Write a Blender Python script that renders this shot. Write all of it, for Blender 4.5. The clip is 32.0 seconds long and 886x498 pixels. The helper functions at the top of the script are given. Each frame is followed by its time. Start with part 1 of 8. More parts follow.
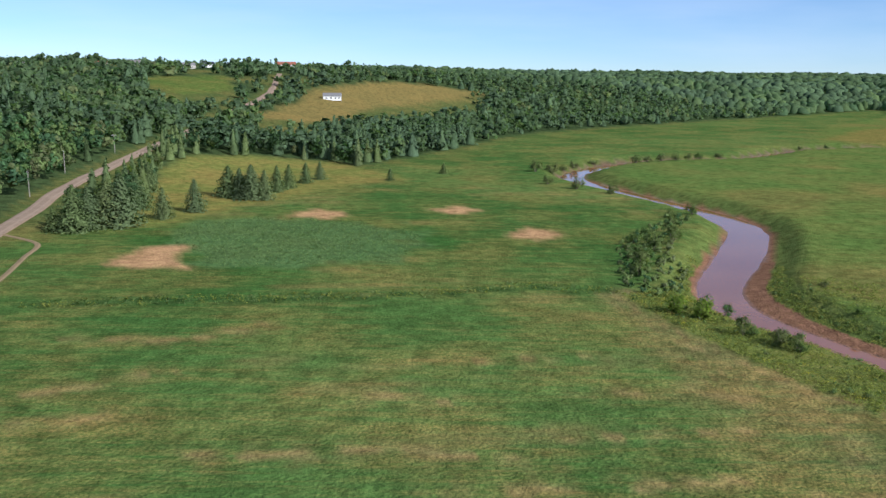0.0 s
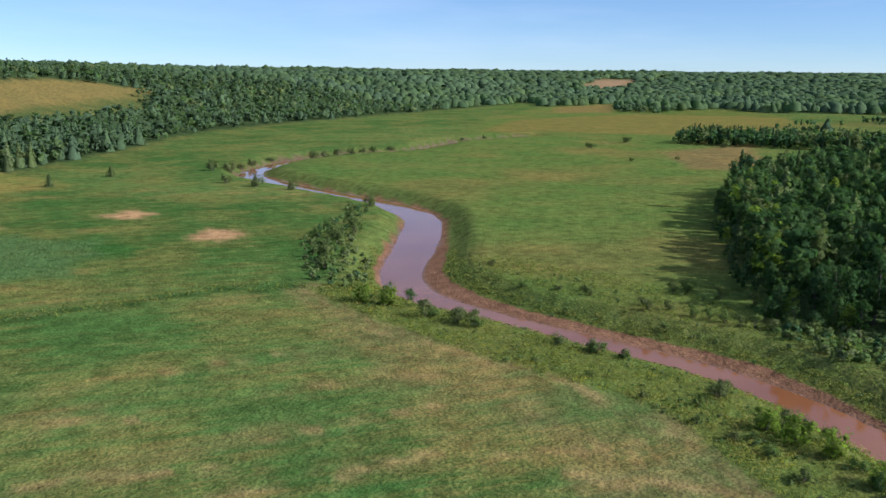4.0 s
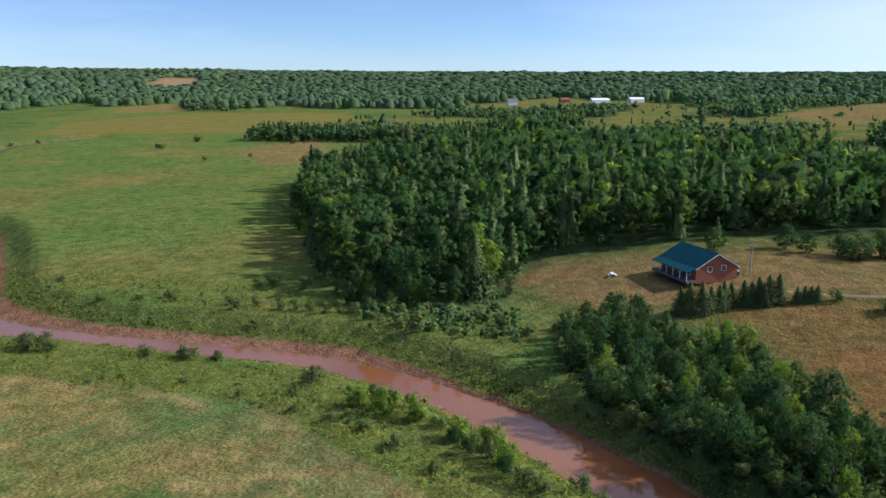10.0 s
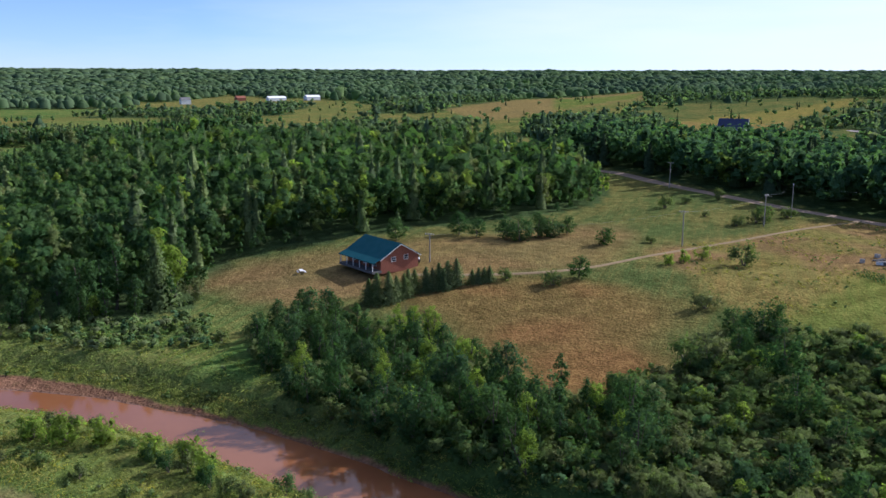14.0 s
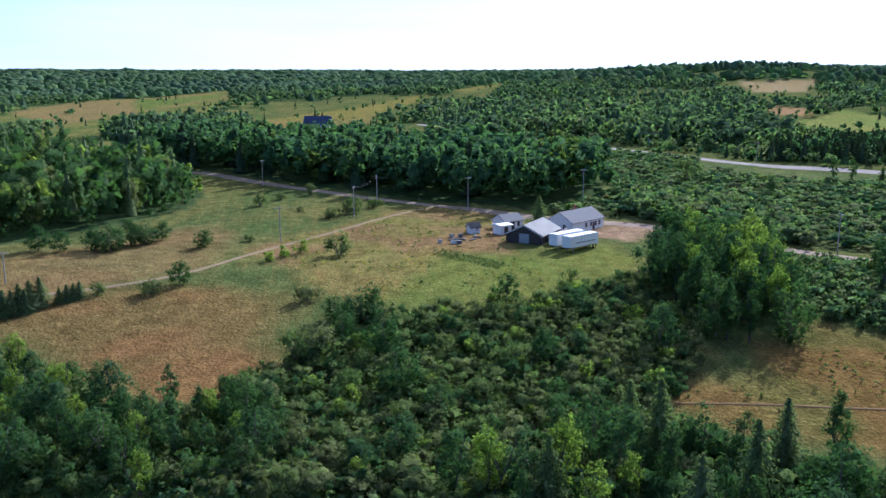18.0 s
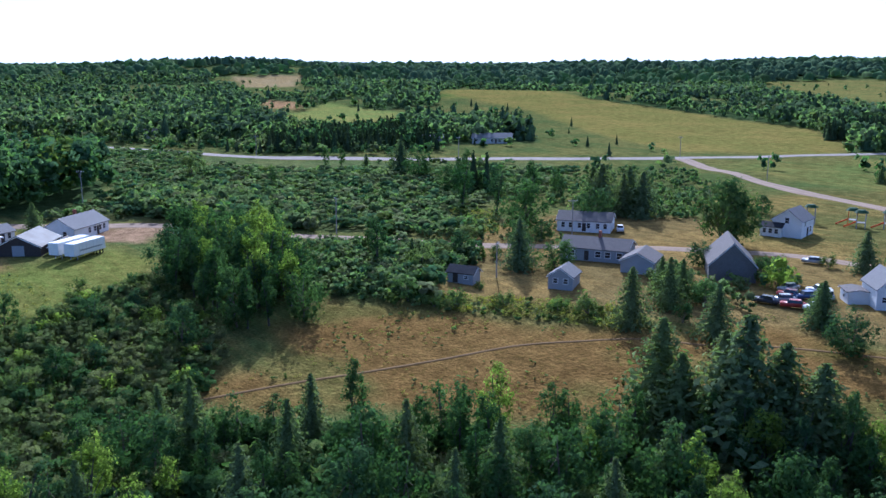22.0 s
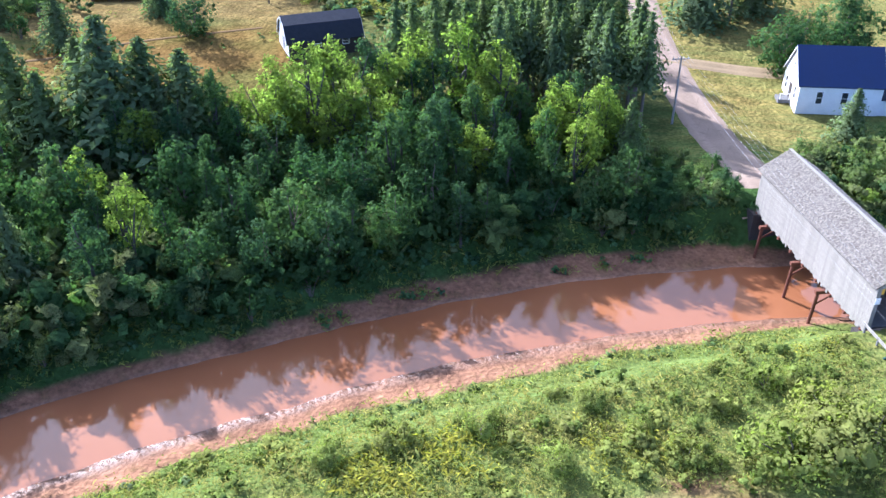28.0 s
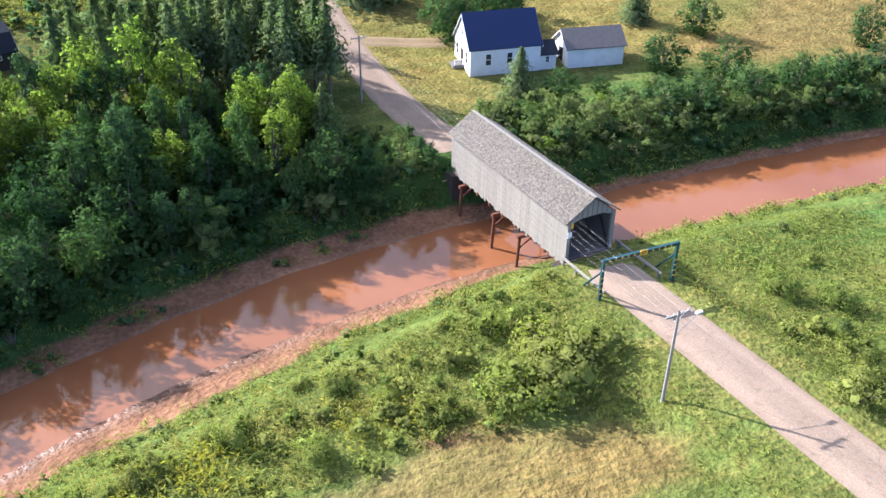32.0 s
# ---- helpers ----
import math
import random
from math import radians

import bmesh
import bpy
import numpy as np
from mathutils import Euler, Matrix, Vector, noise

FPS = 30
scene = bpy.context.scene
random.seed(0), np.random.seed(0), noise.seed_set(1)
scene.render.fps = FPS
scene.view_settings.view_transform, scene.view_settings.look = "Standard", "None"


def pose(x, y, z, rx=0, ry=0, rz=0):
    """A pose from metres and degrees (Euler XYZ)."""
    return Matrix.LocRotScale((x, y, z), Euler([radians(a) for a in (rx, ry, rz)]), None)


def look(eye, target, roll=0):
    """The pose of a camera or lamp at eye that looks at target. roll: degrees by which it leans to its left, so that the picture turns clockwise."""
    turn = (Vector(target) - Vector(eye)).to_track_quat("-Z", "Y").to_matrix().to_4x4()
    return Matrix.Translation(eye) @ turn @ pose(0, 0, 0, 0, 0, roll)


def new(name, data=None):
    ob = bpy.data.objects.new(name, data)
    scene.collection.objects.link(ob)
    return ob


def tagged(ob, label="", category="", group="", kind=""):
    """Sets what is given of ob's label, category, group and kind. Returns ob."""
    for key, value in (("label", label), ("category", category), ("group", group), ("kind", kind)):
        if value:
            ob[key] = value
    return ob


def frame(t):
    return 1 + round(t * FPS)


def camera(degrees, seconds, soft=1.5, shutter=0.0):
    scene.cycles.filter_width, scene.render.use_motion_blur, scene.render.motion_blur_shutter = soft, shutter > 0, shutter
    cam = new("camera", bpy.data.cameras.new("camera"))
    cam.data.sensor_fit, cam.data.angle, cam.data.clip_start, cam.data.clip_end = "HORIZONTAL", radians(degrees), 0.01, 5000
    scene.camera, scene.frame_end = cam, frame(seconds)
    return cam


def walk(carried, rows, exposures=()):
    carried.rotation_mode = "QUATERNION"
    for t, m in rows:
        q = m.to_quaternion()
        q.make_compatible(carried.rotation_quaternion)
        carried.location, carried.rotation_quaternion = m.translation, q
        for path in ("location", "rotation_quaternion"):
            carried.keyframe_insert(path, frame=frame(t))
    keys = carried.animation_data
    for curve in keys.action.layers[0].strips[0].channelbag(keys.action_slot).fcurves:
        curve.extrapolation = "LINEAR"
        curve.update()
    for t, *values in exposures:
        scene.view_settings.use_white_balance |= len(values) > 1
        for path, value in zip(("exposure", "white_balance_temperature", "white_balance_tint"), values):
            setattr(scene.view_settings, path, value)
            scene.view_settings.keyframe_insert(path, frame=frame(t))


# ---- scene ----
cam = camera(54.67, 32.0)
EYE = (0, 0, 43.0)
# seconds, heading, tilt, lean of a drone that hovers and turns
PATH = [
    (0, 0.00, -11.13, 0.52), (0.5, -3.19, -11.15, 0.51), (1, -6.38, -11.17, 0.50), (1.5, -9.61, -11.18, 0.49),
    (2, -12.10, -11.19, 0.46), (2.5, -14.31, -11.21, 0.41), (4.5, -23.71, -11.21, 0.35), (5, -26.26, -11.21, 0.31),
    (5.5, -28.68, -11.20, 0.30), (6, -30.72, -11.18, 0.30), (6.5, -32.75, -11.18, 0.30), (7, -35.15, -11.17, 0.30),
    (7.5, -37.36, -11.17, 0.29), (8, -39.65, -11.17, 0.28), (8.5, -42.07, -11.16, 0.26), (9, -44.13, -11.16, 0.24),
    (9.5, -46.53, -11.17, 0.22), (10, -49.13, -11.19, 0.20), (10.5, -51.59, -11.21, 0.18), (11, -53.96, -11.23, 0.18),
    (11.5, -56.35, -11.25, 0.18), (12, -58.82, -11.26, 0.19), (12.5, -62.06, -11.26, 0.20), (13, -65.16, -11.26, 0.21),
    (13.5, -67.50, -11.26, 0.21), (14, -70.20, -11.25, 0.21), (14.5, -73.33, -11.24, 0.18), (16.5, -86.14, -11.23, 0.13),
    (17, -89.43, -11.23, 0.10), (17.5, -93.03, -11.23, 0.09), (18, -96.98, -11.23, 0.10), (18.5, -101.09, -11.23, 0.11),
    (19, -104.58, -11.22, 0.12), (19.5, -108.69, -11.21, 0.12), (20, -113.04, -11.22, 0.12), (20.5, -117.37, -11.24, 0.13),
    (21, -121.61, -11.29, 0.16), (21.5, -125.44, -11.36, 0.19), (22, -129.32, -11.44, 0.22), (22.5, -132.82, -11.53, 0.25),
    (23, -136.23, -11.76, 0.30), (23.5, -139.90, -12.48, 0.34), (24, -143.94, -14.29, 0.41), (24.5, -148.53, -16.16, 0.52),
    (25, -153.06, -18.36, 0.58), (25.5, -156.50, -20.57, 0.40), (27.5, -169.18, -29.30, 0.05), (28, -172.09, -31.25, -0.14),
    (28.5, -175.45, -31.57, -0.08), (29, -178.59, -31.63, 0.05), (29.5, -181.49, -31.70, 0.15), (30, -184.72, -31.75, 0.24),
    (30.5, -187.30, -31.80, 0.31), (31, -189.53, -31.86, 0.38), (31.5, -191.76, -31.92, 0.45), (32, -193.98, -31.98, 0.52),
]
EXPOSURES = ((0, 0.22, 5550, 11), (10, 0.25, 5550, 13), (14, 0.33, 5450, 18), (17, 0.62, 5050, 17), (21, 0.68, 4850, 18), (23, 0.62, 4600, 25), (24, 0.72, 4480, 43), (25, 1.16, 4720, 38), (25.5, 1.32, 4780, 33), (27.5, 1.82, 4950, 20), (28.5, 1.82, 5120, 19), (32, 1.58, 5550, 17))
walk(cam, [(t, pose(*EYE, 90 + tilt, 0, turn) @ pose(0, 0, 0, 0, 0, lean)) for t, turn, tilt, lean in PATH], EXPOSURES)

# ---- light ----
SUN_AZIMUTH, SUN_HEIGHT = 130.0, 31.0
world = bpy.data.worlds.new("sky")
scene.world = world
world.use_nodes = True
wt = world.node_tree
wt.nodes.clear()


def wnode(kind, **values):
    n = wt.nodes.new(kind)
    for k, v in values.items():
        n.inputs[k.replace("_", " ")].default_value = v
    return n


sky = wt.nodes.new("ShaderNodeTexSky")
sky.sky_type, sky.sun_disc = "NISHITA", False
sky.sun_elevation, sky.sun_rotation = radians(SUN_HEIGHT), radians(SUN_AZIMUTH)
sky.air_density, sky.dust_density, sky.ozone_density, sky.altitude = 1.0, 0.0, 3.0, 2500
# thin high cloud, streaked
coord = wt.nodes.new("ShaderNodeTexCoord")
flat = wt.nodes.new("ShaderNodeMapping")
flat.inputs["Scale"].default_value = (1.0, 1.0, 7.0)
veil = wnode("ShaderNodeTexNoise", Scale=2.2, Detail=6.0, Roughness=0.55)
ramp = wt.nodes.new("ShaderNodeMapRange")
ramp.inputs["From Min"].default_value, ramp.inputs["From Max"].default_value = 0.42, 0.75
ramp.inputs["To Min"].default_value, ramp.inputs["To Max"].default_value = 0.09, 0.34
white = wt.nodes.new("ShaderNodeMixRGB")
white.inputs["Color2"].default_value = (10.0, 10.3, 10.8, 1)
back = wnode("ShaderNodeBackground", Strength=0.080)
wout = wt.nodes.new("ShaderNodeOutputWorld")
wt.links.new(coord.outputs["Generated"], flat.inputs["Vector"])
wt.links.new(flat.outputs["Vector"], veil.inputs["Vector"])
wt.links.new(veil.outputs["Fac"], ramp.inputs["Value"])
# the veil shines round the sun
toward = wt.nodes.new("ShaderNodeVectorMath")
toward.operation = "DOT_PRODUCT"
toward.inputs[1].default_value = (math.sin(radians(SUN_AZIMUTH)) * math.cos(radians(SUN_HEIGHT)), math.cos(radians(SUN_AZIMUTH)) * math.cos(radians(SUN_HEIGHT)), math.sin(radians(SUN_HEIGHT)))
glow = wt.nodes.new("ShaderNodeMapRange")
glow.inputs["From Min"].default_value, glow.inputs["From Max"].default_value = 0.25, 0.9
glow.inputs["To Min"].default_value, glow.inputs["To Max"].default_value = 0.0, 0.85
both = wt.nodes.new("ShaderNodeMath")
both.operation, both.use_clamp = "ADD", True
wt.links.new(coord.outputs["Generated"], toward.inputs[0])
wt.links.new(toward.outputs["Value"], glow.inputs["Value"])
# the veil is thicker towards the horizon
height = wt.nodes.new("ShaderNodeSeparateXYZ")
thin = wt.nodes.new("ShaderNodeMapRange")
thin.inputs["From Min"].default_value, thin.inputs["From Max"].default_value = 0.15, 0.8
thin.inputs["To Min"].default_value, thin.inputs["To Max"].default_value = 1.0, 0.2
thick = wt.nodes.new("ShaderNodeMath")
thick.operation = "MULTIPLY"
wt.links.new(coord.outputs["Generated"], height.inputs["Vector"])
wt.links.new(height.outputs["Z"], thin.inputs["Value"])
wt.links.new(ramp.outputs["Result"], thick.inputs[0])
wt.links.new(thin.outputs["Result"], thick.inputs[1])
wt.links.new(thick.outputs["Value"], both.inputs[0])
wt.links.new(glow.outputs["Result"], both.inputs[1])
wt.links.new(both.outputs["Value"], white.inputs["Fac"])
cool = wt.nodes.new("ShaderNodeMixRGB")
cool.blend_type = "MULTIPLY"
cool.inputs["Fac"].default_value, cool.inputs["Color2"].default_value = 1.0, (0.99, 1.11, 1.24, 1)
wt.links.new(sky.outputs["Color"], cool.inputs["Color1"])
wt.links.new(cool.outputs["Color"], white.inputs["Color1"])
aureole = wt.nodes.new("ShaderNodeMath")
aureole.operation, aureole.inputs[1].default_value = "POWER", 8.0
ring = wt.nodes.new("ShaderNodeMapRange")
ring.inputs["From Min"].default_value, ring.inputs["To Max"].default_value = 0.0, 4.0
bright = wt.nodes.new("ShaderNodeMixRGB")
bright.blend_type, bright.inputs["Fac"].default_value = "ADD", 1.0
front = wt.nodes.new("ShaderNodeMath")
front.operation, front.inputs[1].default_value = "MAXIMUM", 0.0
wt.links.new(toward.outputs["Value"], front.inputs[0])
wt.links.new(front.outputs["Value"], aureole.inputs[0])
wt.links.new(aureole.outputs["Value"], ring.inputs["Value"])
wt.links.new(white.outputs["Color"], bright.inputs["Color1"])
wt.links.new(ring.outputs["Result"], bright.inputs["Color2"])
wt.links.new(bright.outputs["Color"], back.inputs["Color"])
wt.links.new(back.outputs["Background"], wout.inputs["Surface"])

sun = new("sun", bpy.data.lights.new("sun", "SUN"))
sun.data.energy, sun.data.angle, sun.data.color = 5.0, radians(0.6), (1.0, 0.92, 0.80)
_a, _h = radians(SUN_AZIMUTH), radians(SUN_HEIGHT)
sun.matrix_world = look((300 * math.sin(_a), 300 * math.cos(_a), 300 * math.tan(_h)), (0, 0, 0))

# ---- materials ----
def material(name):
    m = bpy.data.materials.new(name)
    m.use_nodes = True
    t = m.node_tree
    return m, t, t.nodes["Principled BSDF"]


def noise_of(t, scale, detail=4.0, vector=None, rough=0.55):
    n = t.nodes.new("ShaderNodeTexNoise")
    n.inputs["Scale"].default_value, n.inputs["Detail"].default_value, n.inputs["Roughness"].default_value = scale, detail, rough
    t.links.new(vector if vector else place_of(t), n.inputs["Vector"])
    return n.outputs["Fac"]


def place_of(t, scale=(1, 1, 1), turn=0.0):
    c = t.nodes.new("ShaderNodeTexCoord")
    g = t.nodes.new("ShaderNodeMapping")
    g.inputs["Scale"].default_value, g.inputs["Rotation"].default_value = scale, (0, 0, turn)
    t.links.new(c.outputs["Object"], g.inputs["Vector"])
    return g.outputs["Vector"]


def ramp_of(t, value, low, high, to_low=0.0, to_high=1.0):
    n = t.nodes.new("ShaderNodeMapRange")
    for k, v in (("From Min", low), ("From Max", high), ("To Min", to_low), ("To Max", to_high)):
        n.inputs[k].default_value = v
    t.links.new(value, n.inputs["Value"])
    return n.outputs["Result"]


def sum_of(t, a, b, how="ADD"):
    n = t.nodes.new("ShaderNodeMath")
    n.operation = how
    for i, v in enumerate((a, b)):
        if isinstance(v, (int, float)):
            n.inputs[i].default_value = v
        else:
            t.links.new(v, n.inputs[i])
    return n.outputs[0]


def mix_of(t, fac, a, b, how="MIX"):
    n = t.nodes.new("ShaderNodeMixRGB")
    n.blend_type = how
    for key, v in (("Fac", fac), ("Color1", a), ("Color2", b)):
        if isinstance(v, (int, float)):
            n.inputs[key].default_value = v
        elif isinstance(v, tuple):
            n.inputs[key].default_value = (*v[:3], 1)
        else:
            t.links.new(v, n.inputs[key])
    return n.outputs["Color"]


def bump_of(t, shader, value, strength, distance):
    n = t.nodes.new("ShaderNodeBump")
    n.inputs["Strength"].default_value, n.inputs["Distance"].default_value = strength, distance
    t.links.new(value, n.inputs["Height"])
    t.links.new(n.outputs["Normal"], shader.inputs["Normal"])


def attribute_of(t, name, what="Fac"):
    n = t.nodes.new("ShaderNodeAttribute")
    n.attribute_name = name
    return n.outputs[what]


def plain(name, colour, rough=0.6, metal=0.0, grain=3.0, amount=0.25, bump=0.0, stain=None):
    """Paint, wood, stone or metal with grain and larger stains."""
    m, t, s = material(name)
    dark = tuple(c * (1 - amount) for c in colour)
    light = tuple(min(1, c * (1 + amount * 0.6)) for c in colour)
    fine, wide = noise_of(t, grain * 4, 5), noise_of(t, grain * 0.35, 3)
    c = mix_of(t, ramp_of(t, fine, 0.3, 0.7), dark, light)
    c = mix_of(t, ramp_of(t, wide, 0.45, 0.75, 0, 0.55), c, stain if stain else dark)
    rnd = t.nodes.new("ShaderNodeObjectInfo").outputs["Random"]
    c = mix_of(t, ramp_of(t, rnd, 0, 1, 0.0, 0.3), c, dark)
    t.links.new(c, s.inputs["Base Color"])
    t.links.new(ramp_of(t, wide, 0.2, 0.8, max(0.02, rough - 0.1), min(1, rough + 0.1)), s.inputs["Roughness"])
    s.inputs["Metallic"].default_value = metal
    s.inputs["Specular IOR Level"].default_value = 0.5 if rough < 0.55 else 0.12
    if bump:
        bump_of(t, s, fine, 0.6, bump)
    return m


def foliage(name, tones, through_light=0.34, gaps=0.0):
    """Leaves: the tone varies from tree to tree and from leaf to leaf, and some light goes through. gaps: share of a spray that is open between its leaves."""
    m, t, s = material(name)
    rnd = t.nodes.new("ShaderNodeObjectInfo").outputs["Random"]
    tone = sum_of(t, sum_of(t, rnd, attribute_of(t, "tone")), 1.0, "MODULO")
    leaf = t.nodes.new("ShaderNodeNewGeometry").outputs["Random Per Island"]
    r = t.nodes.new("ShaderNodeValToRGB")
    r.color_ramp.elements[0].color, r.color_ramp.elements[1].color = (*tones[0], 1), (*tones[-1], 1)
    for i, c in enumerate(tones[1:-1]):
        e = r.color_ramp.elements.new((i + 1) / (len(tones) - 1))
        e.color = (*c, 1)
    t.links.new(tone, r.inputs["Fac"])
    c = mix_of(t, 1.0, r.outputs["Color"], ramp_grey(t, leaf, 0.76, 1.24), "MULTIPLY")
    grain = noise_of(t, 1.7, 3)
    c = mix_of(t, 1.0, c, ramp_grey(t, ramp_of(t, grain, 0.3, 0.7), 0.7, 1.3), "MULTIPLY")
    t.links.new(c, s.inputs["Base Color"])
    bump_of(t, s, grain, 0.5, 0.35)
    s.inputs["Roughness"].default_value = 0.62
    s.inputs["Specular IOR Level"].default_value = 0.0
    tr = t.nodes.new("ShaderNodeBsdfTranslucent")
    t.links.new(mix_of(t, 1.0, c, (1.5, 1.8, 0.9), "MULTIPLY"), tr.inputs["Color"])
    mixed = t.nodes.new("ShaderNodeMixShader")
    mixed.inputs["Fac"].default_value = through_light
    t.links.new(s.outputs["BSDF"], mixed.inputs[1])
    t.links.new(tr.outputs["BSDF"], mixed.inputs[2])
    last = mixed
    if gaps:
        leafy = noise_of(t, 9.5, 2, None, 0.7)
        clear, last = t.nodes.new("ShaderNodeBsdfTransparent"), t.nodes.new("ShaderNodeMixShader")
        t.links.new(sum_of(t, leafy, 0.33 + 0.28 * gaps, "GREATER_THAN"), last.inputs["Fac"])
        t.links.new(clear.outputs["BSDF"], last.inputs[1])
        t.links.new(mixed.outputs["Shader"], last.inputs[2])
    t.links.new(last.outputs["Shader"], t.nodes["Material Output"].inputs["Surface"])
    return m


def ramp_grey(t, value, low, high):
    n = t.nodes.new("ShaderNodeCombineColor")
    v = ramp_of(t, value, 0, 1, low, high)
    for k in ("Red", "Green", "Blue"):
        t.links.new(v, n.inputs[k])
    return n.outputs["Color"]


def ground_material():
    """Grass, straw, soil and mud: the cover comes from the land, the grain and the dry patches from noise."""
    m, t, s = material("ground_cover")
    col, dry = attribute_of(t, "cover", "Color"), attribute_of(t, "cover", "Alpha")
    rows = noise_of(t, 1.0, 5, place_of(t, (0.045, 0.60, 1), 0.10), 0.8)
    patch = noise_of(t, 0.035, 6)
    mid, fine, tuft = noise_of(t, 0.33, 5), noise_of(t, 2.3, 4), noise_of(t, 0.9, 3)
    where = sum_of(t, sum_of(t, rows, patch), 0.5, "MULTIPLY")
    fac = sum_of(t, sum_of(t, ramp_of(t, where, 0.445, 0.59), ramp_of(t, fine, 0.36, 0.6, 0.4, 1.0), "MULTIPLY"), dry, "MULTIPLY")
    c = mix_of(t, fac, col, (0.27, 0.175, 0.056))
    c = mix_of(t, 1.0, c, ramp_grey(t, ramp_of(t, mid, 0.3, 0.7), 0.68, 1.30), "MULTIPLY")
    c = mix_of(t, 1.0, c, ramp_grey(t, ramp_of(t, fine, 0.3, 0.7), 0.70, 1.30), "MULTIPLY")
    c = mix_of(t, ramp_of(t, tuft, 0.52, 0.7, 0, 0.35), c, mix_of(t, 1.0, c, (0.62, 0.82, 0.55), "MULTIPLY"))
    t.links.new(c, s.inputs["Base Color"])
    wet = attribute_of(t, "wet")
    t.links.new(ramp_of(t, wet, 0, 1, 0.95, 0.33), s.inputs["Roughness"])
    t.links.new(ramp_of(t, wet, 0, 1, 0.0, 0.4), s.inputs["Specular IOR Level"])
    bump_of(t, s, sum_of(t, fine, sum_of(t, tuft, 1.5, "MULTIPLY")), 0.7, 0.35)
    return m


def water_material():
    m, t, s = material("muddy_water")
    wide, ripple = noise_of(t, 0.05, 4), noise_of(t, 1.6, 3, place_of(t, (1, 2.2, 1)))
    c = mix_of(t, ramp_of(t, wide, 0.35, 0.65), (0.205, 0.078, 0.031), (0.25, 0.101, 0.044))
    t.links.new(c, s.inputs["Base Color"])
    s.inputs["Roughness"].default_value = 0.06
    s.inputs["IOR"].default_value = 1.45
    bump_of(t, s, ripple, 0.10, 0.02)
    return m


def road_material(name, base, worn):
    """Asphalt or soil: two worn wheel tracks, a pale gravelled edge, repairs, cracks and grit."""
    m, t, s = material(name)
    fine, wide, streak = noise_of(t, 9, 4), noise_of(t, 0.2, 4), noise_of(t, 0.9, 3)
    off = sum_of(t, attribute_of(t, "across"), 0.0, "ABSOLUTE")
    off = sum_of(t, off, sum_of(t, sum_of(t, streak, 0.5, "SUBTRACT"), 0.16, "MULTIPLY"))
    track = sum_of(t, sum_of(t, off, 0.45, "SUBTRACT"), 0.0, "ABSOLUTE")
    c = mix_of(t, ramp_of(t, wide, 0.35, 0.65), base, worn)
    c = mix_of(t, ramp_of(t, track, 0.06, 0.2, 0.5, 0.0), c, tuple(v * 1.22 for v in worn))
    c = mix_of(t, ramp_of(t, off, 0.80, 0.95, 0, 0.7), c, tuple(v * k for v, k in zip(worn, (1.25, 1.12, 1.0))))
    c = mix_of(t, 1.0, c, ramp_grey(t, ramp_of(t, fine, 0.3, 0.7), 0.78, 1.18), "MULTIPLY")
    c = mix_of(t, ramp_of(t, streak, 0.60, 0.72, 0, 0.45), c, tuple(v * 0.55 for v in base))
    cell = t.nodes.new("ShaderNodeTexVoronoi")
    cell.feature, cell.inputs["Scale"].default_value = "DISTANCE_TO_EDGE", 0.32
    t.links.new(place_of(t), cell.inputs["Vector"])
    crack = sum_of(t, ramp_of(t, cell.outputs["Distance"], 0.004, 0.02, 1, 0), ramp_of(t, noise_of(t, 0.35, 3), 0.47, 0.56), "MULTIPLY")
    c = mix_of(t, sum_of(t, crack, 0.3, "MULTIPLY"), c, tuple(v * 0.35 for v in base))
    t.links.new(c, s.inputs["Base Color"])
    s.inputs["Roughness"].default_value = 0.95
    s.inputs["Specular IOR Level"].default_value = 0.05
    bump_of(t, s, fine, 0.4, 0.03)
    return m


GROUND, MUDDY = ground_material(), water_material()
ASPHALT = road_material("worn_asphalt", (0.232, 0.170, 0.122), (0.278, 0.206, 0.150))
GREY_ROAD = road_material("grey_asphalt", (0.22, 0.19, 0.17), (0.29, 0.25, 0.22))
DIRT = road_material("trodden_soil", (0.125, 0.080, 0.036), (0.165, 0.105, 0.046))
TRACK = road_material("dirt_track", (0.205, 0.150, 0.085), (0.255, 0.185, 0.105))
LEAF = foliage("broad_leaves", [(0.058, 0.118, 0.050), (0.080, 0.146, 0.053), (0.065, 0.122, 0.061), (0.099, 0.167, 0.061), (0.060, 0.120, 0.050)])
# haze over the far woods is put into these two leaf colours: lighter, bluer
HAZED_LEAF = foliage("hazed_broad_leaves", [(0.085, 0.136, 0.067), (0.111, 0.162, 0.074), (0.094, 0.141, 0.079), (0.130, 0.183, 0.076), (0.086, 0.133, 0.065)], 0.45)
HAZED_NEEDLE = foliage("hazed_spruce_needles", [(0.066, 0.105, 0.057), (0.084, 0.126, 0.061), (0.075, 0.114, 0.065)], 0.2)
NEAR_LEAF = foliage("near_broad_leaves", [(0.043, 0.086, 0.033), (0.058, 0.107, 0.035), (0.050, 0.091, 0.043), (0.074, 0.123, 0.042), (0.047, 0.090, 0.034)], 0.36, gaps=0.45)
LEAF_BRIGHT = foliage("bright_leaves", [(0.095, 0.142, 0.032), (0.124, 0.164, 0.038), (0.106, 0.150, 0.034)])
NEAR_LEAF_BRIGHT = foliage("near_bright_leaves", [(0.138, 0.192, 0.037), (0.175, 0.221, 0.046), (0.151, 0.202, 0.042)], 0.56, gaps=0.45)
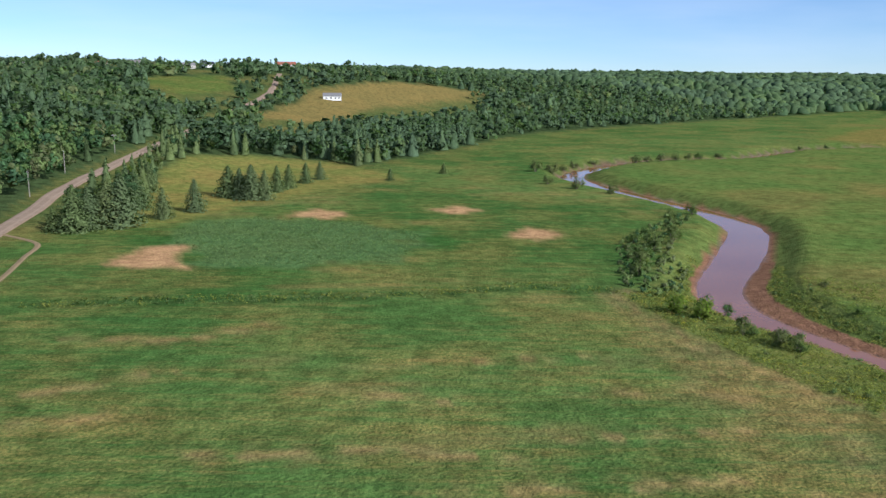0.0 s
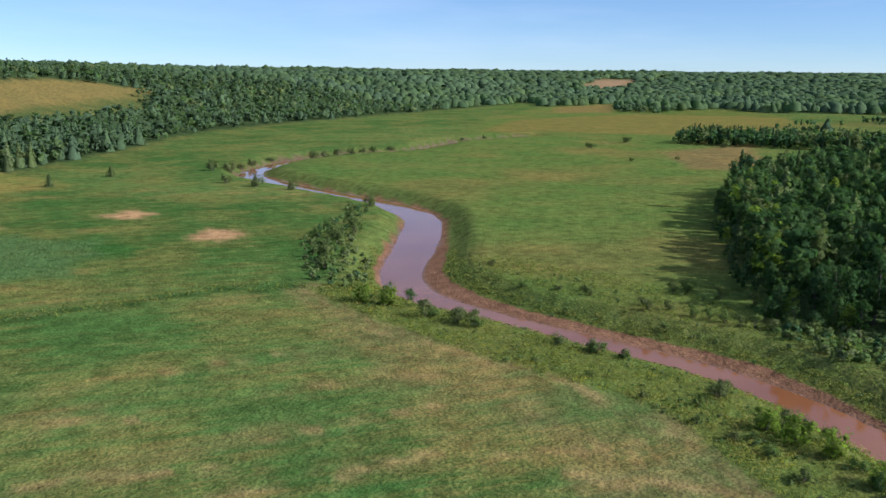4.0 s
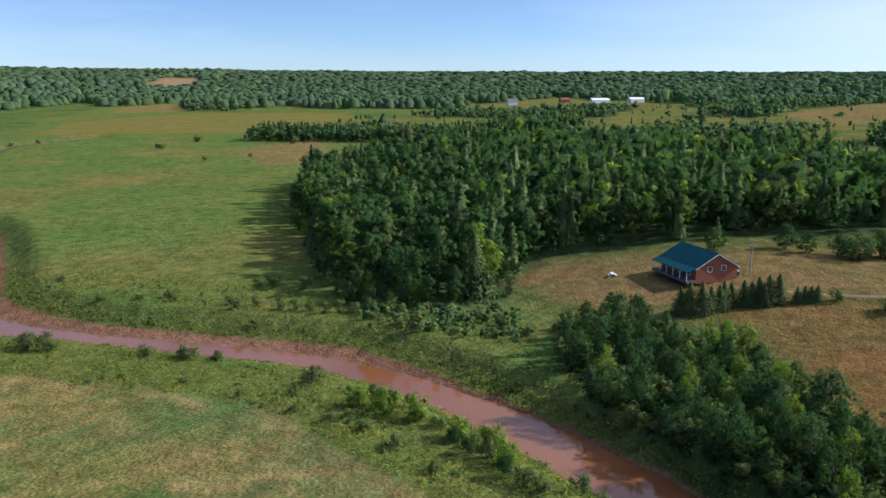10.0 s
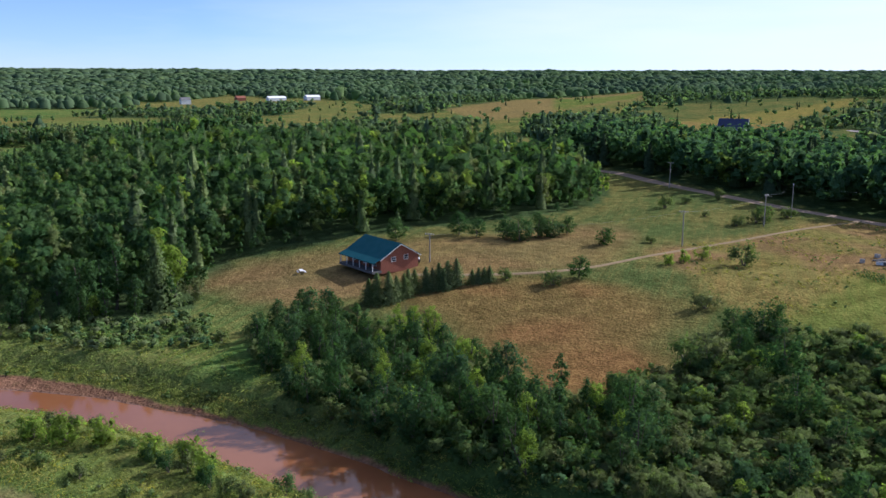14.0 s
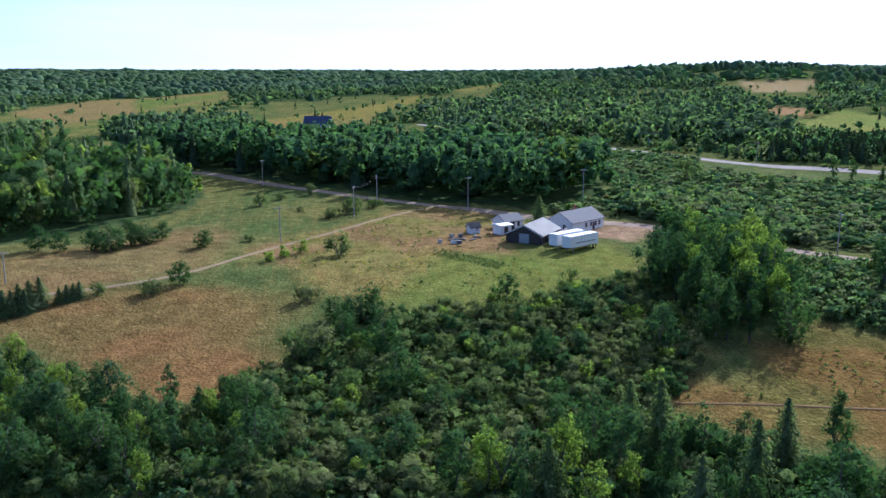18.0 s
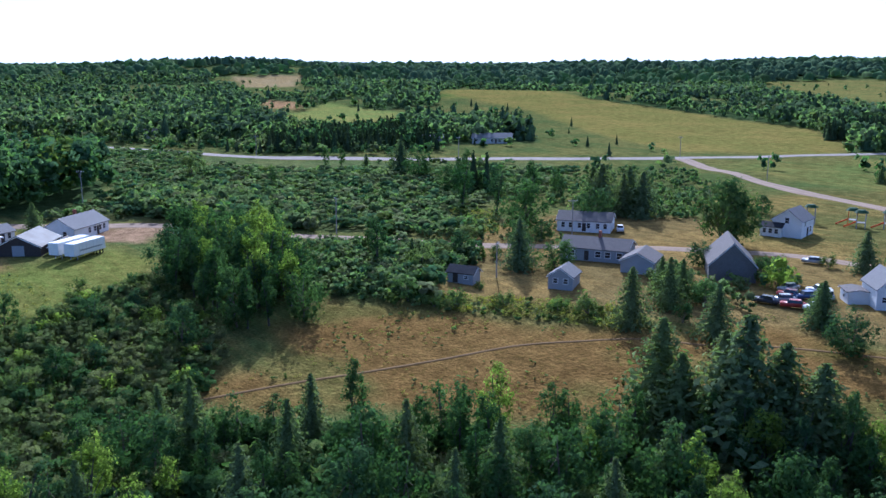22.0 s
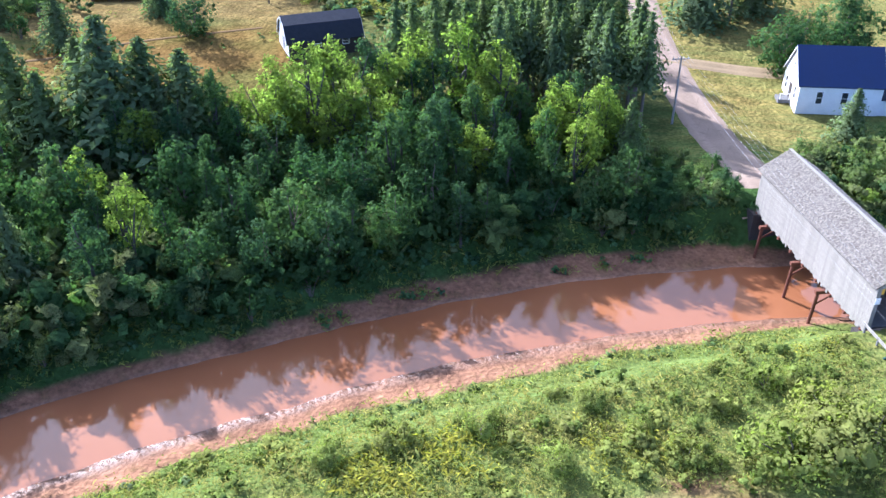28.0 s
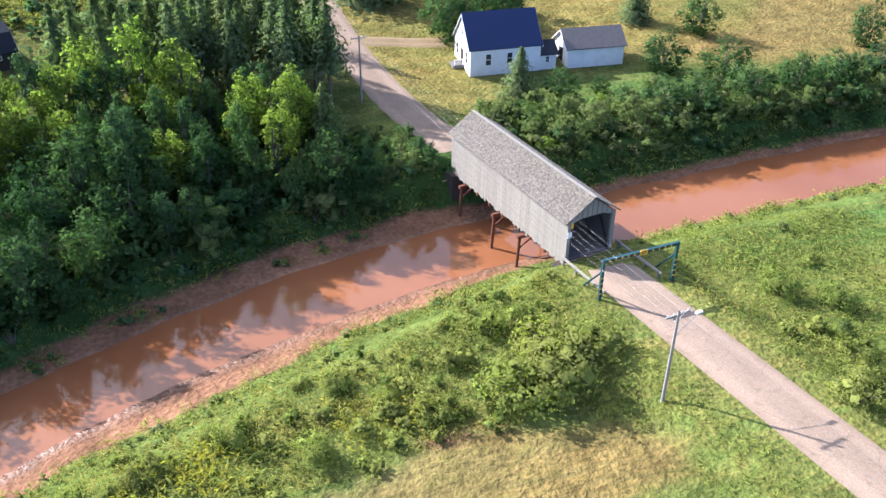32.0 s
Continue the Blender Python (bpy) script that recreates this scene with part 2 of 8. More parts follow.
SHRUB = foliage("shrub_leaves", [(0.108, 0.167, 0.056), (0.144, 0.194, 0.070), (0.148, 0.172, 0.075), (0.122, 0.189, 0.061), (0.141, 0.159, 0.075)], 0.34)
NEAR_SHRUB = foliage("near_shrub_leaves", [(0.086, 0.132, 0.039), (0.114, 0.150, 0.050), (0.120, 0.134, 0.056), (0.099, 0.148, 0.044), (0.116, 0.124, 0.056)], 0.34, gaps=0.5)
NEEDLE = foliage("spruce_needles", [(0.040, 0.062, 0.029), (0.054, 0.078, 0.032), (0.046, 0.068, 0.035), (0.062, 0.081, 0.034)], 0.12)
NEAR_NEEDLE = foliage("near_spruce_needles", [(0.099, 0.140, 0.062), (0.135, 0.174, 0.066), (0.114, 0.153, 0.074), (0.152, 0.181, 0.073)], 0.30, gaps=0.15)
REED = foliage("tall_grass_blades", [(0.177, 0.207, 0.041), (0.224, 0.224, 0.049), (0.260, 0.229, 0.058), (0.187, 0.216, 0.044)], 0.28)
CORN_LEAF = foliage("corn_leaves", [(0.150, 0.212, 0.078), (0.170, 0.225, 0.084)], 0.3)
LUSH = foliage("lush_grass_blades", [(0.151, 0.194, 0.042), (0.173, 0.208, 0.046), (0.192, 0.208, 0.049)], 0.26)
MEADOW_BUSH = foliage("meadow_bush_leaves", [(0.148, 0.190, 0.046), (0.185, 0.216, 0.052), (0.201, 0.206, 0.060)], 0.40, gaps=0.2)
GOLD = foliage("goldenrod_heads", [(0.26, 0.25, 0.03), (0.32, 0.29, 0.04)], 0.3)
MAROON = foliage("maroon_leaves", [(0.05, 0.022, 0.028), (0.06, 0.03, 0.03)], 0.2)
BARK = plain("grey_bark", (0.17, 0.14, 0.11), 0.9, grain=6, bump=0.02)
PALE_BARK = plain("pale_bark", (0.085, 0.078, 0.068), 0.85, grain=6, bump=0.02)

# ---- the lie of the land ----
RIVER = [(330, 640), (250, 610), (217, 575), (175, 535), (120, 515), (88, 485), (64, 432), (78, 372), (99, 310), (99, 276), (82, 231),
         (66, 196), (64, 172), (74, 151), (82, 132), (92, 111), (95, 95), (94, 80), (92, 66), (88, 49), (84, 34),
         (79, 16), (72, -2), (63, -19), (51, -35), (37, -48), (23, -56), (9, -62), (-6, -68), (-21, -73),
         (-38, -78), (-52, -80.5), (-68, -82.5), (-86, -84), (-120, -84), (-200, -70), (-330, -90)]
VALLEY_EAST = [(2600, 2300), (1100, 1050), (900, 760), (560, 690), (470, 560), (500, 440), (330, 350), (215, 235), (165, 170), (134, 118), (118, 72), (108, 32), (95, -8), (75, -45),
               (47, -68), (12, -86), (-20, -93), (-60, -101), (-300, -112), (-1500, -300)]
VALLEY_WEST = [(-1500, -500), (-420, 0), (-205, 120), (-125, 205), (-88, 290), (-45, 400), (25, 560), (100, 740), (330, 1000), (800, 1500), (1700, 2500)]
# hills: x, y, height, radius along, radius across, turn
HILLS = [(1400, -480, 21, 380, 330, 0.4), (1270, -715, 21, 200, 200, 0.2), (1750, -1250, 16, 500, 350, 0.2), (900, -1500, 28, 700, 450, 0.6), (350, -2000, 24, 900, 500, 0.1),
         (2600, 500, 16, 800, 600, 0.0), (2900, -1400, 30, 900, 700, 0.0), (-200, 1000, 15, 260, 200, 0.3), (650, -620, 10, 260, 160, 0.5)]


def curve_through(points, n=6):
    """A smooth line through the points."""
    p = np.array([points[0], *points, points[-1]], float)
    out = []
    for i in range(1, len(p) - 2):
        for k in range(n):
            t = k / n
            a, b, c, d = p[i - 1], p[i], p[i + 1], p[i + 2]
            out.append(0.5 * (2 * b + (c - a) * t + (2 * a - 5 * b + 4 * c - d) * t * t + (3 * b - a - 3 * c + d) * t ** 3))
    return np.array(out + [p[-1]])


def step(a, b, v):
    t = np.clip((v - a) / (b - a), 0, 1)
    return t * t * (3 - 2 * t)


def along(line, x, y):
    """Signed distance to a line (left of it is positive), and how far along it, 0 to 1."""
    x, y = np.asarray(x, float), np.asarray(y, float)
    best, side, where = np.full(x.shape, 1e12), np.zeros(x.shape), np.zeros(x.shape)
    for i in range(len(line) - 1):
        (ax, ay), (bx, by) = line[i], line[i + 1]
        dx, dy = bx - ax, by - ay
        t = np.clip(((x - ax) * dx + (y - ay) * dy) / (dx * dx + dy * dy), 0, 1)
        px, py = x - ax - t * dx, y - ay - t * dy
        d = px * px + py * py
        near = d < best
        best = np.where(near, d, best)
        side = np.where(near, np.sign(dx * py - dy * px), side)
        where = np.where(near, (i + t) / (len(line) - 1), where)
    return np.sqrt(best) * np.where(side == 0, 1, side), where


def inside(poly, x, y, soft=0.0):
    """1 inside the outline, 0 outside; soft: metres over which it fades."""
    x, y = np.asarray(x, float), np.asarray(y, float)
    p = np.array(poly, float)
    odd, best = np.zeros(x.shape, bool), np.full(x.shape, 1e12)
    for i in range(len(p)):
        (ax, ay), (bx, by) = p[i], p[(i + 1) % len(p)]
        cross = (ay > y) != (by > y)
        if by != ay:
            odd ^= cross & (x < (bx - ax) * (y - ay) / (by - ay) + ax)
        dx, dy = bx - ax, by - ay
        t = np.clip(((x - ax) * dx + (y - ay) * dy) / (dx * dx + dy * dy + 1e-9), 0, 1)
        best = np.minimum(best, (x - ax - t * dx) ** 2 + (y - ay - t * dy) ** 2)
    d = np.sqrt(best) * np.where(odd, 1, -1)
    return step(-soft - 1e-6, soft + 1e-6, d)


def waves(x, y, size, seed=0):
    """Smooth noise from -1 to 1, with features about size metres across."""
    v, k = np.zeros(np.shape(x)), 2 * np.pi / (size * 2.2)
    for i in range(7):
        a, q = 2.4 * i + seed * 1.7, k * (0.6 + 0.23 * i)
        v = v + np.sin(q * (x * np.cos(a) + y * np.sin(a)) + 2.1 * i * i + seed * 3.3 + 1.3 * np.sin(q * 0.53 * (y * np.cos(a) - x * np.sin(a)) + i))
    return v / 4.2


RIVER_LINE = curve_through(RIVER, 4)
EAST_LINE, WEST_LINE = curve_through(VALLEY_EAST, 3), curve_through(VALLEY_WEST, 3)
WATER = -5.0


# the channel, bend by bend: number of the bend, then from west to east the edge of the mud, of the water, of the water, of the mud
CHANNEL = [(0, -6, -5, 5, 6), (9, -7, -6, 6, 8), (10, -9.5, -7, 5.2, 9), (11, -8, -6, 4, 10), (12, -6.2, -5.4, 4.4, 10.5), (13, -5.8, -5, 2, 6), (14, -5.6, -4.9, 3.6, 7.2), (15, -5.4, -4.7, 2.9, 7.4),
           (16, -5.2, -4.6, 3.1, 6.2), (17, -4.8, -4.2, 4.0, 5.4), (18, -4.9, -4.2, 5.2, 6.0), (19, -5.6, -5, 5.2, 5.9), (20, -6, -5.4, 4.4, 5.1), (22, -7, -5.2, 4.6, 5.5), (24, -10, -6, 4.0, 5.2),
           (25, -10.2, -6, 2.8, 4.4), (26, -8.7, -5.2, 3.4, 5.4), (27, -8.0, -3.1, 5.4, 8.9), (28, -6.3, -2.9, 6.3, 10.2), (29, -5.8, -3.0, 5.7, 9.4), (30, -6.8, -5.8, 3.7, 5.0), (31, -7, -6, 4.0, 5.6), (33, -6, -5.2, 5.6, 7.0), (36, -6, -5, 5, 6)]


def channel(u, x, y):
    """Across the river: edges of the western mud, of the water on both sides, and of the eastern mud; ragged."""
    c = np.array(CHANNEL, float)
    at = [np.interp(np.asarray(u) * (len(RIVER) - 1), c[:, 0], c[:, k]) for k in (1, 2, 3, 4)]
    rag, fine = waves(x, y, 6, 5) * 0.45, waves(x, y, 2.2, 6) * 0.22
    return at[0] + rag + fine, at[1] + rag * 0.5, at[2] - rag * 0.5, at[3] - rag - fine


def rim(x, y):
    """How far a place lies outside the mud of the channel, and which side it is on."""
    r, u = along(RIVER_LINE, x, y)
    m0, _, _, m1 = channel(u, x, y)
    return np.where(r > 0, r - m1, m0 - r), np.sign(r)


# road banks by the bridge: line, half width, height, and where along it the bank runs out
BANKED = [([(-29.9, -63.0), (-36.2, -39.5), (-44, -10), (-60, 50)], 4.5, -0.05, (45, 90)), ([(-24.3, -84.3), (-19.5, -104)], 4.5, -0.05, (4, 26))]


def land(x, y):
    """Height of the ground."""
    x, y = np.asarray(x, float), np.asarray(y, float)
    e, _ = along(EAST_LINE, x, y)
    w, _ = along(WEST_LINE, x, y)
    r, u = along(RIVER_LINE, x, y)
    far = np.hypot(x, y)
    e, w = np.maximum(e, 0), np.maximum(w, 0)
    north = step(100, 700, y)
    z = -1.5 + 0.0022 * np.maximum(far - 500, 0)
    z = z + step(0, 75, e) * (6.3 - 2.8 * north) + 0.0135 * np.maximum(e - 60, 0) * (1 - 0.25 * step(2500, 4500, far))
    z = z + 31 * step(5, 300, w) + 21 * step(120, 800, w) + 0.003 * w
    foot = step(10, 300, e + w)
    for hx, hy, hh, ra, rb, turn in HILLS:
        dx, dy = x - hx, y - hy
        a, b = (dx * np.cos(turn) + dy * np.sin(turn)) / ra, (dy * np.cos(turn) - dx * np.sin(turn)) / rb
        z = z + hh * np.exp(-a * a - b * b) * foot
    z = z + waves(x, y, 420, 1) * 3.0 * step(500, 1200, far) * step(20, 200, e + w) + waves(x, y, 38, 2) * (0.12 + 0.5 * step(20, 120, e + w))
    z = z + np.maximum(74 - z, 0) * step(1900, 4700, far)
    for line, half, top, reach in BANKED:
        d, _ = along(line, x, y)
        z = z + (top - z) * (1 - step(half, half + 5, np.abs(d))) * (1 - step(reach[0], reach[1], np.hypot(x - line[0][0], y - line[0][1])))
    m0, w0, w1, m1 = channel(u, x, y)
    f = np.where(r > 0, (r - w1) / (m1 - w1), (w0 - r) / (w0 - m0))
    out = np.where(r > 0, r - m1, m0 - r)
    reach = np.where(r > 0, 3.4 + 5.0 * step(25, 80, y), 7.5)
    mud = WATER - 0.04 + np.clip(f, 0, 1) * (0.35 + 0.12 * np.where(r > 0, m1 - w1, w0 - m0)) + waves(x, y, 1.7, 7) * 0.05 * np.clip(f * 3, 0, 1)
    bank = np.where(f < 0, WATER - 0.5 + 0.46 * np.clip(1 + f * 3, 0, 1), mud) + (z - mud) * step(-0.1, reach, out)
    return np.where(out < reach, np.minimum(bank, z), z)


# ---- where each cover lies ----
FIELD_BROWN = [(144, 66), (158, 56), (165, 38), (162, 22), (153, 12), (141, 9), (125, 12), (116, 19), (116, 29), (126, 35), (138, 51)]
LOT = [(150, 108), (165, 110), (174, 98), (186, 80), (194, 70), (200, 58), (216, 45), (224, 30), (199, 27), (179, 30), (169, 44), (156, 60), (147, 69), (143, 90)]
FARM_FIELD = [(163, 5), (195, 20), (235, -10), (250, -30), (232, -46), (205, -60), (196, -40), (180, -38), (163, -40), (144, -36), (143, -15), (150, 0)]
LUSH_FIELD = [(163, -13), (185, -23), (179, -36), (186, -60), (170, -64), (155, -52), (143, -36), (142, -20), (146, -6)]
SOUTH_FIELD = [(107, -44), (116, -64), (127, -76), (115, -88), (92, -98), (76, -114), (71, -131), (56, -123), (45, -130), (36, -124), (38, -108), (48, -92), (66, -83), (76, -71), (92, -58), (97, -46)]
VILLAGE_LAWN = [(118, -96), (134, -108), (150, -125), (165, -150), (150, -185), (118, -200), (90, -190), (62, -176), (40, -160), (40, -130), (62, -128), (76, -118), (98, -108)]
SOUTH_LAWN = [(110, -176), (150, -215), (140, -270), (60, -330), (10, -340), (-5, -215), (30, -180), (66, -178)]
BRIDGE_LAWN = [(-20, -104), (-15, -120), (-14, -150), (-28, -170), (-70, -170), (-95, -140), (-80, -122), (-52, -118), (-36, -108), (-28, -100)]
CHAPEL_FIELD = [(-22, -120), (-16, -165), (-20, -235), (-140, -240), (-140, -108), (-100, -106), (-70, -112), (-50, -118)]
CORN = [(-81, 262), (-57, 278), (-26, 268), (-7, 249), (-6, 222), (-13, 207), (-31, 204), (-49, 199), (-63, 208), (-74, 232)]
DRY_EDGE = [(40, 158), (45, 140), (52, 118), (58, 98), (64, 84), (64, 66), (58, 40), (44, 20), (40, 50), (44, 80), (40, 105), (36, 130)]
WEDGE = [(-103, 255), (-86, 262), (-72, 300), (-50, 350), (-20, 390), (-23, 410), (-58, 460), (-104, 450), (-128, 430), (-126, 384), (-106, 293)]
BARE = [[(-53, 282), (-44, 297), (-31, 286), (-38, 276)], [(-5, 295), (3, 306), (14, 298), (5, 289)], [(18, 249), (27, 260), (37, 252), (27, 240)],
        [(-81, 202), (-80, 224), (-70, 230), (-67, 210), (-59, 199), (-73, 199)]]
FIELD_EDGE = [(38, 178), (39, 172), (43, 156), (49, 139), (55, 121), (61, 109), (67, 99), (68.5, 88), (66.5, 76), (65.5, 66), (64.5, 57), (60, 30), (50, 5), (38, -15), (20, -31), (5, -38), (-2, -40.5), (-10.7, -43.3), (-14, -44.3), (-20, -43.4), (-24.8, -40.5), (-26.7, -36), (-27, -30)]
WEST_STRIP = FIELD_EDGE + [(-38, -18), (-50, -30), (-40, -60), (-30, -66), (-6, -64), (20, -52), (52, -32), (70, 0), (82, 36), (90, 70), (90, 100), (74, 140), (62, 165), (56, 182)]
# straw left in lines by the mower
SWATHS = [[(15, 102.4), (27, 103.2), (40.5, 105)], [(-56, 105.7), (-48, 107.1), (-41, 108)], [(1, 86.6), (17.5, 88.6), (27, 89.8), (35, 91)], [(-11, 115.6), (-3.5, 118), (1.5, 114.5)], [(-62, 113), (-42, 126)], [(-65, 142.5), (-47, 141.5), (-33, 152)],
          [(6, 132.4), (24, 135.6), (38, 131)], [(40, 86.7), (52, 84.7), (66, 85.6)], [(51.6, 126.8), (60, 110), (63, 96)], [(42, 146), (48, 133), (54, 118)], [(46, 80), (56, 74), (62, 70)], [(-30, 96), (-8, 98), (12, 96)], [(22, 118), (38, 120), (50, 112)], [(-20, 80), (6, 76), (30, 78)]]
EAST_MARSH = [(70, 200), (104, 262), (100, 320), (80, 380), (90, 440), (150, 520), (260, 620), (400, 900), (700, 1300), (900, 1400), (800, 1000), (480, 520), (300, 330), (196, 236), (140, 165), (116, 120), (104, 100), (98, 118), (80, 158)]
FIELDS = [[(-138, 594), (-119, 740), (-121, 821), (-55, 960), (48, 1000), (8, 905), (-60, 781), (-95, 620)], [(-274, 789), (-211, 844), (-180, 747), (-203, 650)],
          [(-330, 900), (-200, 980), (-120, 1120), (-150, 1350), (-300, 1300), (-400, 1000)],
          [(960, 727), (1040, 860), (1444, 943), (1188, 692)], [(672, 404), (1072, 570), (1220, 589), (952, 429), (719, 371)], [(688, 208), (884, 318), (1304, 308), (1629, 192), (1192, 140)],
          [(562, 28), (670, 73), (919, -35), (669, -26)], [(868, 193), (1225, 270), (1564, 187), (1184, 156)], [(649, 3), (707, 58), (949, -38), (1115, -109), (981, -89)], [(1127, -168), (1215, -158), (1457, -285), (1277, -242)],
          [(982, -559), (1002, -499), (1126, -543), (1129, -655)], [(642, -367), (671, -356), (778, -400), (709, -411)], [(584, -322), (690, -425), (544, -412), (470, -310), (466, -262)], [(613, -544), (635, -518), (689, -555), (692, -613)],
          [(688, -557), (855, -799), (538, -611), (424, -587), (277, -522), (200, -426), (190, -377), (236, -337), (323, -382), (489, -493)], [(672, -1124), (419, -1373), (315, -1038), (339, -839), (430, -908)],
          [(204, -303), (160, -401), (102, -346), (76, -262), (97, -258), (142, -282)], [(327, 455), (435, 501), (308, 346), (276, 364)], [(556, 1017), (654, 1214), (866, 1357), (633, 1007)], [(569, 728), (648, 949), (888, 1107), (787, 838)],
          [(300, 690), (480, 560), (620, 640), (760, 830), (640, 960), (420, 860)]]
NEAR_THICKET = [(117, 17), (126, 9), (142, -4), (143, -34), (156, -56), (130, -56), (114, -52), (106, -44), (94, -38), (78, -16), (86, 4), (100, 10)]
STRAW = [(-4, -40), (-8, -43), (-14, -44), (-23, -43), (-28, -40), (-28, -37), (-10, -33)]
YARD = [(220, -64), (215, -78), (203, -81), (191, -66), (204, -61)]
QUARRY = [(1341, 2309), (1614, 2659), (1745, 2658), (1508, 2312), (1324, 2214)]
FIELD_TONES = [(0.17, 0.135, 0.045), (0.085, 0.125, 0.028), (0.15, 0.138, 0.036), (0.13, 0.132, 0.038), (0.105, 0.125, 0.035), (0.165, 0.128, 0.05)]
ROAD_BACK = [(420, 150), (362, 80), (336, 48), (292, 14), (268, -10), (247, -34), (232, -50), (213, -78), (180, -99), (151, -118), (138, -130), (126, -142), (114, -156), (96, -171), (79, -174), (50, -173), (20, -176), (-9, -180)]
HIGHWAY = [(620, -60), (480, -110), (399, -148), (343, -172), (316, -197), (284, -236), (252, -282), (224, -314), (200, -360), (172, -410), (145, -486), (100, -640), (40, -900)]
ROAD_CROSS = [(219, -312), (180, -287), (146, -266), (112, -251), (92, -243), (65, -232), (44, -222), (25, -214), (6, -205), (-9, -198)]
ROAD_BRIDGE = [(-70, 90), (-56, 35), (-44, -10), (-36.2, -39.5), (-29.9, -63.0), (-24.3, -84.3), (-19.5, -106), (-15, -130), (-12, -160), (-9, -190), (-7, -230), (-3, -292), (4, -400), (10, -600)]
DRIVE = [(163, 66), (166, 46), (174, 31), (190, 20), (206, 8), (219, -3), (234, -15), (250, -28)]
ROAD_WEST = [(-110, 150), (-121, 210), (-129, 245), (-135, 280), (-142, 314), (-146, 363), (-149, 420), (-150, 490), (-150, 560), (-150, 643), (-152, 760), (-170, 900)]
LANE_WEST = [(-95, 165), (-99, 187), (-105, 210), (-110, 228), (-125, 240)]
PATH_FIELD = [(106, -40), (102, -55), (98, -67), (95, -76), (91, -88), (86, -96), (79, -105), (71, -110), (62, -118), (46, -127)]
DITCH = [(-83, 163), (-61, 168), (-38, 171), (-19, 173), (2, 177), (18, 183), (36, 180)]


def off_roads(x, y, gap=7.0):
    ok = np.ones(len(x), bool)
    for line in (ROAD_BACK, HIGHWAY, ROAD_CROSS, ROAD_BRIDGE, ROAD_WEST, LANE_WEST):
        ok &= np.abs(along(np.array(line, float), x, y)[0]) > gap
    d = np.hypot(x, y)
    open_view = np.degrees(np.arctan2(x, y)) > 113.5
    for back in (12, 25, 38):
        ok &= (np.abs(along(np.array(HIGHWAY, float), x * (1 + back / d), y * (1 + back / d))[0]) > 6) | ~open_view
        ok &= (np.abs(along(np.array(ROAD_WEST, float), x * (1 + back / d), y * (1 + back / d))[0]) > 6) | (d > 440)
    return ok


W_CENTRAL = [(190, 238), (150, 182), (124, 146), (113, 124), (122, 108), (136, 101), (155, 108), (168, 112), (182, 102), (192, 86), (204, 80), (228, 56), (256, 42), (290, 44), (330, 62), (370, 110), (400, 190), (380, 280), (300, 320), (230, 280)]
W_BEYOND_ROAD = [(345, 46), (300, 12), (276, -14), (254, -38), (240, -54), (262, -84), (300, -96), (350, -60), (400, 0), (420, 90), (380, 80)]
W_THICKET_MID = [(236, -58), (262, -86), (310, -100), (400, -60), (470, -100), (395, -138), (336, -166), (306, -192), (276, -228), (250, -262), (222, -250), (200, -210), (186, -170), (170, -140), (160, -120), (190, -104), (214, -86)]


def wooded(x, y):
    """Where the far land is forest."""
    d = np.hypot(x, y)
    e, _ = along(EAST_LINE, x, y)
    w, _ = along(WEST_LINE, x, y)
    ok = (w > 18) | ((e > 25) & (d > 330)) | (d > 1350 + 250 * waves(x, y, 300, 23))
    for p in FIELDS + [W_CENTRAL, W_BEYOND_ROAD, W_THICKET_MID, WEDGE, VILLAGE_LAWN, SOUTH_LAWN, LOT]:
        ok &= inside(p, x, y) < 0.5
    for p in FIELDS[3:]:
        for back in (35, 75, 115, 160, 210):
            ok &= inside(p, x * (1 + back / d), y * (1 + back / d)) < 0.5
    for p in FIELDS[:2]:
        for back in (30, 60, 95):
            ok &= inside(p, x * (1 + back / d), y * (1 + back / d)) < 0.5
    for back in (0, 40, 80):
        ok &= inside(QUARRY, x * (1 + back / d), y * (1 + back / d)) < 0.5
    ok &= off_roads(x, y, 7.5)
    ok &= ~((d < 420) & (w < 0) & (np.degrees(np.arctan2(x, y)) > 62))
    turn = np.degrees(np.arctan2(x, y))
    ok &= ~((turn < -6) & (d > 690) & (d < 1250) & (waves(x, y, 90, 24) + 0.4 * waves(x, y, 25, 25) > 0.45))
    gap = waves(x, y, 160, 21) + 0.6 * waves(x, y, 60, 22)
    open_land = (turn > 30) & (turn < 96) & (d > 330) & (d < 1050) & (w < 0) & (e > 5)
    ok &= ~(open_land & (gap > -0.28))
    for back in (0, 40, 80, 120, 160):
        ok &= np.hypot(x * (1 + back / d) - 1200, y * (1 + back / d) - 685) > 65
    return ok & ~((e > 20) & (gap > 0.12 + 0.6 * step(900, 1700, d)) & (d < 1900) & (w < 0))


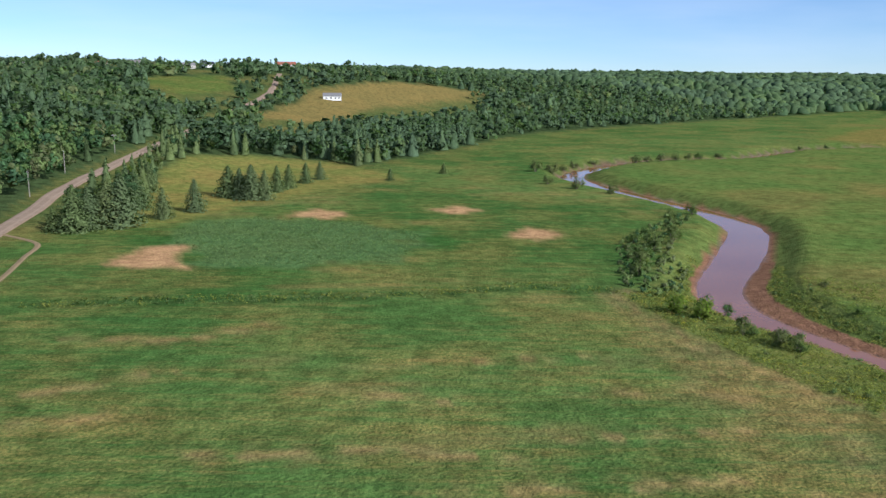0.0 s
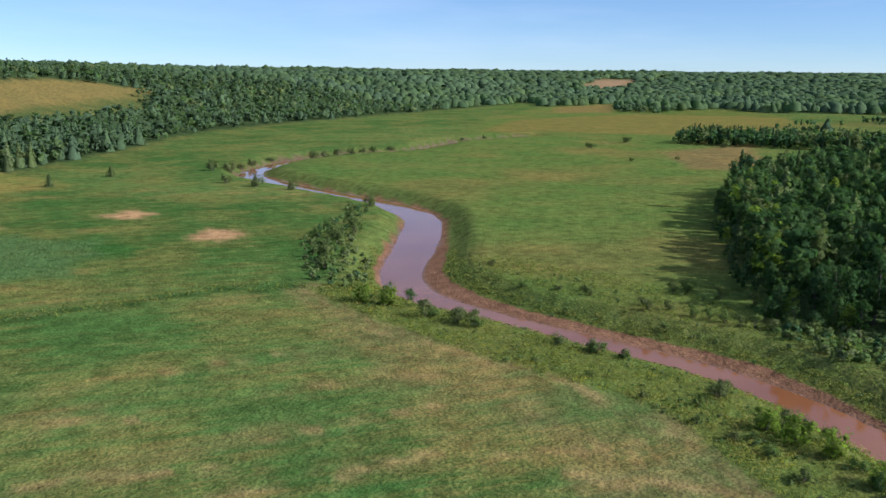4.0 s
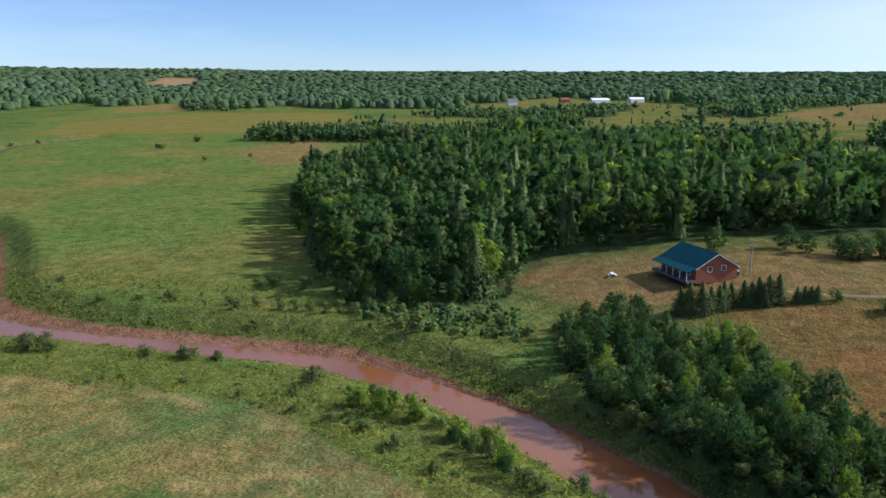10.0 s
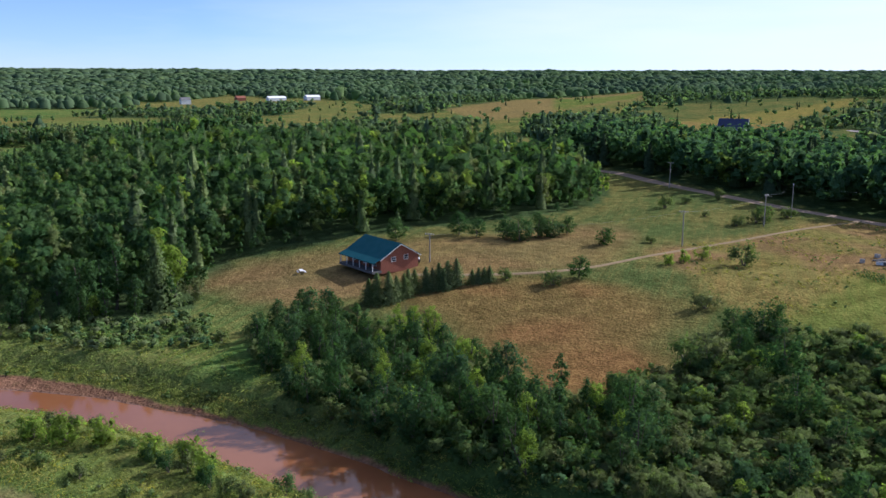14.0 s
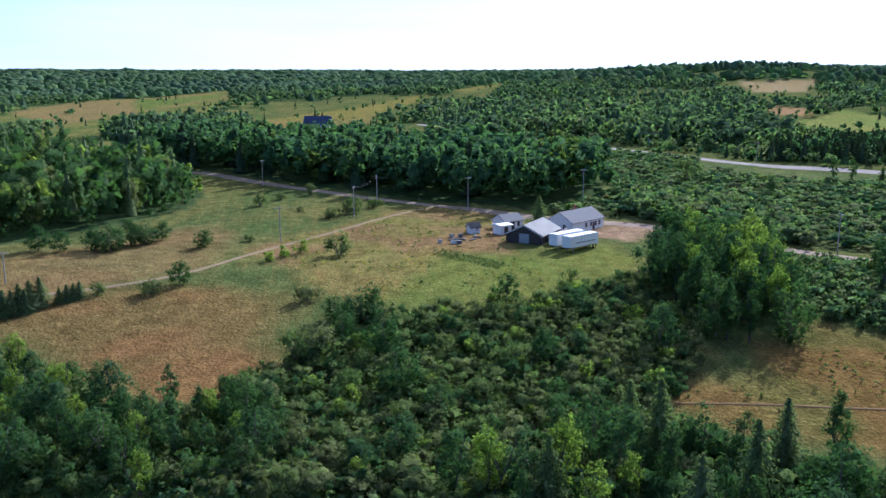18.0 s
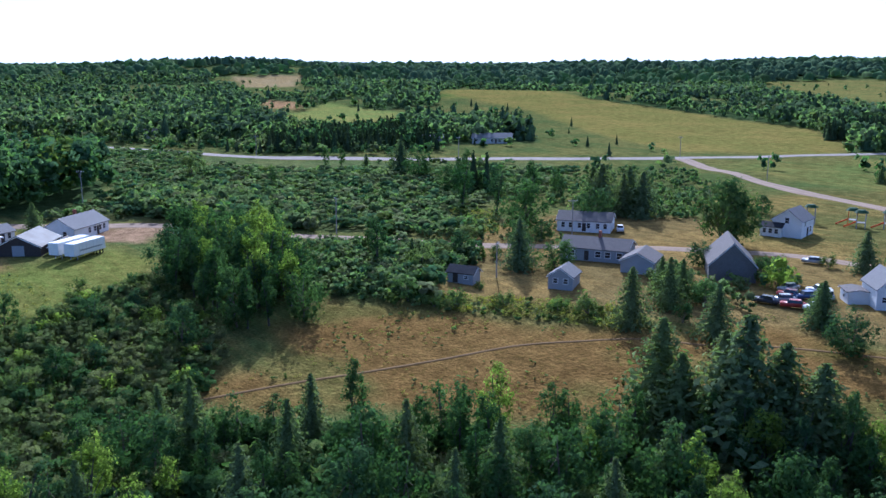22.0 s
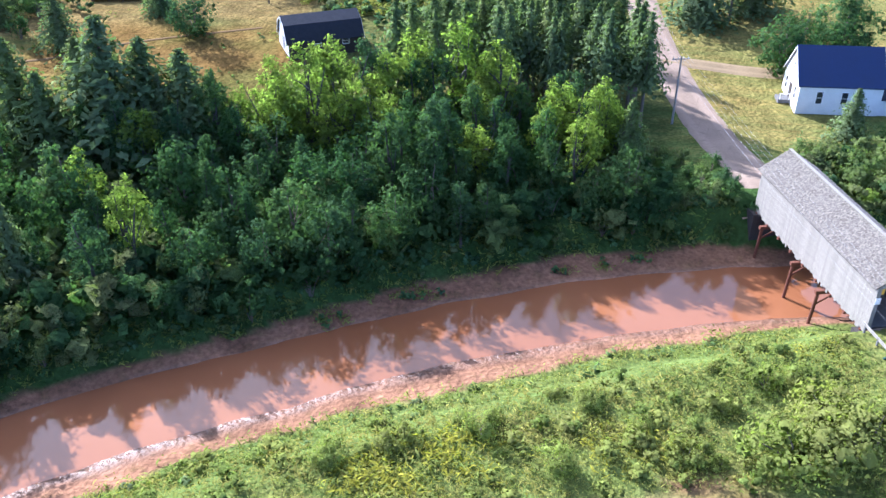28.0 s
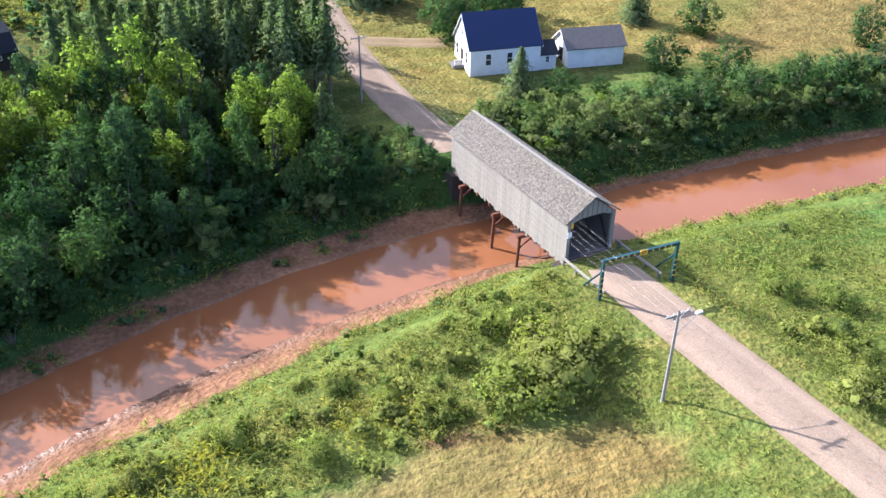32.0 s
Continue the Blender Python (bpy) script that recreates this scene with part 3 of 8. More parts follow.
def cover(x, y):
    """Colour of the ground, how far it dries out in patches, and how wet it is."""
    n1, n2, n3 = waves(x, y, 60, 3), waves(x, y, 14, 4), waves(x, y, 240, 9)
    c = np.empty((len(x), 4))
    c[:] = (0.070, 0.126, 0.031, 0.50)
    c[:, :3] *= (1 + 0.28 * np.stack([n1 * 0.9 + n3 * 0.7, n1 * 0.45 + n3 * 0.35, n1 * 0.6 + n3 * 0.5], 1))
    r, u = along(RIVER_LINE, x, y)
    mown = waves((x * 0.96 + y * 0.28) / 6, y * 0.96 - x * 0.28, 7, 51) + 0.4 * n2
    meadow = step(40, 70, y) * (1 - step(330, 420, y)) * (1 - step(150, 200, np.abs(x)))
    lay_mown = meadow * step(0.55, 1.1, mown + 0.5 * n1) * 0.45
    e, _ = along(EAST_LINE, x, y)
    w, _ = along(WEST_LINE, x, y)
    jx, jy = x + n2 * 1.6, y + waves(x, y, 11, 8) * 1.6

    def lay(mask, colour):
        c[:] = c + (np.array(colour) - c) * np.clip(mask, 0, 1)[:, None]

    lay(lay_mown, (0.19, 0.15, 0.055, 0.8))
    lay(step(-10, 25, e) + step(-5, 30, w), (0.075, 0.098, 0.03, 0.4))
    lay(step(10, 40, e) * step(60, 160, y) * step(300, 380, np.hypot(x, y)) * 0.8, (0.105, 0.122, 0.033, 0.6))
    floor = wooded(x, y) | (inside(W_CENTRAL, x, y) > 0.5) | (inside(W_BEYOND_ROAD, x, y) > 0.5)
    lay(floor * 0.95, (0.048, 0.074, 0.028, 0.0))
    lay((inside(W_THICKET_MID, jx, jy, 3)) * 0.9, (0.088, 0.112, 0.042, 0.2))
    lay(inside(NEAR_THICKET, jx, jy, 2) * 0.9, (0.092, 0.104, 0.038, 0.2))
    lay(inside(EAST_MARSH, jx, jy, 6), (0.092, 0.142, 0.033, 0.30))
    lay(inside(EAST_MARSH, jx, jy, 6) * step(0.0, 0.8, n1), (0.125, 0.135, 0.037, 0.5))
    lay(step(150, 400, y) * step(0.1, 0.8, n3) * step(0, 60, r) * 0.6, (0.088, 0.145, 0.035, 0.3))
    lay(inside(WEST_STRIP, jx, jy, 2.5), (0.105, 0.14, 0.034, 0.4))
    lay(inside(WEST_STRIP, jx, jy, 2.5) * step(0.1, 0.7, n2), (0.122, 0.145, 0.036, 0.3))
    lay((1 - step(-40, 0, y)) * (1 - step(70, 100, np.hypot(x, y))) * step(0, 6, -r) * 0.7, (0.108, 0.135, 0.034, 0.5))
    edge = along(np.array(FIELD_EDGE, float), x, y)[0]
    combed = 0.5 + 0.5 * np.sin(edge * 2.1 + 2.0 * waves(x, y, 9, 52)) * step(-0.6, 0.5, waves(x, y, 5, 53))
    field = 1 - inside(WEST_STRIP, x, y)
    lay(inside(DRY_EDGE, jx + n2 * 5, jy + n1 * 4, 8) * field * (0.25 + 0.55 * combed), (0.176, 0.130, 0.056, 0.9))
    lay((1 - step(2.0, 9.0, np.abs(edge))) * field * (0.2 + 0.6 * combed) * step(-0.5, 0.4, n1 + n2), (0.182, 0.132, 0.060, 0.8))
    for k, line in enumerate(SWATHS):
        d, _ = along(np.array(line, float), jx, y + 0.5 * n2)
        lay((1 - step(0.3, 1.1 + 0.5 * (k % 3), np.abs(d))) * step(-0.55, 0.1, waves(x, y, 5, 54 + k)) * 0.85, (0.25, 0.18, 0.075, 0.6))
        lay((1 - step(1.5, 7, np.abs(d))) * step(-0.2, 0.6, waves(x, y, 3.5, 74 + k)) * 0.35, (0.17, 0.145, 0.055, 0.8))
    lay(inside(STRAW, jx, jy, 1.5), (0.165, 0.130, 0.046, 0.8))
    lay(inside(WEDGE, jx, jy, 5), (0.15, 0.165, 0.04, 0.75))
    lay(inside(CORN, jx + waves(x, y, 12, 41) * 7, jy + waves(x, y, 12, 42) * 7, 3), (0.080, 0.140, 0.045, 0.1))
    for p in BARE:
        lay(inside(p, jx, jy, 2.5) * 1.3, (0.40, 0.235, 0.115, 0.1))
    for i, p in enumerate(FIELDS):
        # fields 10 to 12: straw, tan and green, brightened to stand for backlit haze
        tone = {10: (0.27, 0.205, 0.105), 11: (0.27, 0.165, 0.085), 12: (0.155, 0.185, 0.048)}.get(i, FIELD_TONES[i % len(FIELD_TONES)])
        lay(inside(p, jx + n1 * 6, jy, 5), (*tone, 0.5))
    lay(inside(QUARRY, jx + n1 * 30, jy + n2 * 20, 30), (0.26, 0.17, 0.105, 0.6))
    lay(inside(FARM_FIELD, jx, jy, 4), (0.150, 0.132, 0.040, 0.8))
    lay(inside(FARM_FIELD, jx, jy, 4) * step(0.1, 0.8, n1 - n2 * 0.6), (0.185, 0.115, 0.055, 0.4))
    lay(inside(YARD, jx, jy, 2), (0.26, 0.17, 0.10, 0.0))
    lay(inside(LUSH_FIELD, jx, jy, 3), (0.122, 0.142, 0.032, 0.3))
    lay(inside(LOT, jx + n2 * 3, jy + n1 * 3, 5) * (0.7 + 0.3 * step(-0.6, 0.4, n2 - n1)), (0.18, 0.12, 0.05, 0.3))
    lay(inside(FIELD_BROWN, jx + n1 * 4, jy + n2 * 3, 6) * (0.65 + 0.35 * step(-0.6, 0.4, n2 + n1)), (0.178, 0.099, 0.037, 0.2))
    lay(inside(SOUTH_FIELD, jx + n2 * 2, jy + n2 * 2, 4), (0.155, 0.094, 0.030, 0.2))
    lay(inside(SOUTH_FIELD, jx, jy, 2) * step(0.35, 0.9, n2 + n1 * 0.5) * 0.8, (0.115, 0.108, 0.03, 0.3))
    lay(inside(VILLAGE_LAWN, jx, jy, 3), (0.158, 0.116, 0.044, 0.85))
    lay(inside(SOUTH_LAWN, jx, jy, 4), (0.104, 0.102, 0.032, 0.75))
    lay(inside(CHAPEL_FIELD, jx, jy, 5), (0.165, 0.128, 0.047, 0.6))
    lay(inside(BRIDGE_LAWN, jx, jy, 2), (0.148, 0.140, 0.042, 0.7))
    lay((1 - step(0.4, 1.5, np.hypot((x + 11) / 2.6, (y + 43.9) / 0.9) + 0.3 * n2)) * 0.85, (0.155, 0.078, 0.046, 0.0))
    d, _ = along(np.array(DITCH, float), jx, jy)
    lay(1 - step(0.8, 2.6, np.abs(d)), (0.045, 0.085, 0.022, 0))
    m0, w0, w1, m1 = channel(u, x, y)
    f = np.where(r > 0, (r - w1) / (m1 - w1), (w0 - r) / (w0 - m0))
    out = np.where(r > 0, r - m1, m0 - r)
    wet = 1 - step(0.0, np.where(r > 0, 0.2, 0.6), f)
    lay(1 - step(4, 10, out), (0.098, 0.132, 0.034, 0.2))
    lay((1 - step(4, 15, out)) * (r > 0) * (1 - step(20, 60, y)), (0.045, 0.08, 0.022, 0.0))
    lay(1 - step(-0.25, 0.15, out), (0.205, 0.108, 0.063, 0.0))
    lay((1 - step(-0.25, 0.15, out)) * (1 - step(0.25, 0.6, f + 0.2 * n2)) * (r < 0) * 0.8, (0.140, 0.070, 0.040, 0.0))
    return c, np.clip(wet, 0, 1)


def mesh_of(name, verts, faces, material_, smooth=False, normals=None):
    """A mesh from arrays of corners and of faces that all have the same number of corners."""
    verts, faces = np.asarray(verts, np.float32), np.asarray(faces, np.int32)
    me = bpy.data.meshes.new(name)
    k = faces.shape[1]
    me.vertices.add(len(verts))
    me.vertices.foreach_set("co", verts.ravel())
    me.loops.add(faces.size)
    me.loops.foreach_set("vertex_index", faces.ravel())
    me.polygons.add(len(faces))
    me.polygons.foreach_set("loop_start", np.arange(0, faces.size, k, dtype=np.int32))
    me.polygons.foreach_set("loop_total", np.full(len(faces), k, np.int32))
    me.polygons.foreach_set("use_smooth", np.full(len(faces), smooth))
    me.materials.append(material_)
    if normals is not None:
        me.attributes.new("custom_normal", "FLOAT_VECTOR", "POINT").data.foreach_set("vector", np.asarray(normals, np.float32).ravel())
    me.update(calc_edges=True)
    return me


def float_layer(me, name, values):
    me.attributes.new(name, "FLOAT", "POINT").data.foreach_set("value", np.asarray(values, np.float32))


def colour_layer(me, name, values):
    me.attributes.new(name, "FLOAT_COLOR", "POINT").data.foreach_set("color", np.asarray(values, np.float32).ravel())


def build_ground():
    """One sheet from under the drone to the horizon, finer near by."""
    rings = [0.0, 6.0, 12.0, 18.0]
    while rings[-1] < 4900:
        rings.append(rings[-1] * 1.021)
    rings = np.array(rings)
    turn = np.radians(np.concatenate([np.linspace(-36, 236, 560, endpoint=False), np.linspace(236, 324, 40, endpoint=False)]))
    rr, aa = np.meshgrid(rings, turn, indexing="ij")
    x, y = (rr * np.sin(aa)).ravel(), (rr * np.cos(aa)).ravel()
    z = land(x, y)
    n, k = len(turn), len(rings)
    i, j = np.meshgrid(np.arange(k - 1), np.arange(n), indexing="ij")
    i, j = i.ravel(), j.ravel()
    faces = np.stack([i * n + j, i * n + (j + 1) % n, (i + 1) * n + (j + 1) % n, (i + 1) * n + j], 1)[:, ::-1]
    z = np.where((rim(x, y)[0] < 3.6) & (np.hypot(x, y) < 225), WATER - 1.6, z)
    me = mesh_of("ground", np.stack([x, y, z], 1), faces, GROUND, True)
    c, wet = cover(x, y)
    colour_layer(me, "cover", c)
    float_layer(me, "wet", wet)
    return tagged(new("ground", me), "green and straw-coloured farmland with red mud along a river", "ground", kind="structure")


ground = build_ground()


def build_banks():
    """The channel of the near reaches, finer than the rest: mud slopes and grassy brinks along the river."""
    p = curve_through(RIVER, 30)
    near = np.hypot(p[:, 0], p[:, 1]) < 245
    p = p[np.argmax(near):len(near) - np.argmax(near[::-1])]
    t = unit_rows(np.gradient(p, axis=0))
    offs = np.concatenate([np.linspace(-17, -14, 3), np.linspace(-13.4, -1.4, 22), (0,), np.linspace(1.4, 13.4, 22), np.linspace(14, 17, 3)])
    q = p[:, None] + np.stack([-t[:, 1], t[:, 0]], 1)[:, None] * offs[None, :, None]
    x, y = q[..., 0].ravel(), q[..., 1].ravel()
    k, n = len(p), len(offs)
    edge = np.tile(np.where(np.abs(offs) > 16.9, -0.3, 0.03), k)
    i, j = (a.ravel() for a in np.meshgrid(np.arange(k - 1), np.arange(n - 1), indexing="ij"))
    faces = np.stack([i * n + j, i * n + j + 1, (i + 1) * n + j + 1, (i + 1) * n + j], 1)[:, ::-1]
    me = mesh_of("river_bank", np.stack([x, y, land(x, y) + edge], 1), faces, GROUND, True)
    c, wet = cover(x, y)
    colour_layer(me, "cover", c)
    float_layer(me, "wet", wet)
    return tagged(new("river_bank", me), "red mud banks with grassy brinks along a tidal river", "river bank", kind="structure")


def unit_rows(v):
    return v / np.linalg.norm(v, axis=1)[:, None]


build_banks()


def strip(name, line, half, lift, mat, n=6, flat=None, rows=5):
    """A band along a line, draped on the land."""
    p = curve_through(line, n) if n else np.array(line, float)
    t = np.gradient(p, axis=0)
    t /= np.linalg.norm(t, axis=1)[:, None]
    side = np.stack([-t[:, 1], t[:, 0]], 1)
    half = np.broadcast_to(half, (len(p),))
    offs = np.linspace(-1, 1, rows)
    q = p[:, None, :] + side[:, None, :] * (offs[None, :, None] * half[:, None, None])
    x, y = q[..., 0].ravel(), q[..., 1].ravel()
    if flat is not None:
        z = np.full(len(x), flat)
    else:
        edge = np.tile(np.where(np.abs(offs) > 0.99, -0.25, 0.0), len(p))
        z = np.repeat(land(p[:, 0], p[:, 1]), rows) * 0.5 + land(x, y) * 0.5
        z = np.maximum(z, land(x, y)) + lift + edge
    k = len(p)
    i, j = np.meshgrid(np.arange(k - 1), np.arange(rows - 1), indexing="ij")
    i, j = i.ravel(), j.ravel()
    faces = np.stack([i * rows + j, i * rows + j + 1, (i + 1) * rows + j + 1, (i + 1) * rows + j], 1)[:, ::-1]
    me = mesh_of(name, np.stack([x, y, z], 1), faces, mat, True)
    float_layer(me, "across", np.tile(offs, k))
    return tagged(new(name, me), kind="structure")


def cut(line, start, end):
    p = curve_through(line, 6)
    return p[(np.arange(len(p)) >= start * 6) & (np.arange(len(p)) <= end * 6)]


_half = np.where(np.hypot(RIVER_LINE[:, 0], RIVER_LINE[:, 1]) < 225, 10.5, 9.0)
tagged(strip("water", RIVER_LINE, _half, 0, MUDDY, 0, WATER), "still red-brown muddy river water between mud banks", "water")
tagged(strip("road_bridge_north", cut(ROAD_BRIDGE, 0, 4), 3.7, 0.10, ASPHALT, 0), "worn pinkish asphalt road before a covered bridge", "road")
tagged(strip("road_bridge_south", cut(ROAD_BRIDGE, 5, 13), 3.7, 0.10, ASPHALT, 0), "worn pinkish asphalt road beyond a covered bridge", "road")
tagged(strip("road_back", ROAD_BACK, 3.2, 0.10, ASPHALT), "narrow village road of worn asphalt", "road")
tagged(strip("road_highway", HIGHWAY, 5.0, 0.2, GREY_ROAD), "two-lane country highway of pale asphalt", "road")
tagged(strip("road_cross", ROAD_CROSS, 3.6, 0.14, ASPHALT), "side road of worn asphalt between lawns", "road")
tagged(strip("road_west", ROAD_WEST, 3.0, 0.2, ASPHALT), "gravelled country road climbing a wooded hill", "road")
tagged(strip("lane_west", LANE_WEST, 1.0, 0.12, TRACK), "dirt lane beside a hay field", "lane")
tagged(strip("drive", DRIVE, 1.0, 0.08, TRACK), "dirt drive to a brick cottage", "drive")
tagged(strip("lane_chapel", [(-15.5, -127), (-22, -126), (-30, -125), (-38, -126)], 2.2, 0.08, TRACK), "short dirt lane to a chapel lawn", "lane")
tagged(strip("path", PATH_FIELD, 0.45, 0.06, DIRT), "trodden dirt path across a dry field", "path")

# ---- trees and shrubs ----
def part(name, me, parent, label=""):
    ob = new(name, me)
    ob.parent = parent
    return tagged(ob, label) if label else ob


def turned(v, n):
    """Quads turned so that their faces look the way of their normals."""
    q, m = v.reshape(-1, 4, 3), n.reshape(-1, 4, 3)
    face = np.cross(q[:, 2] - q[:, 0], q[:, 3] - q[:, 1])
    back = (face * m.mean(1)).sum(1) < 0
    q[back], m[back] = q[back][:, ::-1], m[back][:, ::-1]
    return q.reshape(-1, 3), m.reshape(-1, 3)


def unit(v):
    return v / (np.linalg.norm(v, axis=-1, keepdims=True) + 1e-9)


def cards(points, normals, size, rng, narrow=0.75):
    """Leaf sprays: one bent quad at each point, facing about along the normal; shaded as part of the crown."""
    n = len(points)
    nrm = unit(unit(normals) + rng.normal(0, 0.5, (n, 3)))
    a = unit(np.cross(nrm, rng.normal(0, 1, (n, 3))))
    b = np.cross(nrm, a)
    s = (np.broadcast_to(size, (n,)) * rng.uniform(0.65, 1.35, n))[:, None]
    a, b = a * s * 0.5, b * s * 0.5 * narrow
    bend = nrm * s * 0.16
    v = np.stack([points - a - b * 0.5 - bend, points - a * 0.1 - b * 1.1, points + a + b * 0.4 - bend, points + a * 0.2 + b * 1.1], 1)
    shade = np.repeat(unit(unit(normals) * 0.68 + nrm * 0.32), 4, 0)
    return turned(v.reshape(-1, 3), shade)


CUBE = np.array([(-1, -1, -1), (1, -1, -1), (1, 1, -1), (-1, 1, -1), (-1, -1, 1), (1, -1, 1), (1, 1, 1), (-1, 1, 1)], float)
CUBE_FACES = np.array([(3, 2, 1, 0), (4, 5, 6, 7), (0, 1, 5, 4), (1, 2, 6, 5), (2, 3, 7, 6), (3, 0, 4, 7)])


def cores(centre, size, mid, rng, bulk):
    """The dense inside of each clump of a crown: a rough lump that lets no light through."""
    v, n = [], []
    for c, s in zip(centre, size):
        q, _ = np.linalg.qr(rng.normal(0, 1, (3, 3)))
        q *= np.sign(np.linalg.det(q))
        d = (CUBE * rng.uniform(0.65, 1.15, (8, 3))) @ q.T
        v.append(c + d * s * bulk)
        n.append(unit(0.6 * unit(d) + 1.1 * unit(c - mid) + (0, 0, 0.2)))
    return np.concatenate(v), np.concatenate(n), np.concatenate([CUBE_FACES + 8 * k for k in range(len(v))])


def crown_points(rng, height, radius, low, clumps, leaves, top=1.0):
    """Points and outward directions on the clumps of a broad-leaved crown, and the clumps."""
    c = []
    while len(c) < clumps:
        p = rng.uniform(-1, 1, 3)
        if 0.25 < np.linalg.norm(p) < 1:
            c.append(p)
    c = np.array(c)
    mid, half = (height + low) / 2, (height - low) / 2
    shape = np.where(c[:, 2] > 0, 1 - 0.45 * c[:, 2] * top, 1 - 0.25 * -c[:, 2])
    centre = np.stack([c[:, 0] * radius * 0.78 * shape, c[:, 1] * radius * 0.78 * shape, mid + c[:, 2] * half * 0.86], 1)
    size = radius * rng.uniform(0.24, 0.46, clumps) * (12 / max(clumps, 3)) ** 0.2
    k = rng.integers(0, clumps, leaves)
    d = unit(rng.normal(0, 1, (leaves, 3)))
    p = centre[k] + d * (size[k] * rng.uniform(0.45, 1.15, leaves))[:, None]
    out = unit(d + 1.2 * (centre[k] - (0, 0, mid)) / (radius, radius, half) + (0, 0, 0.25))
    return p, out, centre, size, np.array((0, 0, mid))


def crown_of(rng, spread, size, narrow=0.75, bulk=0.38):
    """Sprays and dense insides of a crown: corners, their normals, faces."""
    p, out, centre, clump, mid = spread
    v, n = cards(p, out, size, rng, narrow)
    v2, n2, f2 = cores(centre, clump, mid, rng, bulk)
    return np.concatenate([v, v2]), np.concatenate([n, n2]), np.concatenate([np.arange(len(v)).reshape(-1, 4), f2 + len(v)])


def quads(name, v, n, mat, faces=None):
    return mesh_of(name, v, np.arange(len(v)).reshape(-1, 4) if faces is None else faces, mat, True, n)


def tube(path, radii, sides=6):
    """A tapered limb along a path."""
    path, v, f = np.asarray(path, float), [], []
    for i, (p, r) in enumerate(zip(path, radii)):
        t = path[min(i + 1, len(path) - 1)] - path[max(i - 1, 0)]
        t = t / (np.linalg.norm(t) + 1e-9)
        a = np.cross(t, (0.31, 0.95, 0.1))
        a /= np.linalg.norm(a) + 1e-9
        b = np.cross(t, a)
        for k in range(sides):
            w = 2 * np.pi * k / sides
            v.append(p + r * (a * np.cos(w) + b * np.sin(w)))
    for i in range(len(path) - 1):
        for k in range(sides):
            f.append((i * sides + k, i * sides + (k + 1) % sides, (i + 1) * sides + (k + 1) % sides, (i + 1) * sides + k))
    return np.array(v), np.array(f)


def join(pieces):
    v, f, n = [], [], 0
    for a, b in pieces:
        v.append(a)
        f.append(b + n)
        n += len(a)
    return np.concatenate(v), np.concatenate(f)


def broadleaf_meshes(seed, height, radius, low, clumps, leaves, size, leaf_mat, bark, stems=1, top=1.0, bulk=0.2):
    rng = np.random.default_rng(seed)
    spread = crown_points(rng, height, radius, low, clumps, leaves, top)
    centre = spread[2]
    v, n, f = crown_of(rng, spread, size, 0.8, bulk)
    crown = quads("crown", v, n, leaf_mat, f)
    limbs = []
    for s in range(stems):
        lean = rng.normal(0, 0.06 + 0.08 * (stems > 1), 2) * height
        bend = rng.normal(0, 0.02, 2) * height
        base = rng.normal(0, 0.25 * (stems > 1), 2)
        path = [(*(base + lean * t + bend * math.sin(3 * t)), -0.4 + t * height * 0.86) for t in (0, 0.2, 0.45, 0.7, 1.0)]
        r = height * 0.016
        limbs.append(tube(path, [r * 1.4, r, r * 0.75, r * 0.5, r * 0.15]))
        for k in rng.choice(len(centre), min(7, len(centre)), replace=False):
            a = np.array(path[1 + k % 3])
            limbs.append(tube([a, (a + centre[k]) / 2 + (0, 0, 0.2), centre[k]], [r * 0.45, r * 0.3, r * 0.08], 4))
    return mesh_of("trunk", *join(limbs), bark, True), crown


def spruce_meshes(seed, height, radius, whorls, boughs, mat, bare=0.06, ragged=0.2):
    """A spruce: drooping boughs in whorls, each of several small sprays."""
    rng = np.random.default_rng(seed)
    p, q, w = [], [], []
    for i in range(whorls):
        t = (i + rng.uniform(-0.3, 0.3)) / whorls
        z = height * (bare + (1 - bare) * t ** 0.92)
        reach = radius * (1 - t) ** 0.85 * (1 + rng.normal(0, ragged * 0.5)) + 0.08
        n = max(4, int(boughs * (1 - 0.5 * t)))
        turn = rng.uniform(0, 6.28)
        for k in range(n):
            a = turn + 6.283 * k / n + rng.normal(0, 0.2)
            r = reach * rng.uniform(1 - ragged, 1 + ragged)
            out = np.array([np.cos(a), np.sin(a), 0])
            side = np.array([-np.sin(a), np.cos(a), 0])
            for f in np.linspace(0.22, 1.0, 5):
                d = out + side * rng.normal(0, 0.16)
                p.append(d * r * f + (0, 0, z - r * 0.30 * f ** 1.3 + rng.normal(0, 0.05)))
                q.append(out * 0.9 + (0, 0, 0.55))
                w.append((0.34 + 0.11 * r) * (1.15 - 0.35 * f))
    verts, shade = cards(np.array(p), np.array(q), np.array(w) * 1.25, rng, 0.55)
    flat = unit(verts * (1, 1, 0))
    crown = quads("crown", verts, unit(0.5 * shade + 0.6 * flat + (0, 0, 0.35)), mat)
    trunk = mesh_of("trunk", *tube([(0, 0, -0.4), (0, 0, height * 0.5), (0, 0, height * 0.98)], [height * 0.017, height * 0.011, 0.02]), BARK, True)
    return trunk, crown


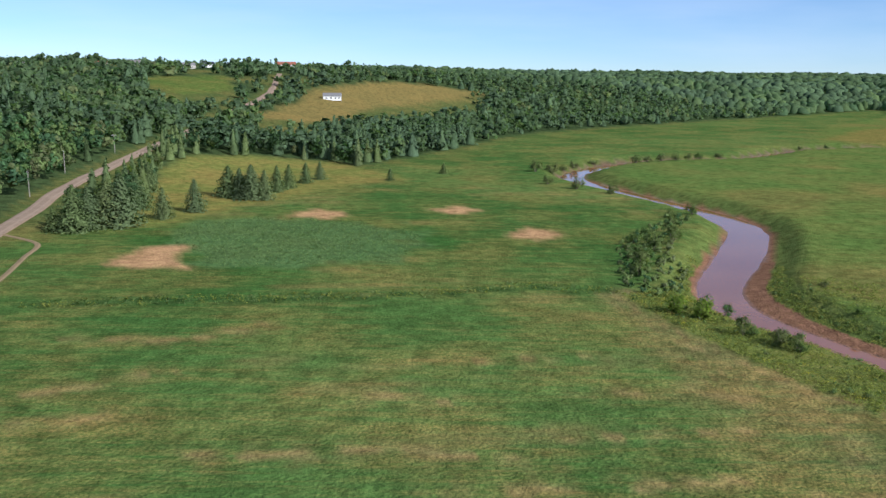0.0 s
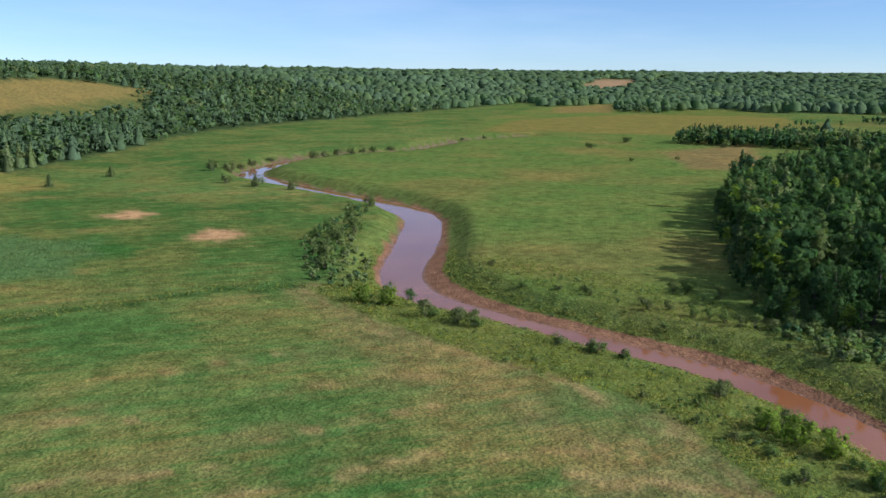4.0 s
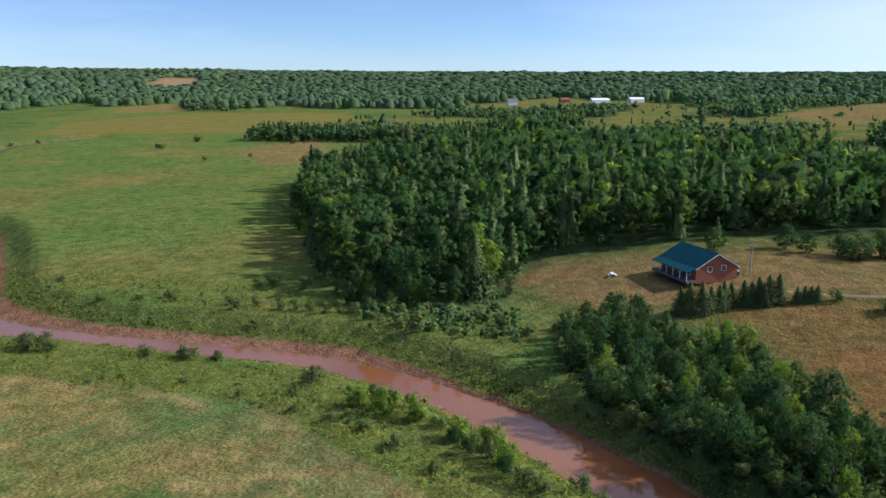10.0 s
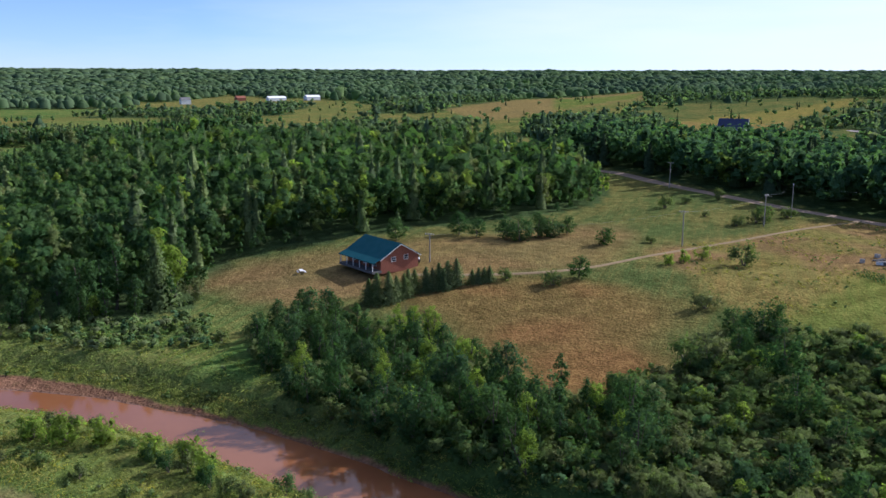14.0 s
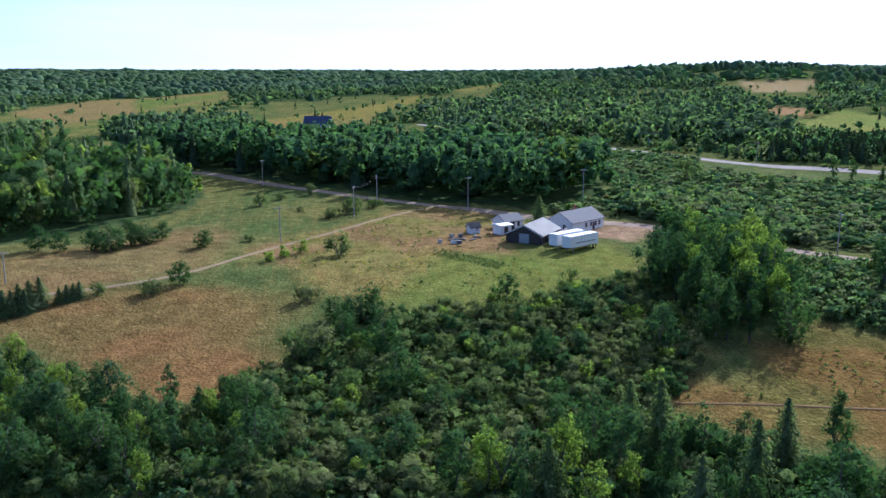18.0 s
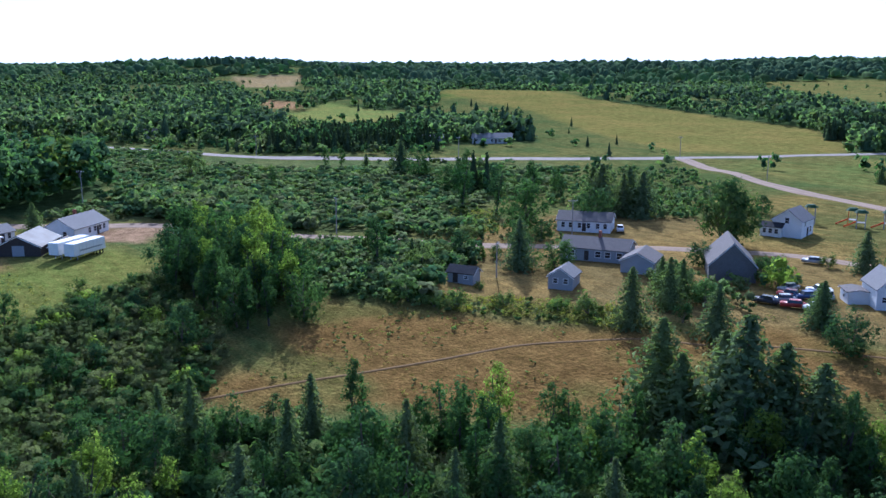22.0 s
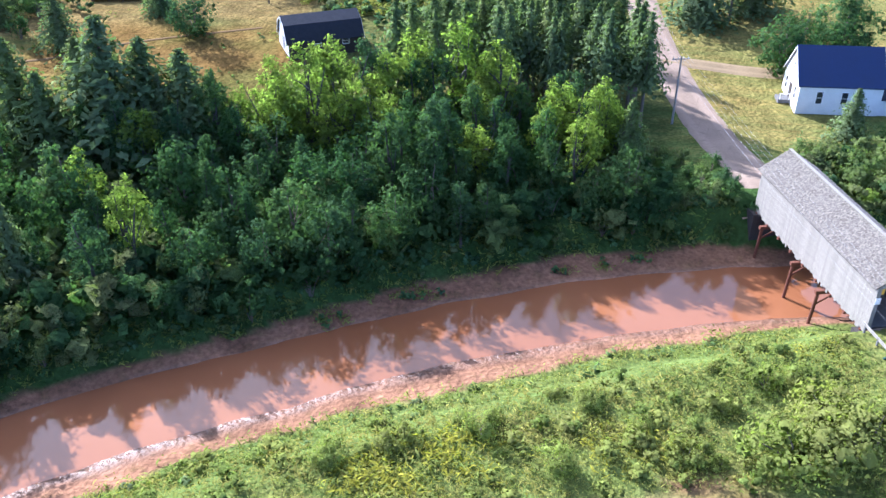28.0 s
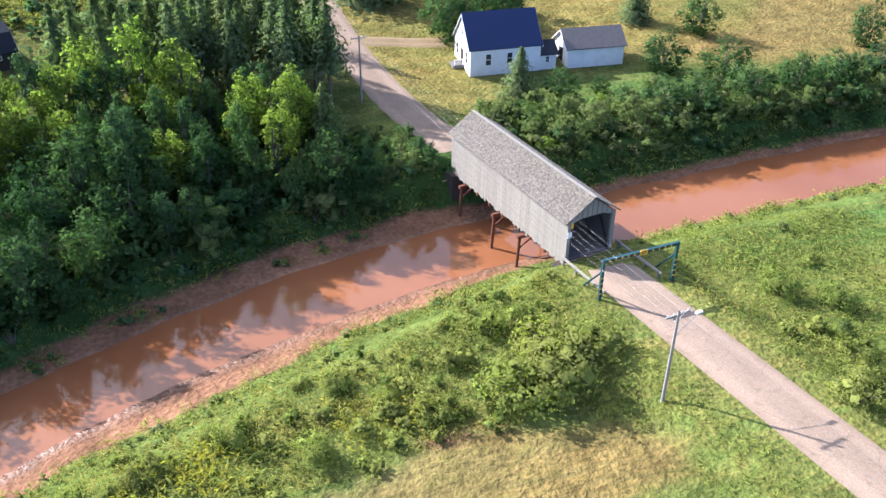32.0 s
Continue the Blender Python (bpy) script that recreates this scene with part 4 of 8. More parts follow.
def shrub_meshes(seed, height, radius, leaves, size, mat, bark=BARK):
    rng = np.random.default_rng(seed)
    spread = crown_points(rng, height, radius, 0.05, 11, leaves, 0.3)
    centre = spread[2]
    spread[0][:, 2] = np.maximum(spread[0][:, 2], 0.03)
    v, n, f = crown_of(rng, spread, size, 0.75, 0.26)
    crown = quads("crown", v, unit(n + (0, 0, 0.45)), mat, f)
    stems = [tube([(0, 0, -0.3), c * (0.4, 0.4, 0.6), c], [0.05, 0.035, 0.01], 4) for c in centre[:8]]
    return mesh_of("stem", *join(stems), bark, True), crown


KINDS = {
    "aspen": [broadleaf_meshes(10 + i, 1.0 * 13, 2.7, 0.6, 56, 1650, 0.39, NEAR_LEAF, PALE_BARK, 1, 0.9) for i in range(4)],
    "maple": [broadleaf_meshes(20 + i, 12, 5.9, -1.4, 64, 1450, 0.555, NEAR_LEAF, BARK, 1, 0.6) for i in range(3)],
    "birch": [broadleaf_meshes(30 + i, 11, 2.9, 1.2, 56, 1600, 0.355, NEAR_LEAF_BRIGHT, PALE_BARK, 2, 0.9) for i in range(3)],
    "spruce": [spruce_meshes(40 + i, 14, 4.5, 34, 16, NEAR_NEEDLE, 0.02, 0.28) for i in range(3)],
    "pine": [spruce_meshes(50 + i, 15, 2.7, 26, 11, NEAR_NEEDLE, 0.40, 0.55) for i in range(3)],
    "alder": [shrub_meshes(60 + i, 3.4, 2.2, 600, 0.28, NEAR_SHRUB) for i in range(4)],
    "bush": [shrub_meshes(70 + i, 1.7, 1.5, 360, 0.25, NEAR_SHRUB) for i in range(3)],
    "willow": [shrub_meshes(80 + i, 2.4, 1.7, 380, 0.28, NEAR_LEAF_BRIGHT) for i in range(2)],
    "old_willow": [broadleaf_meshes(95, 14, 8.0, 1.0, 54, 1900, 0.6, NEAR_SHRUB, BARK, 2, 0.4)],
    "mound": [shrub_meshes(75 + i, 1.7, 1.9, 950, 0.165, MEADOW_BUSH) for i in range(3)],
    "hazel": [shrub_meshes(85 + i, 3.6, 2.3, 600, 0.28, NEAR_LEAF) for i in range(3)],
    "maroon": [broadleaf_meshes(90, 6, 2.6, 1.2, 18, 700, 0.5, MAROON, BARK)],
    "dead": [(mesh_of("trunk", *join([tube([(0, 0, -0.3), (0.2, 0.1, 3), (0.1, 0.3, 6)], [0.14, 0.1, 0.03])] + [tube([(0.15, 0.1, 1.4 + 0.5 * k), (0.15 + 1.5 * math.cos(2.4 * k), 0.1 + 1.5 * math.sin(2.4 * k), 2.5 + 0.55 * k)], [0.05, 0.01], 4) for k in range(8)]), PALE_BARK), None)],
}
HEIGHTS = {"aspen": 13, "maple": 12, "birch": 11, "spruce": 14, "pine": 15, "alder": 3.4, "bush": 1.7, "mound": 1.7, "willow": 2.4, "hazel": 3.6, "old_willow": 14, "maroon": 6, "dead": 6}
NAMES = {"aspen": ("poplar_tree", "tree"), "maple": ("maple_tree", "tree"), "birch": ("birch_tree", "tree"), "spruce": ("spruce_tree", "tree"), "pine": ("pine_tree", "tree"),
         "alder": ("alder_shrub", "shrub"), "bush": ("bush", "bush"), "mound": ("meadow_bush", "bush"), "willow": ("willow_shrub", "shrub"), "hazel": ("hazel_shrub", "shrub"), "old_willow": ("willow_tree", "tree"), "maroon": ("plum_tree", "tree"), "dead": ("dead_tree", "tree")}
LABELS = {"aspen": "tall green poplar with a pale grey trunk", "maple": "broad round-crowned green maple with a dark trunk", "birch": "light green birch with two slender stems",
          "spruce": "dark green spruce with drooping boughs to the ground", "pine": "tall thin conifer with a bare lower trunk", "alder": "dense grey-green alder shrub",
          "bush": "low rounded dark green bush", "mound": "soft light green bush in tall grass", "willow": "light green willow shrub", "old_willow": "broad pale grey-green willow with spreading limbs", "hazel": "dense dark green hazel shrub", "maroon": "small tree with dark maroon leaves", "dead": "bare bleached dead tree"}
chance = random.Random(4)


def tree(kind, x, y, height, group, label="", wide=1.0):
    """One tree or shrub as a thing of its own, on the ground at x, y."""
    stem, crown = KINDS[kind][chance.randrange(len(KINDS[kind]))]
    name, category = NAMES[kind]
    root = new(name)
    root.empty_display_size = 0.3
    tagged(root, label or LABELS[kind], category, group)
    part("trunk" if "tree" in name else "stem", stem, root)
    if crown:
        part("crown", crown, root)
    s = height / HEIGHTS[kind]
    root.matrix_basis = Matrix.LocRotScale((x, y, float(land(x, y)) - 0.05), Euler((0, 0, chance.uniform(0, 6.28))), (s * wide * chance.uniform(0.92, 1.08), s * wide * chance.uniform(0.92, 1.08), s))
    return root


def scattered(poly, spacing, seed, keep=None):
    """Places in an outline, about evenly spaced."""
    rng = np.random.default_rng(seed)
    p = np.array(poly, float)
    (x0, y0), (x1, y1) = p.min(0), p.max(0)
    gx, gy = np.meshgrid(np.arange(x0, x1, spacing), np.arange(y0, y1, spacing * 0.9))
    x = gx.ravel() + rng.uniform(-0.45, 0.45, gx.size) * spacing + (np.arange(gx.shape[0]) % 2 * spacing * 0.5).repeat(gx.shape[1])
    y = gy.ravel() + rng.uniform(-0.45, 0.45, gx.size) * spacing
    ok = inside(poly, x, y) > 0.5
    x, y = x[ok], y[ok]
    if keep is not None:
        ok = keep(x, y)
        x, y = x[ok], y[ok]
    return x, y


def wood(name, label, x, y, h, kinds, leaves, seed, wide=1.0, category="woods"):
    """Many trees joined: crowns of leaf sprays (and trunks) on the land. kinds: (leaf material, shape) by chance."""
    rng = np.random.default_rng(seed)
    z = land(x, y)
    pick = rng.random(len(x))
    total = sum(k[2] for k in kinds)
    low = 0.0
    for mat, shape, share in kinds:
        high = low + share / total
        idx = np.where((pick >= low) & (pick < high + 1e-9))[0]
        low = high
        if not len(idx):
            continue
        n = len(idx)
        X, Y, Z, Hh = x[idx], y[idx], z[idx], h[idx]
        protos, shades = [], []
        for k in range(5):
            r2 = np.random.default_rng(seed * 7 + k)
            if shape == "cone":
                t = r2.random(leaves) ** 0.75
                a = r2.uniform(0, 6.28, leaves)
                rad = 0.19 * (1 - t) ** 0.9 * r2.uniform(0.65, 1.1, leaves) + 0.012
                p = np.stack([rad * np.cos(a), rad * np.sin(a), 0.04 + 0.96 * t], 1)
                o = np.stack([np.cos(a), np.sin(a), np.full(leaves, 0.35)], 1)
                v, m = cards(p, o, 0.08 + 0.09 * (1 - t), r2, 0.7)
                v2, m2 = cone_core(r2)
                v, m = np.concatenate([v, v2]), np.concatenate([m, m2])
                f = np.arange(len(v)).reshape(-1, 4)
            elif shape == "blade":
                a, q = r2.uniform(0, 6.28, leaves), np.sqrt(r2.random(leaves)) * 0.95
                p = np.stack([q * np.cos(a), q * np.sin(a), r2.uniform(0.2, 0.8, leaves)], 1)
                o = np.stack([0.8 * np.cos(a), 0.8 * np.sin(a), np.full(leaves, 0.8)], 1)
                v, m = cards(p, o, 0.55, r2, 0.2)
                m = unit(m * 0.5 + (0, 0, 1.0))
                f = np.arange(len(v)).reshape(-1, 4)
            elif shape == "tuft":
                a, q = r2.uniform(0, 6.28, leaves), np.sqrt(r2.random(leaves)) * 0.75
                p = np.stack([q * np.cos(a), q * np.sin(a), r2.uniform(0.15, 0.75, leaves)], 1)
                o = np.stack([0.5 * np.cos(a), 0.5 * np.sin(a), np.full(leaves, 1.3)], 1)
                v, m = cards(p, o, 0.5, r2, 0.34)
                f = np.arange(len(v)).reshape(-1, 4)
            else:
                n_clumps = 3 if leaves < 10 else 4 if leaves < 40 else 7 if leaves < 100 else 12
                if shape == "low":
                    spread = crown_points(r2, 1.0, 0.62, 0.02, n_clumps, leaves, 0.3)
                    v, m, f = crown_of(r2, spread, 1.25 / math.sqrt(leaves), 0.9, 0.42)
                    m = unit(m + (0, 0, 0.75))
                else:
                    broad = 0.25 * wide
                    spread = crown_points(r2, 1.0, broad, 0.16 if leaves > 40 else 0.02, n_clumps, leaves, 0.8)
                    v, m, f = crown_of(r2, spread, 0.78 * math.sqrt(wide) / math.sqrt(leaves), 0.9, 0.40)
                    v = v / (wide, wide, 1)
                    m = unit(m + (0, 0, 0.75)) if leaves < 40 else m
            protos.append(v)
            shades.append(m)
        protos, shades = np.array(protos), np.array(shades)
        which = rng.integers(0, 5, n)
        a = rng.uniform(0, 6.28, n)
        w = wide * rng.uniform(0.8, 1.25, n)
        v, m = protos[which], shades[which]
        c, s = np.cos(a)[:, None], np.sin(a)[:, None]
        vx = (v[..., 0] * c - v[..., 1] * s) * (Hh * w)[:, None] + X[:, None]
        vy = (v[..., 0] * s + v[..., 1] * c) * (Hh * w)[:, None] + Y[:, None]
        vz = v[..., 2] * Hh[:, None] + Z[:, None]
        verts = np.stack([vx, vy, vz], -1).reshape(-1, 3)
        me = quads(name, verts, np.stack([m[..., 0] * c - m[..., 1] * s, m[..., 0] * s + m[..., 1] * c, m[..., 2]], -1).reshape(-1, 3), mat, (f[None] + (np.arange(n) * v.shape[1])[:, None, None]).reshape(-1, 4))
        float_layer(me, "tone", np.repeat(np.clip(0.5 + 0.26 * waves(X, Y, 32, seed % 9) + rng.uniform(-0.22, 0.22, n), 0, 0.999), v.shape[1]))
        tagged(new(name, me), label, category, kind="stuff")


def cone_core(rng):
    """The dense inside of a far spruce."""
    z, rad = (0.03, 0.40, 1.0), (0.15, 0.105, 0.006)
    ring = [[(r * rng.uniform(0.8, 1.2) * math.cos(1.257 * k), r * rng.uniform(0.8, 1.2) * math.sin(1.257 * k), h + rng.normal(0, 0.015)) for k in range(5)] for h, r in zip(z, rad)]
    v = np.array([(ring[i][k], ring[i][(k + 1) % 5], ring[i + 1][(k + 1) % 5], ring[i + 1][k]) for i in range(2) for k in range(5)]).reshape(-1, 3)
    return turned(v, unit(unit(v * (1, 1, 0)) + (0, 0, 0.3)))


def mounds(name, label, x, y, h, r, mat, seed):
    """Far crowns: rough rounded domes, joined."""
    rng = np.random.default_rng(seed)
    n = len(x)
    z = land(x, y)
    a = np.arange(5) * 2 * np.pi / 5 + rng.uniform(0, 6.28, n)[:, None]
    rings = []
    for rad, up in ((1.0, 0.15), (0.72, 0.72)):
        rr = rad * rng.uniform(0.5, 1.4, (n, 5)) * r[:, None]
        rings.append(np.stack([x[:, None] + rr * np.cos(a), y[:, None] + rr * np.sin(a), z[:, None] + h[:, None] * (up + rng.normal(0, 0.08, (n, 5)))], -1))
    top = np.stack([x + rng.normal(0, 0.25, n) * r, y + rng.normal(0, 0.25, n) * r, z + h * rng.uniform(0.85, 1.15, n)], -1)[:, None]
    v = np.concatenate([*rings, top], 1)
    f = [(i, (i + 1) % 5, 5 + (i + 1) % 5) for i in range(5)] + [(i, 5 + (i + 1) % 5, 5 + i) for i in range(5)] + [(5 + i, 5 + (i + 1) % 5, 10) for i in range(5)]
    f = (np.array(f)[None] + (np.arange(n) * 11)[:, None, None]).reshape(-1, 3)
    me = mesh_of(name, v.reshape(-1, 3), f, mat, True)
    float_layer(me, "tone", np.repeat(np.clip(0.5 + 0.4 * waves(x, y, 150, seed % 9) + rng.uniform(-0.3, 0.3, n), 0, 0.999), 11))
    return tagged(new(name, me), label, "woods", kind="stuff")


FAR_BROAD = [(HAZED_LEAF, "round", 0.84), (SHRUB, "round", 0.10), (HAZED_NEEDLE, "cone", 0.06)]
HORIZON_MIX = [(HAZED_NEEDLE, "cone", 0.08), (HAZED_NEEDLE, "round", 0.5), (HAZED_LEAF, "round", 0.42)]
FAR_SPRUCES = [(HAZED_NEEDLE, "cone", 0.25), (HAZED_NEEDLE, "round", 0.4), (HAZED_LEAF, "round", 0.35)]
MIXED = [(LEAF, "round", 0.68), (NEEDLE, "cone", 0.15), (SHRUB, "round", 0.16)]
BROAD = [(LEAF, "round", 0.62), (SHRUB, "round", 0.33), (NEEDLE, "cone", 0.05)]
SPRUCES = [(NEEDLE, "cone", 0.85), (LEAF, "round", 0.15)]
NEAR_MIXED = [(NEAR_LEAF, "round", 0.72), (NEAR_NEEDLE, "cone", 0.1), (NEAR_LEAF_BRIGHT, "round", 0.08), (NEAR_SHRUB, "round", 0.1)]
NEAR_THICKET_MIX = [(NEAR_SHRUB, "low", 0.78), (NEAR_LEAF, "low", 0.2), (NEAR_LEAF_BRIGHT, "low", 0.02)]
THICKET = [(SHRUB, "low", 0.78), (LEAF, "low", 0.2), (LEAF_BRIGHT, "low", 0.02)]


def heights(n, low, high, seed):
    return np.random.default_rng(seed).triangular(low, (low + high) / 2, high, n)


x, y = scattered(W_CENTRAL, 4.4, 1)
ok = inside(W_CENTRAL, x + waves(x, y, 13, 62) * 5, y + waves(x, y, 13, 63) * 5) > 0.5
x, y = x[ok], y[ok]
h = heights(len(x), 8, 19, 1) * (0.18 + 0.82 * step(-4, 12, 24 * inside(W_CENTRAL, x, y, 12) - 12)) * (1 + 0.16 * waves(x, y, 16, 61))
single = np.hypot(x, y) < 176
for px, py, ph in zip(x[single], y[single], h[single]):
    kind = chance.choice(("aspen", "aspen", "aspen", "maple", "birch", "spruce")) if ph > 6 else chance.choice(("alder", "hazel"))
    tree(kind, float(px), float(py), float(ph), "trees at the front of the mixed wood", wide=1.2 if kind == "aspen" else 0.85 if kind == "maple" else 1.0)
x, y, h = x[~single], y[~single], h[~single]
front = (np.hypot(x, y) < 235) | (along(EAST_LINE, x, y)[0] < 40)
wood("mixed_wood", "dense mixed wood of poplar and spruce beside a river marsh", x[front], y[front], h[front], NEAR_MIXED, 100, 11, 1.0)
wood("mixed_wood_interior", "inner canopy of a mixed wood", x[~front], y[~front], h[~front], NEAR_MIXED, 22, 12, 1.15)
x, y = scattered(W_BEYOND_ROAD, 5.0, 2)
wood("roadside_wood", "tall green broad-leaved wood beyond a village road", x, y, heights(len(x), 12, 19, 2), [(LEAF, "round", 0.92), (LEAF_BRIGHT, "round", 0.03), (NEEDLE, "cone", 0.05)], 64, 12, 1.2)
x, y = scattered(W_THICKET_MID, 4.5, 3, off_roads)
wood("alder_thicket", "dull green alder thicket between two roads", x, y, heights(len(x), 1.7, 3.8, 3), THICKET, 40, 13, 1.75, "thicket")


def ring_places(r0, r1, seed, spread, a0=-34.0, a1=225.0):
    """Places in a ring round the valley, as far apart as spread(distance)."""
    rng = np.random.default_rng(seed)
    xs, ys, r = [], [], r0
    while r < r1:
        s = spread(r)
        n = int(np.radians(a1 - a0) * r / s)
        a = np.radians(a0 + (a1 - a0) * (np.arange(n) + rng.uniform(0, 1, n)) / n)
        q = r + rng.uniform(-0.5, 0.5, n) * s
        xs.append(q * np.sin(a))
        ys.append(q * np.cos(a))
        r += s
    x, y = np.concatenate(xs), np.concatenate(ys)
    ok = wooded(x, y)
    return x[ok], y[ok]


for seed, poly, low, high, kinds in ((171, [(373, 512), (450, 410), (500, 440), (420, 545)], 9, 15, "MIXED"), (172, [(450, 410), (500, 362), (575, 351), (600, 390), (520, 400), (490, 440)], 9, 15, "MIXED"),
                                     (173, [(116, -325), (89, -337), (52, -350), (30, -352), (34, -385), (66, -400), (118, -380)], 6, 11, "MIXED"), (174, [(226, -446), (180, -476), (205, -540), (250, -500)], 9, 14, "SPRUCES"),
                                     (175, [(64, -431), (33, -440), (38, -480), (70, -470)], 8, 13, "SPRUCES"), (176, [(227, -191), (218, -203), (198, -184), (201, -172)], 9, 13, "BROAD")):
    x, y = scattered(poly, 4.6, seed)
    wood("copse", "small dense copse of mixed trees", x, y, heights(len(x), low, high, seed), {"MIXED": MIXED, "SPRUCES": SPRUCES, "BROAD": BROAD}[kinds], 28, seed, 1.05)
x, y = scattered([(352, -184), (332, -218), (318, -262), (345, -262), (372, -290), (356, -318), (413, -362), (430, -319), (411, -253), (379, -200)], 4.4, 178, lambda x, y: off_roads(x, y, 8.0) & (np.hypot(x - 338, y + 290) > 24))
wood("spruce_plantation", "dense dark spruce plantation beside a highway", x, y, heights(len(x), 7, 11, 178), [(NEEDLE, "cone", 0.85), (LEAF, "round", 0.15)], 40, 178, 1.3)
x, y = scattered([(330, -190), (400, -160), (480, -120), (560, -160), (600, -300), (500, -300), (420, -290), (345, -262), (300, -235)], 7.0, 177, lambda x, y: off_roads(x, y, 8.0) & (np.hypot(x - 452, y + 170) > 14))
wood("highway_scrub", "rough green shrubs and young trees along a highway", x, y, heights(len(x), 1.5, 7, 177), [(LEAF, "low", 0.5), (SHRUB, "low", 0.4), (NEEDLE, "cone", 0.1)], 24, 177, 1.2, "scrub")
x, y = ring_places(215, 620, 31, lambda r: 6.6)
turn = np.degrees(np.arctan2(x, y))
close = (np.hypot(x, y) < 470) & (turn < 12)
left = along(np.array(ROAD_WEST, float), x, y)[0] > 0
for mask, name, label, kinds, low, high in ((close & left, "roadside_forest", "light green broad-leaved forest beside a country road", [(LEAF, "round", 0.45), (SHRUB, "round", 0.5), (NEEDLE, "cone", 0.05)], 8, 14),
                                            (close & ~left, "spruce_edge", "dark spruces and birches along the foot of a hill", [(NEAR_NEEDLE, "cone", 0.55), (NEAR_LEAF, "round", 0.3), (NEAR_SHRUB, "round", 0.15)], 8, 15)):
    wood(name, label, x[mask], y[mask], heights(mask.sum(), low, high, 301), kinds, 46, 302, 1.2)
x, y = x[~close], y[~close]
cold = waves(x, y, 130, 14) + 1.0 * (np.degrees(np.arctan2(x, y)) < 34) * (np.degrees(np.arctan2(x, y)) > -12) > 0.25
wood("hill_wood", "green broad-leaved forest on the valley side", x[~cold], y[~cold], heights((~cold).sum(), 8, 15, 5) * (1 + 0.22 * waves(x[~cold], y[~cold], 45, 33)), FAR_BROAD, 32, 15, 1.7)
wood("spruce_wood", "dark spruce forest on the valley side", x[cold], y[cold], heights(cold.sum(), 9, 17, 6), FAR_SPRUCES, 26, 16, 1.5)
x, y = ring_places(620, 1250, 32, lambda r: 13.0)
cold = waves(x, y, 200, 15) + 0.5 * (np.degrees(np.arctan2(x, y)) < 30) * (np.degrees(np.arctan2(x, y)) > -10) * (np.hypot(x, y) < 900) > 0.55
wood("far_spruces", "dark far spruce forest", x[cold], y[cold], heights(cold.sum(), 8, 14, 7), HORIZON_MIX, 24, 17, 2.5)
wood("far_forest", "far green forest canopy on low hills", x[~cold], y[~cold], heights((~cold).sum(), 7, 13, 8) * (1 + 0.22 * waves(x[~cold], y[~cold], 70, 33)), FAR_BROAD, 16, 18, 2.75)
x, y = ring_places(1250, 4700, 33, lambda r: r / 74)
cold = waves(x, y, 420, 16) + 0.8 * waves(x, y, 110, 17) > 0.15
d = np.hypot(x, y)
for mask, mat, seed in ((cold, HAZED_NEEDLE, 19), (~cold, HAZED_LEAF, 20)):
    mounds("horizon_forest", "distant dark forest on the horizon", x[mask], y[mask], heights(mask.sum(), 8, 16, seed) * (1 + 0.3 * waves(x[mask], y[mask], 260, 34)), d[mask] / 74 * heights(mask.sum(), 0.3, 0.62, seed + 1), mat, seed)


rng = np.random.default_rng(77)
a, q = np.radians(rng.uniform(40, 200, 1500)), rng.uniform(330, 1300, 1500)
x, y = q * np.sin(a), q * np.cos(a)
ok = (along(EAST_LINE, x, y)[0] > 10) & off_roads(x, y, 9.0)
for p in (W_CENTRAL, W_BEYOND_ROAD, W_THICKET_MID, LOT, VILLAGE_LAWN, SOUTH_LAWN, FIELDS[14]):
    ok &= inside(p, x, y) < 0.5
x, y = x[ok], y[ok]
wood("meadow_trees", "scattered small trees and bushes on rough meadow", x, y, heights(len(x), 2.5, 8, 78), [(LEAF, "low", 0.5), (NEEDLE, "cone", 0.3), (SHRUB, "low", 0.2)], 16, 79, 1.0, "trees")
# ---- trees and shrubs that stand out ----
def trees(group, rows):
    for kind, x, y, h in rows:
        tree(kind, x, y, h, group, wide=1.25 if kind == "maple" and h > 9 else 1.55 if kind == "spruce" and h > 12 else 1.4 if kind == "spruce" and h < 7 else 1.3 if kind == "spruce" else 1.35 if kind == "maple" and h < 8 else 1.0)


trees("spruce hedge by the cottage", [("spruce", 146, 66, 6.2), ("spruce", 147, 64, 6.3), ("spruce", 150, 62, 5.0), ("spruce", 153, 61, 4.8), ("spruce", 154, 59, 5.1), ("spruce", 156, 57, 5.3),
      ("spruce", 157, 55.5, 5.5), ("spruce", 158, 54, 5.7), ("spruce", 145.5, 67.5, 5.2), ("spruce", 148.5, 63, 5.0), ("spruce", 151.5, 61.8, 5.4), ("spruce", 155, 58, 4.6), ("spruce", 155.5, 55.8, 4.4), ("spruce", 160, 50, 3.3), ("spruce", 159.6, 51.2, 3.0), ("spruce", 160.6, 49, 3.2), ("spruce", 161, 48, 3.4)])
trees("orchard trees behind the cottage", [("maple", 189, 80, 5.5), ("maple", 198, 67, 6.0), ("maple", 196, 62, 5.2), ("maple", 198, 55, 6.1), ("maple", 196, 51, 6.7), ("maple", 202, 48, 6.7), ("maple", 203, 45, 6.1), ("maple", 207, 42, 4.9)])
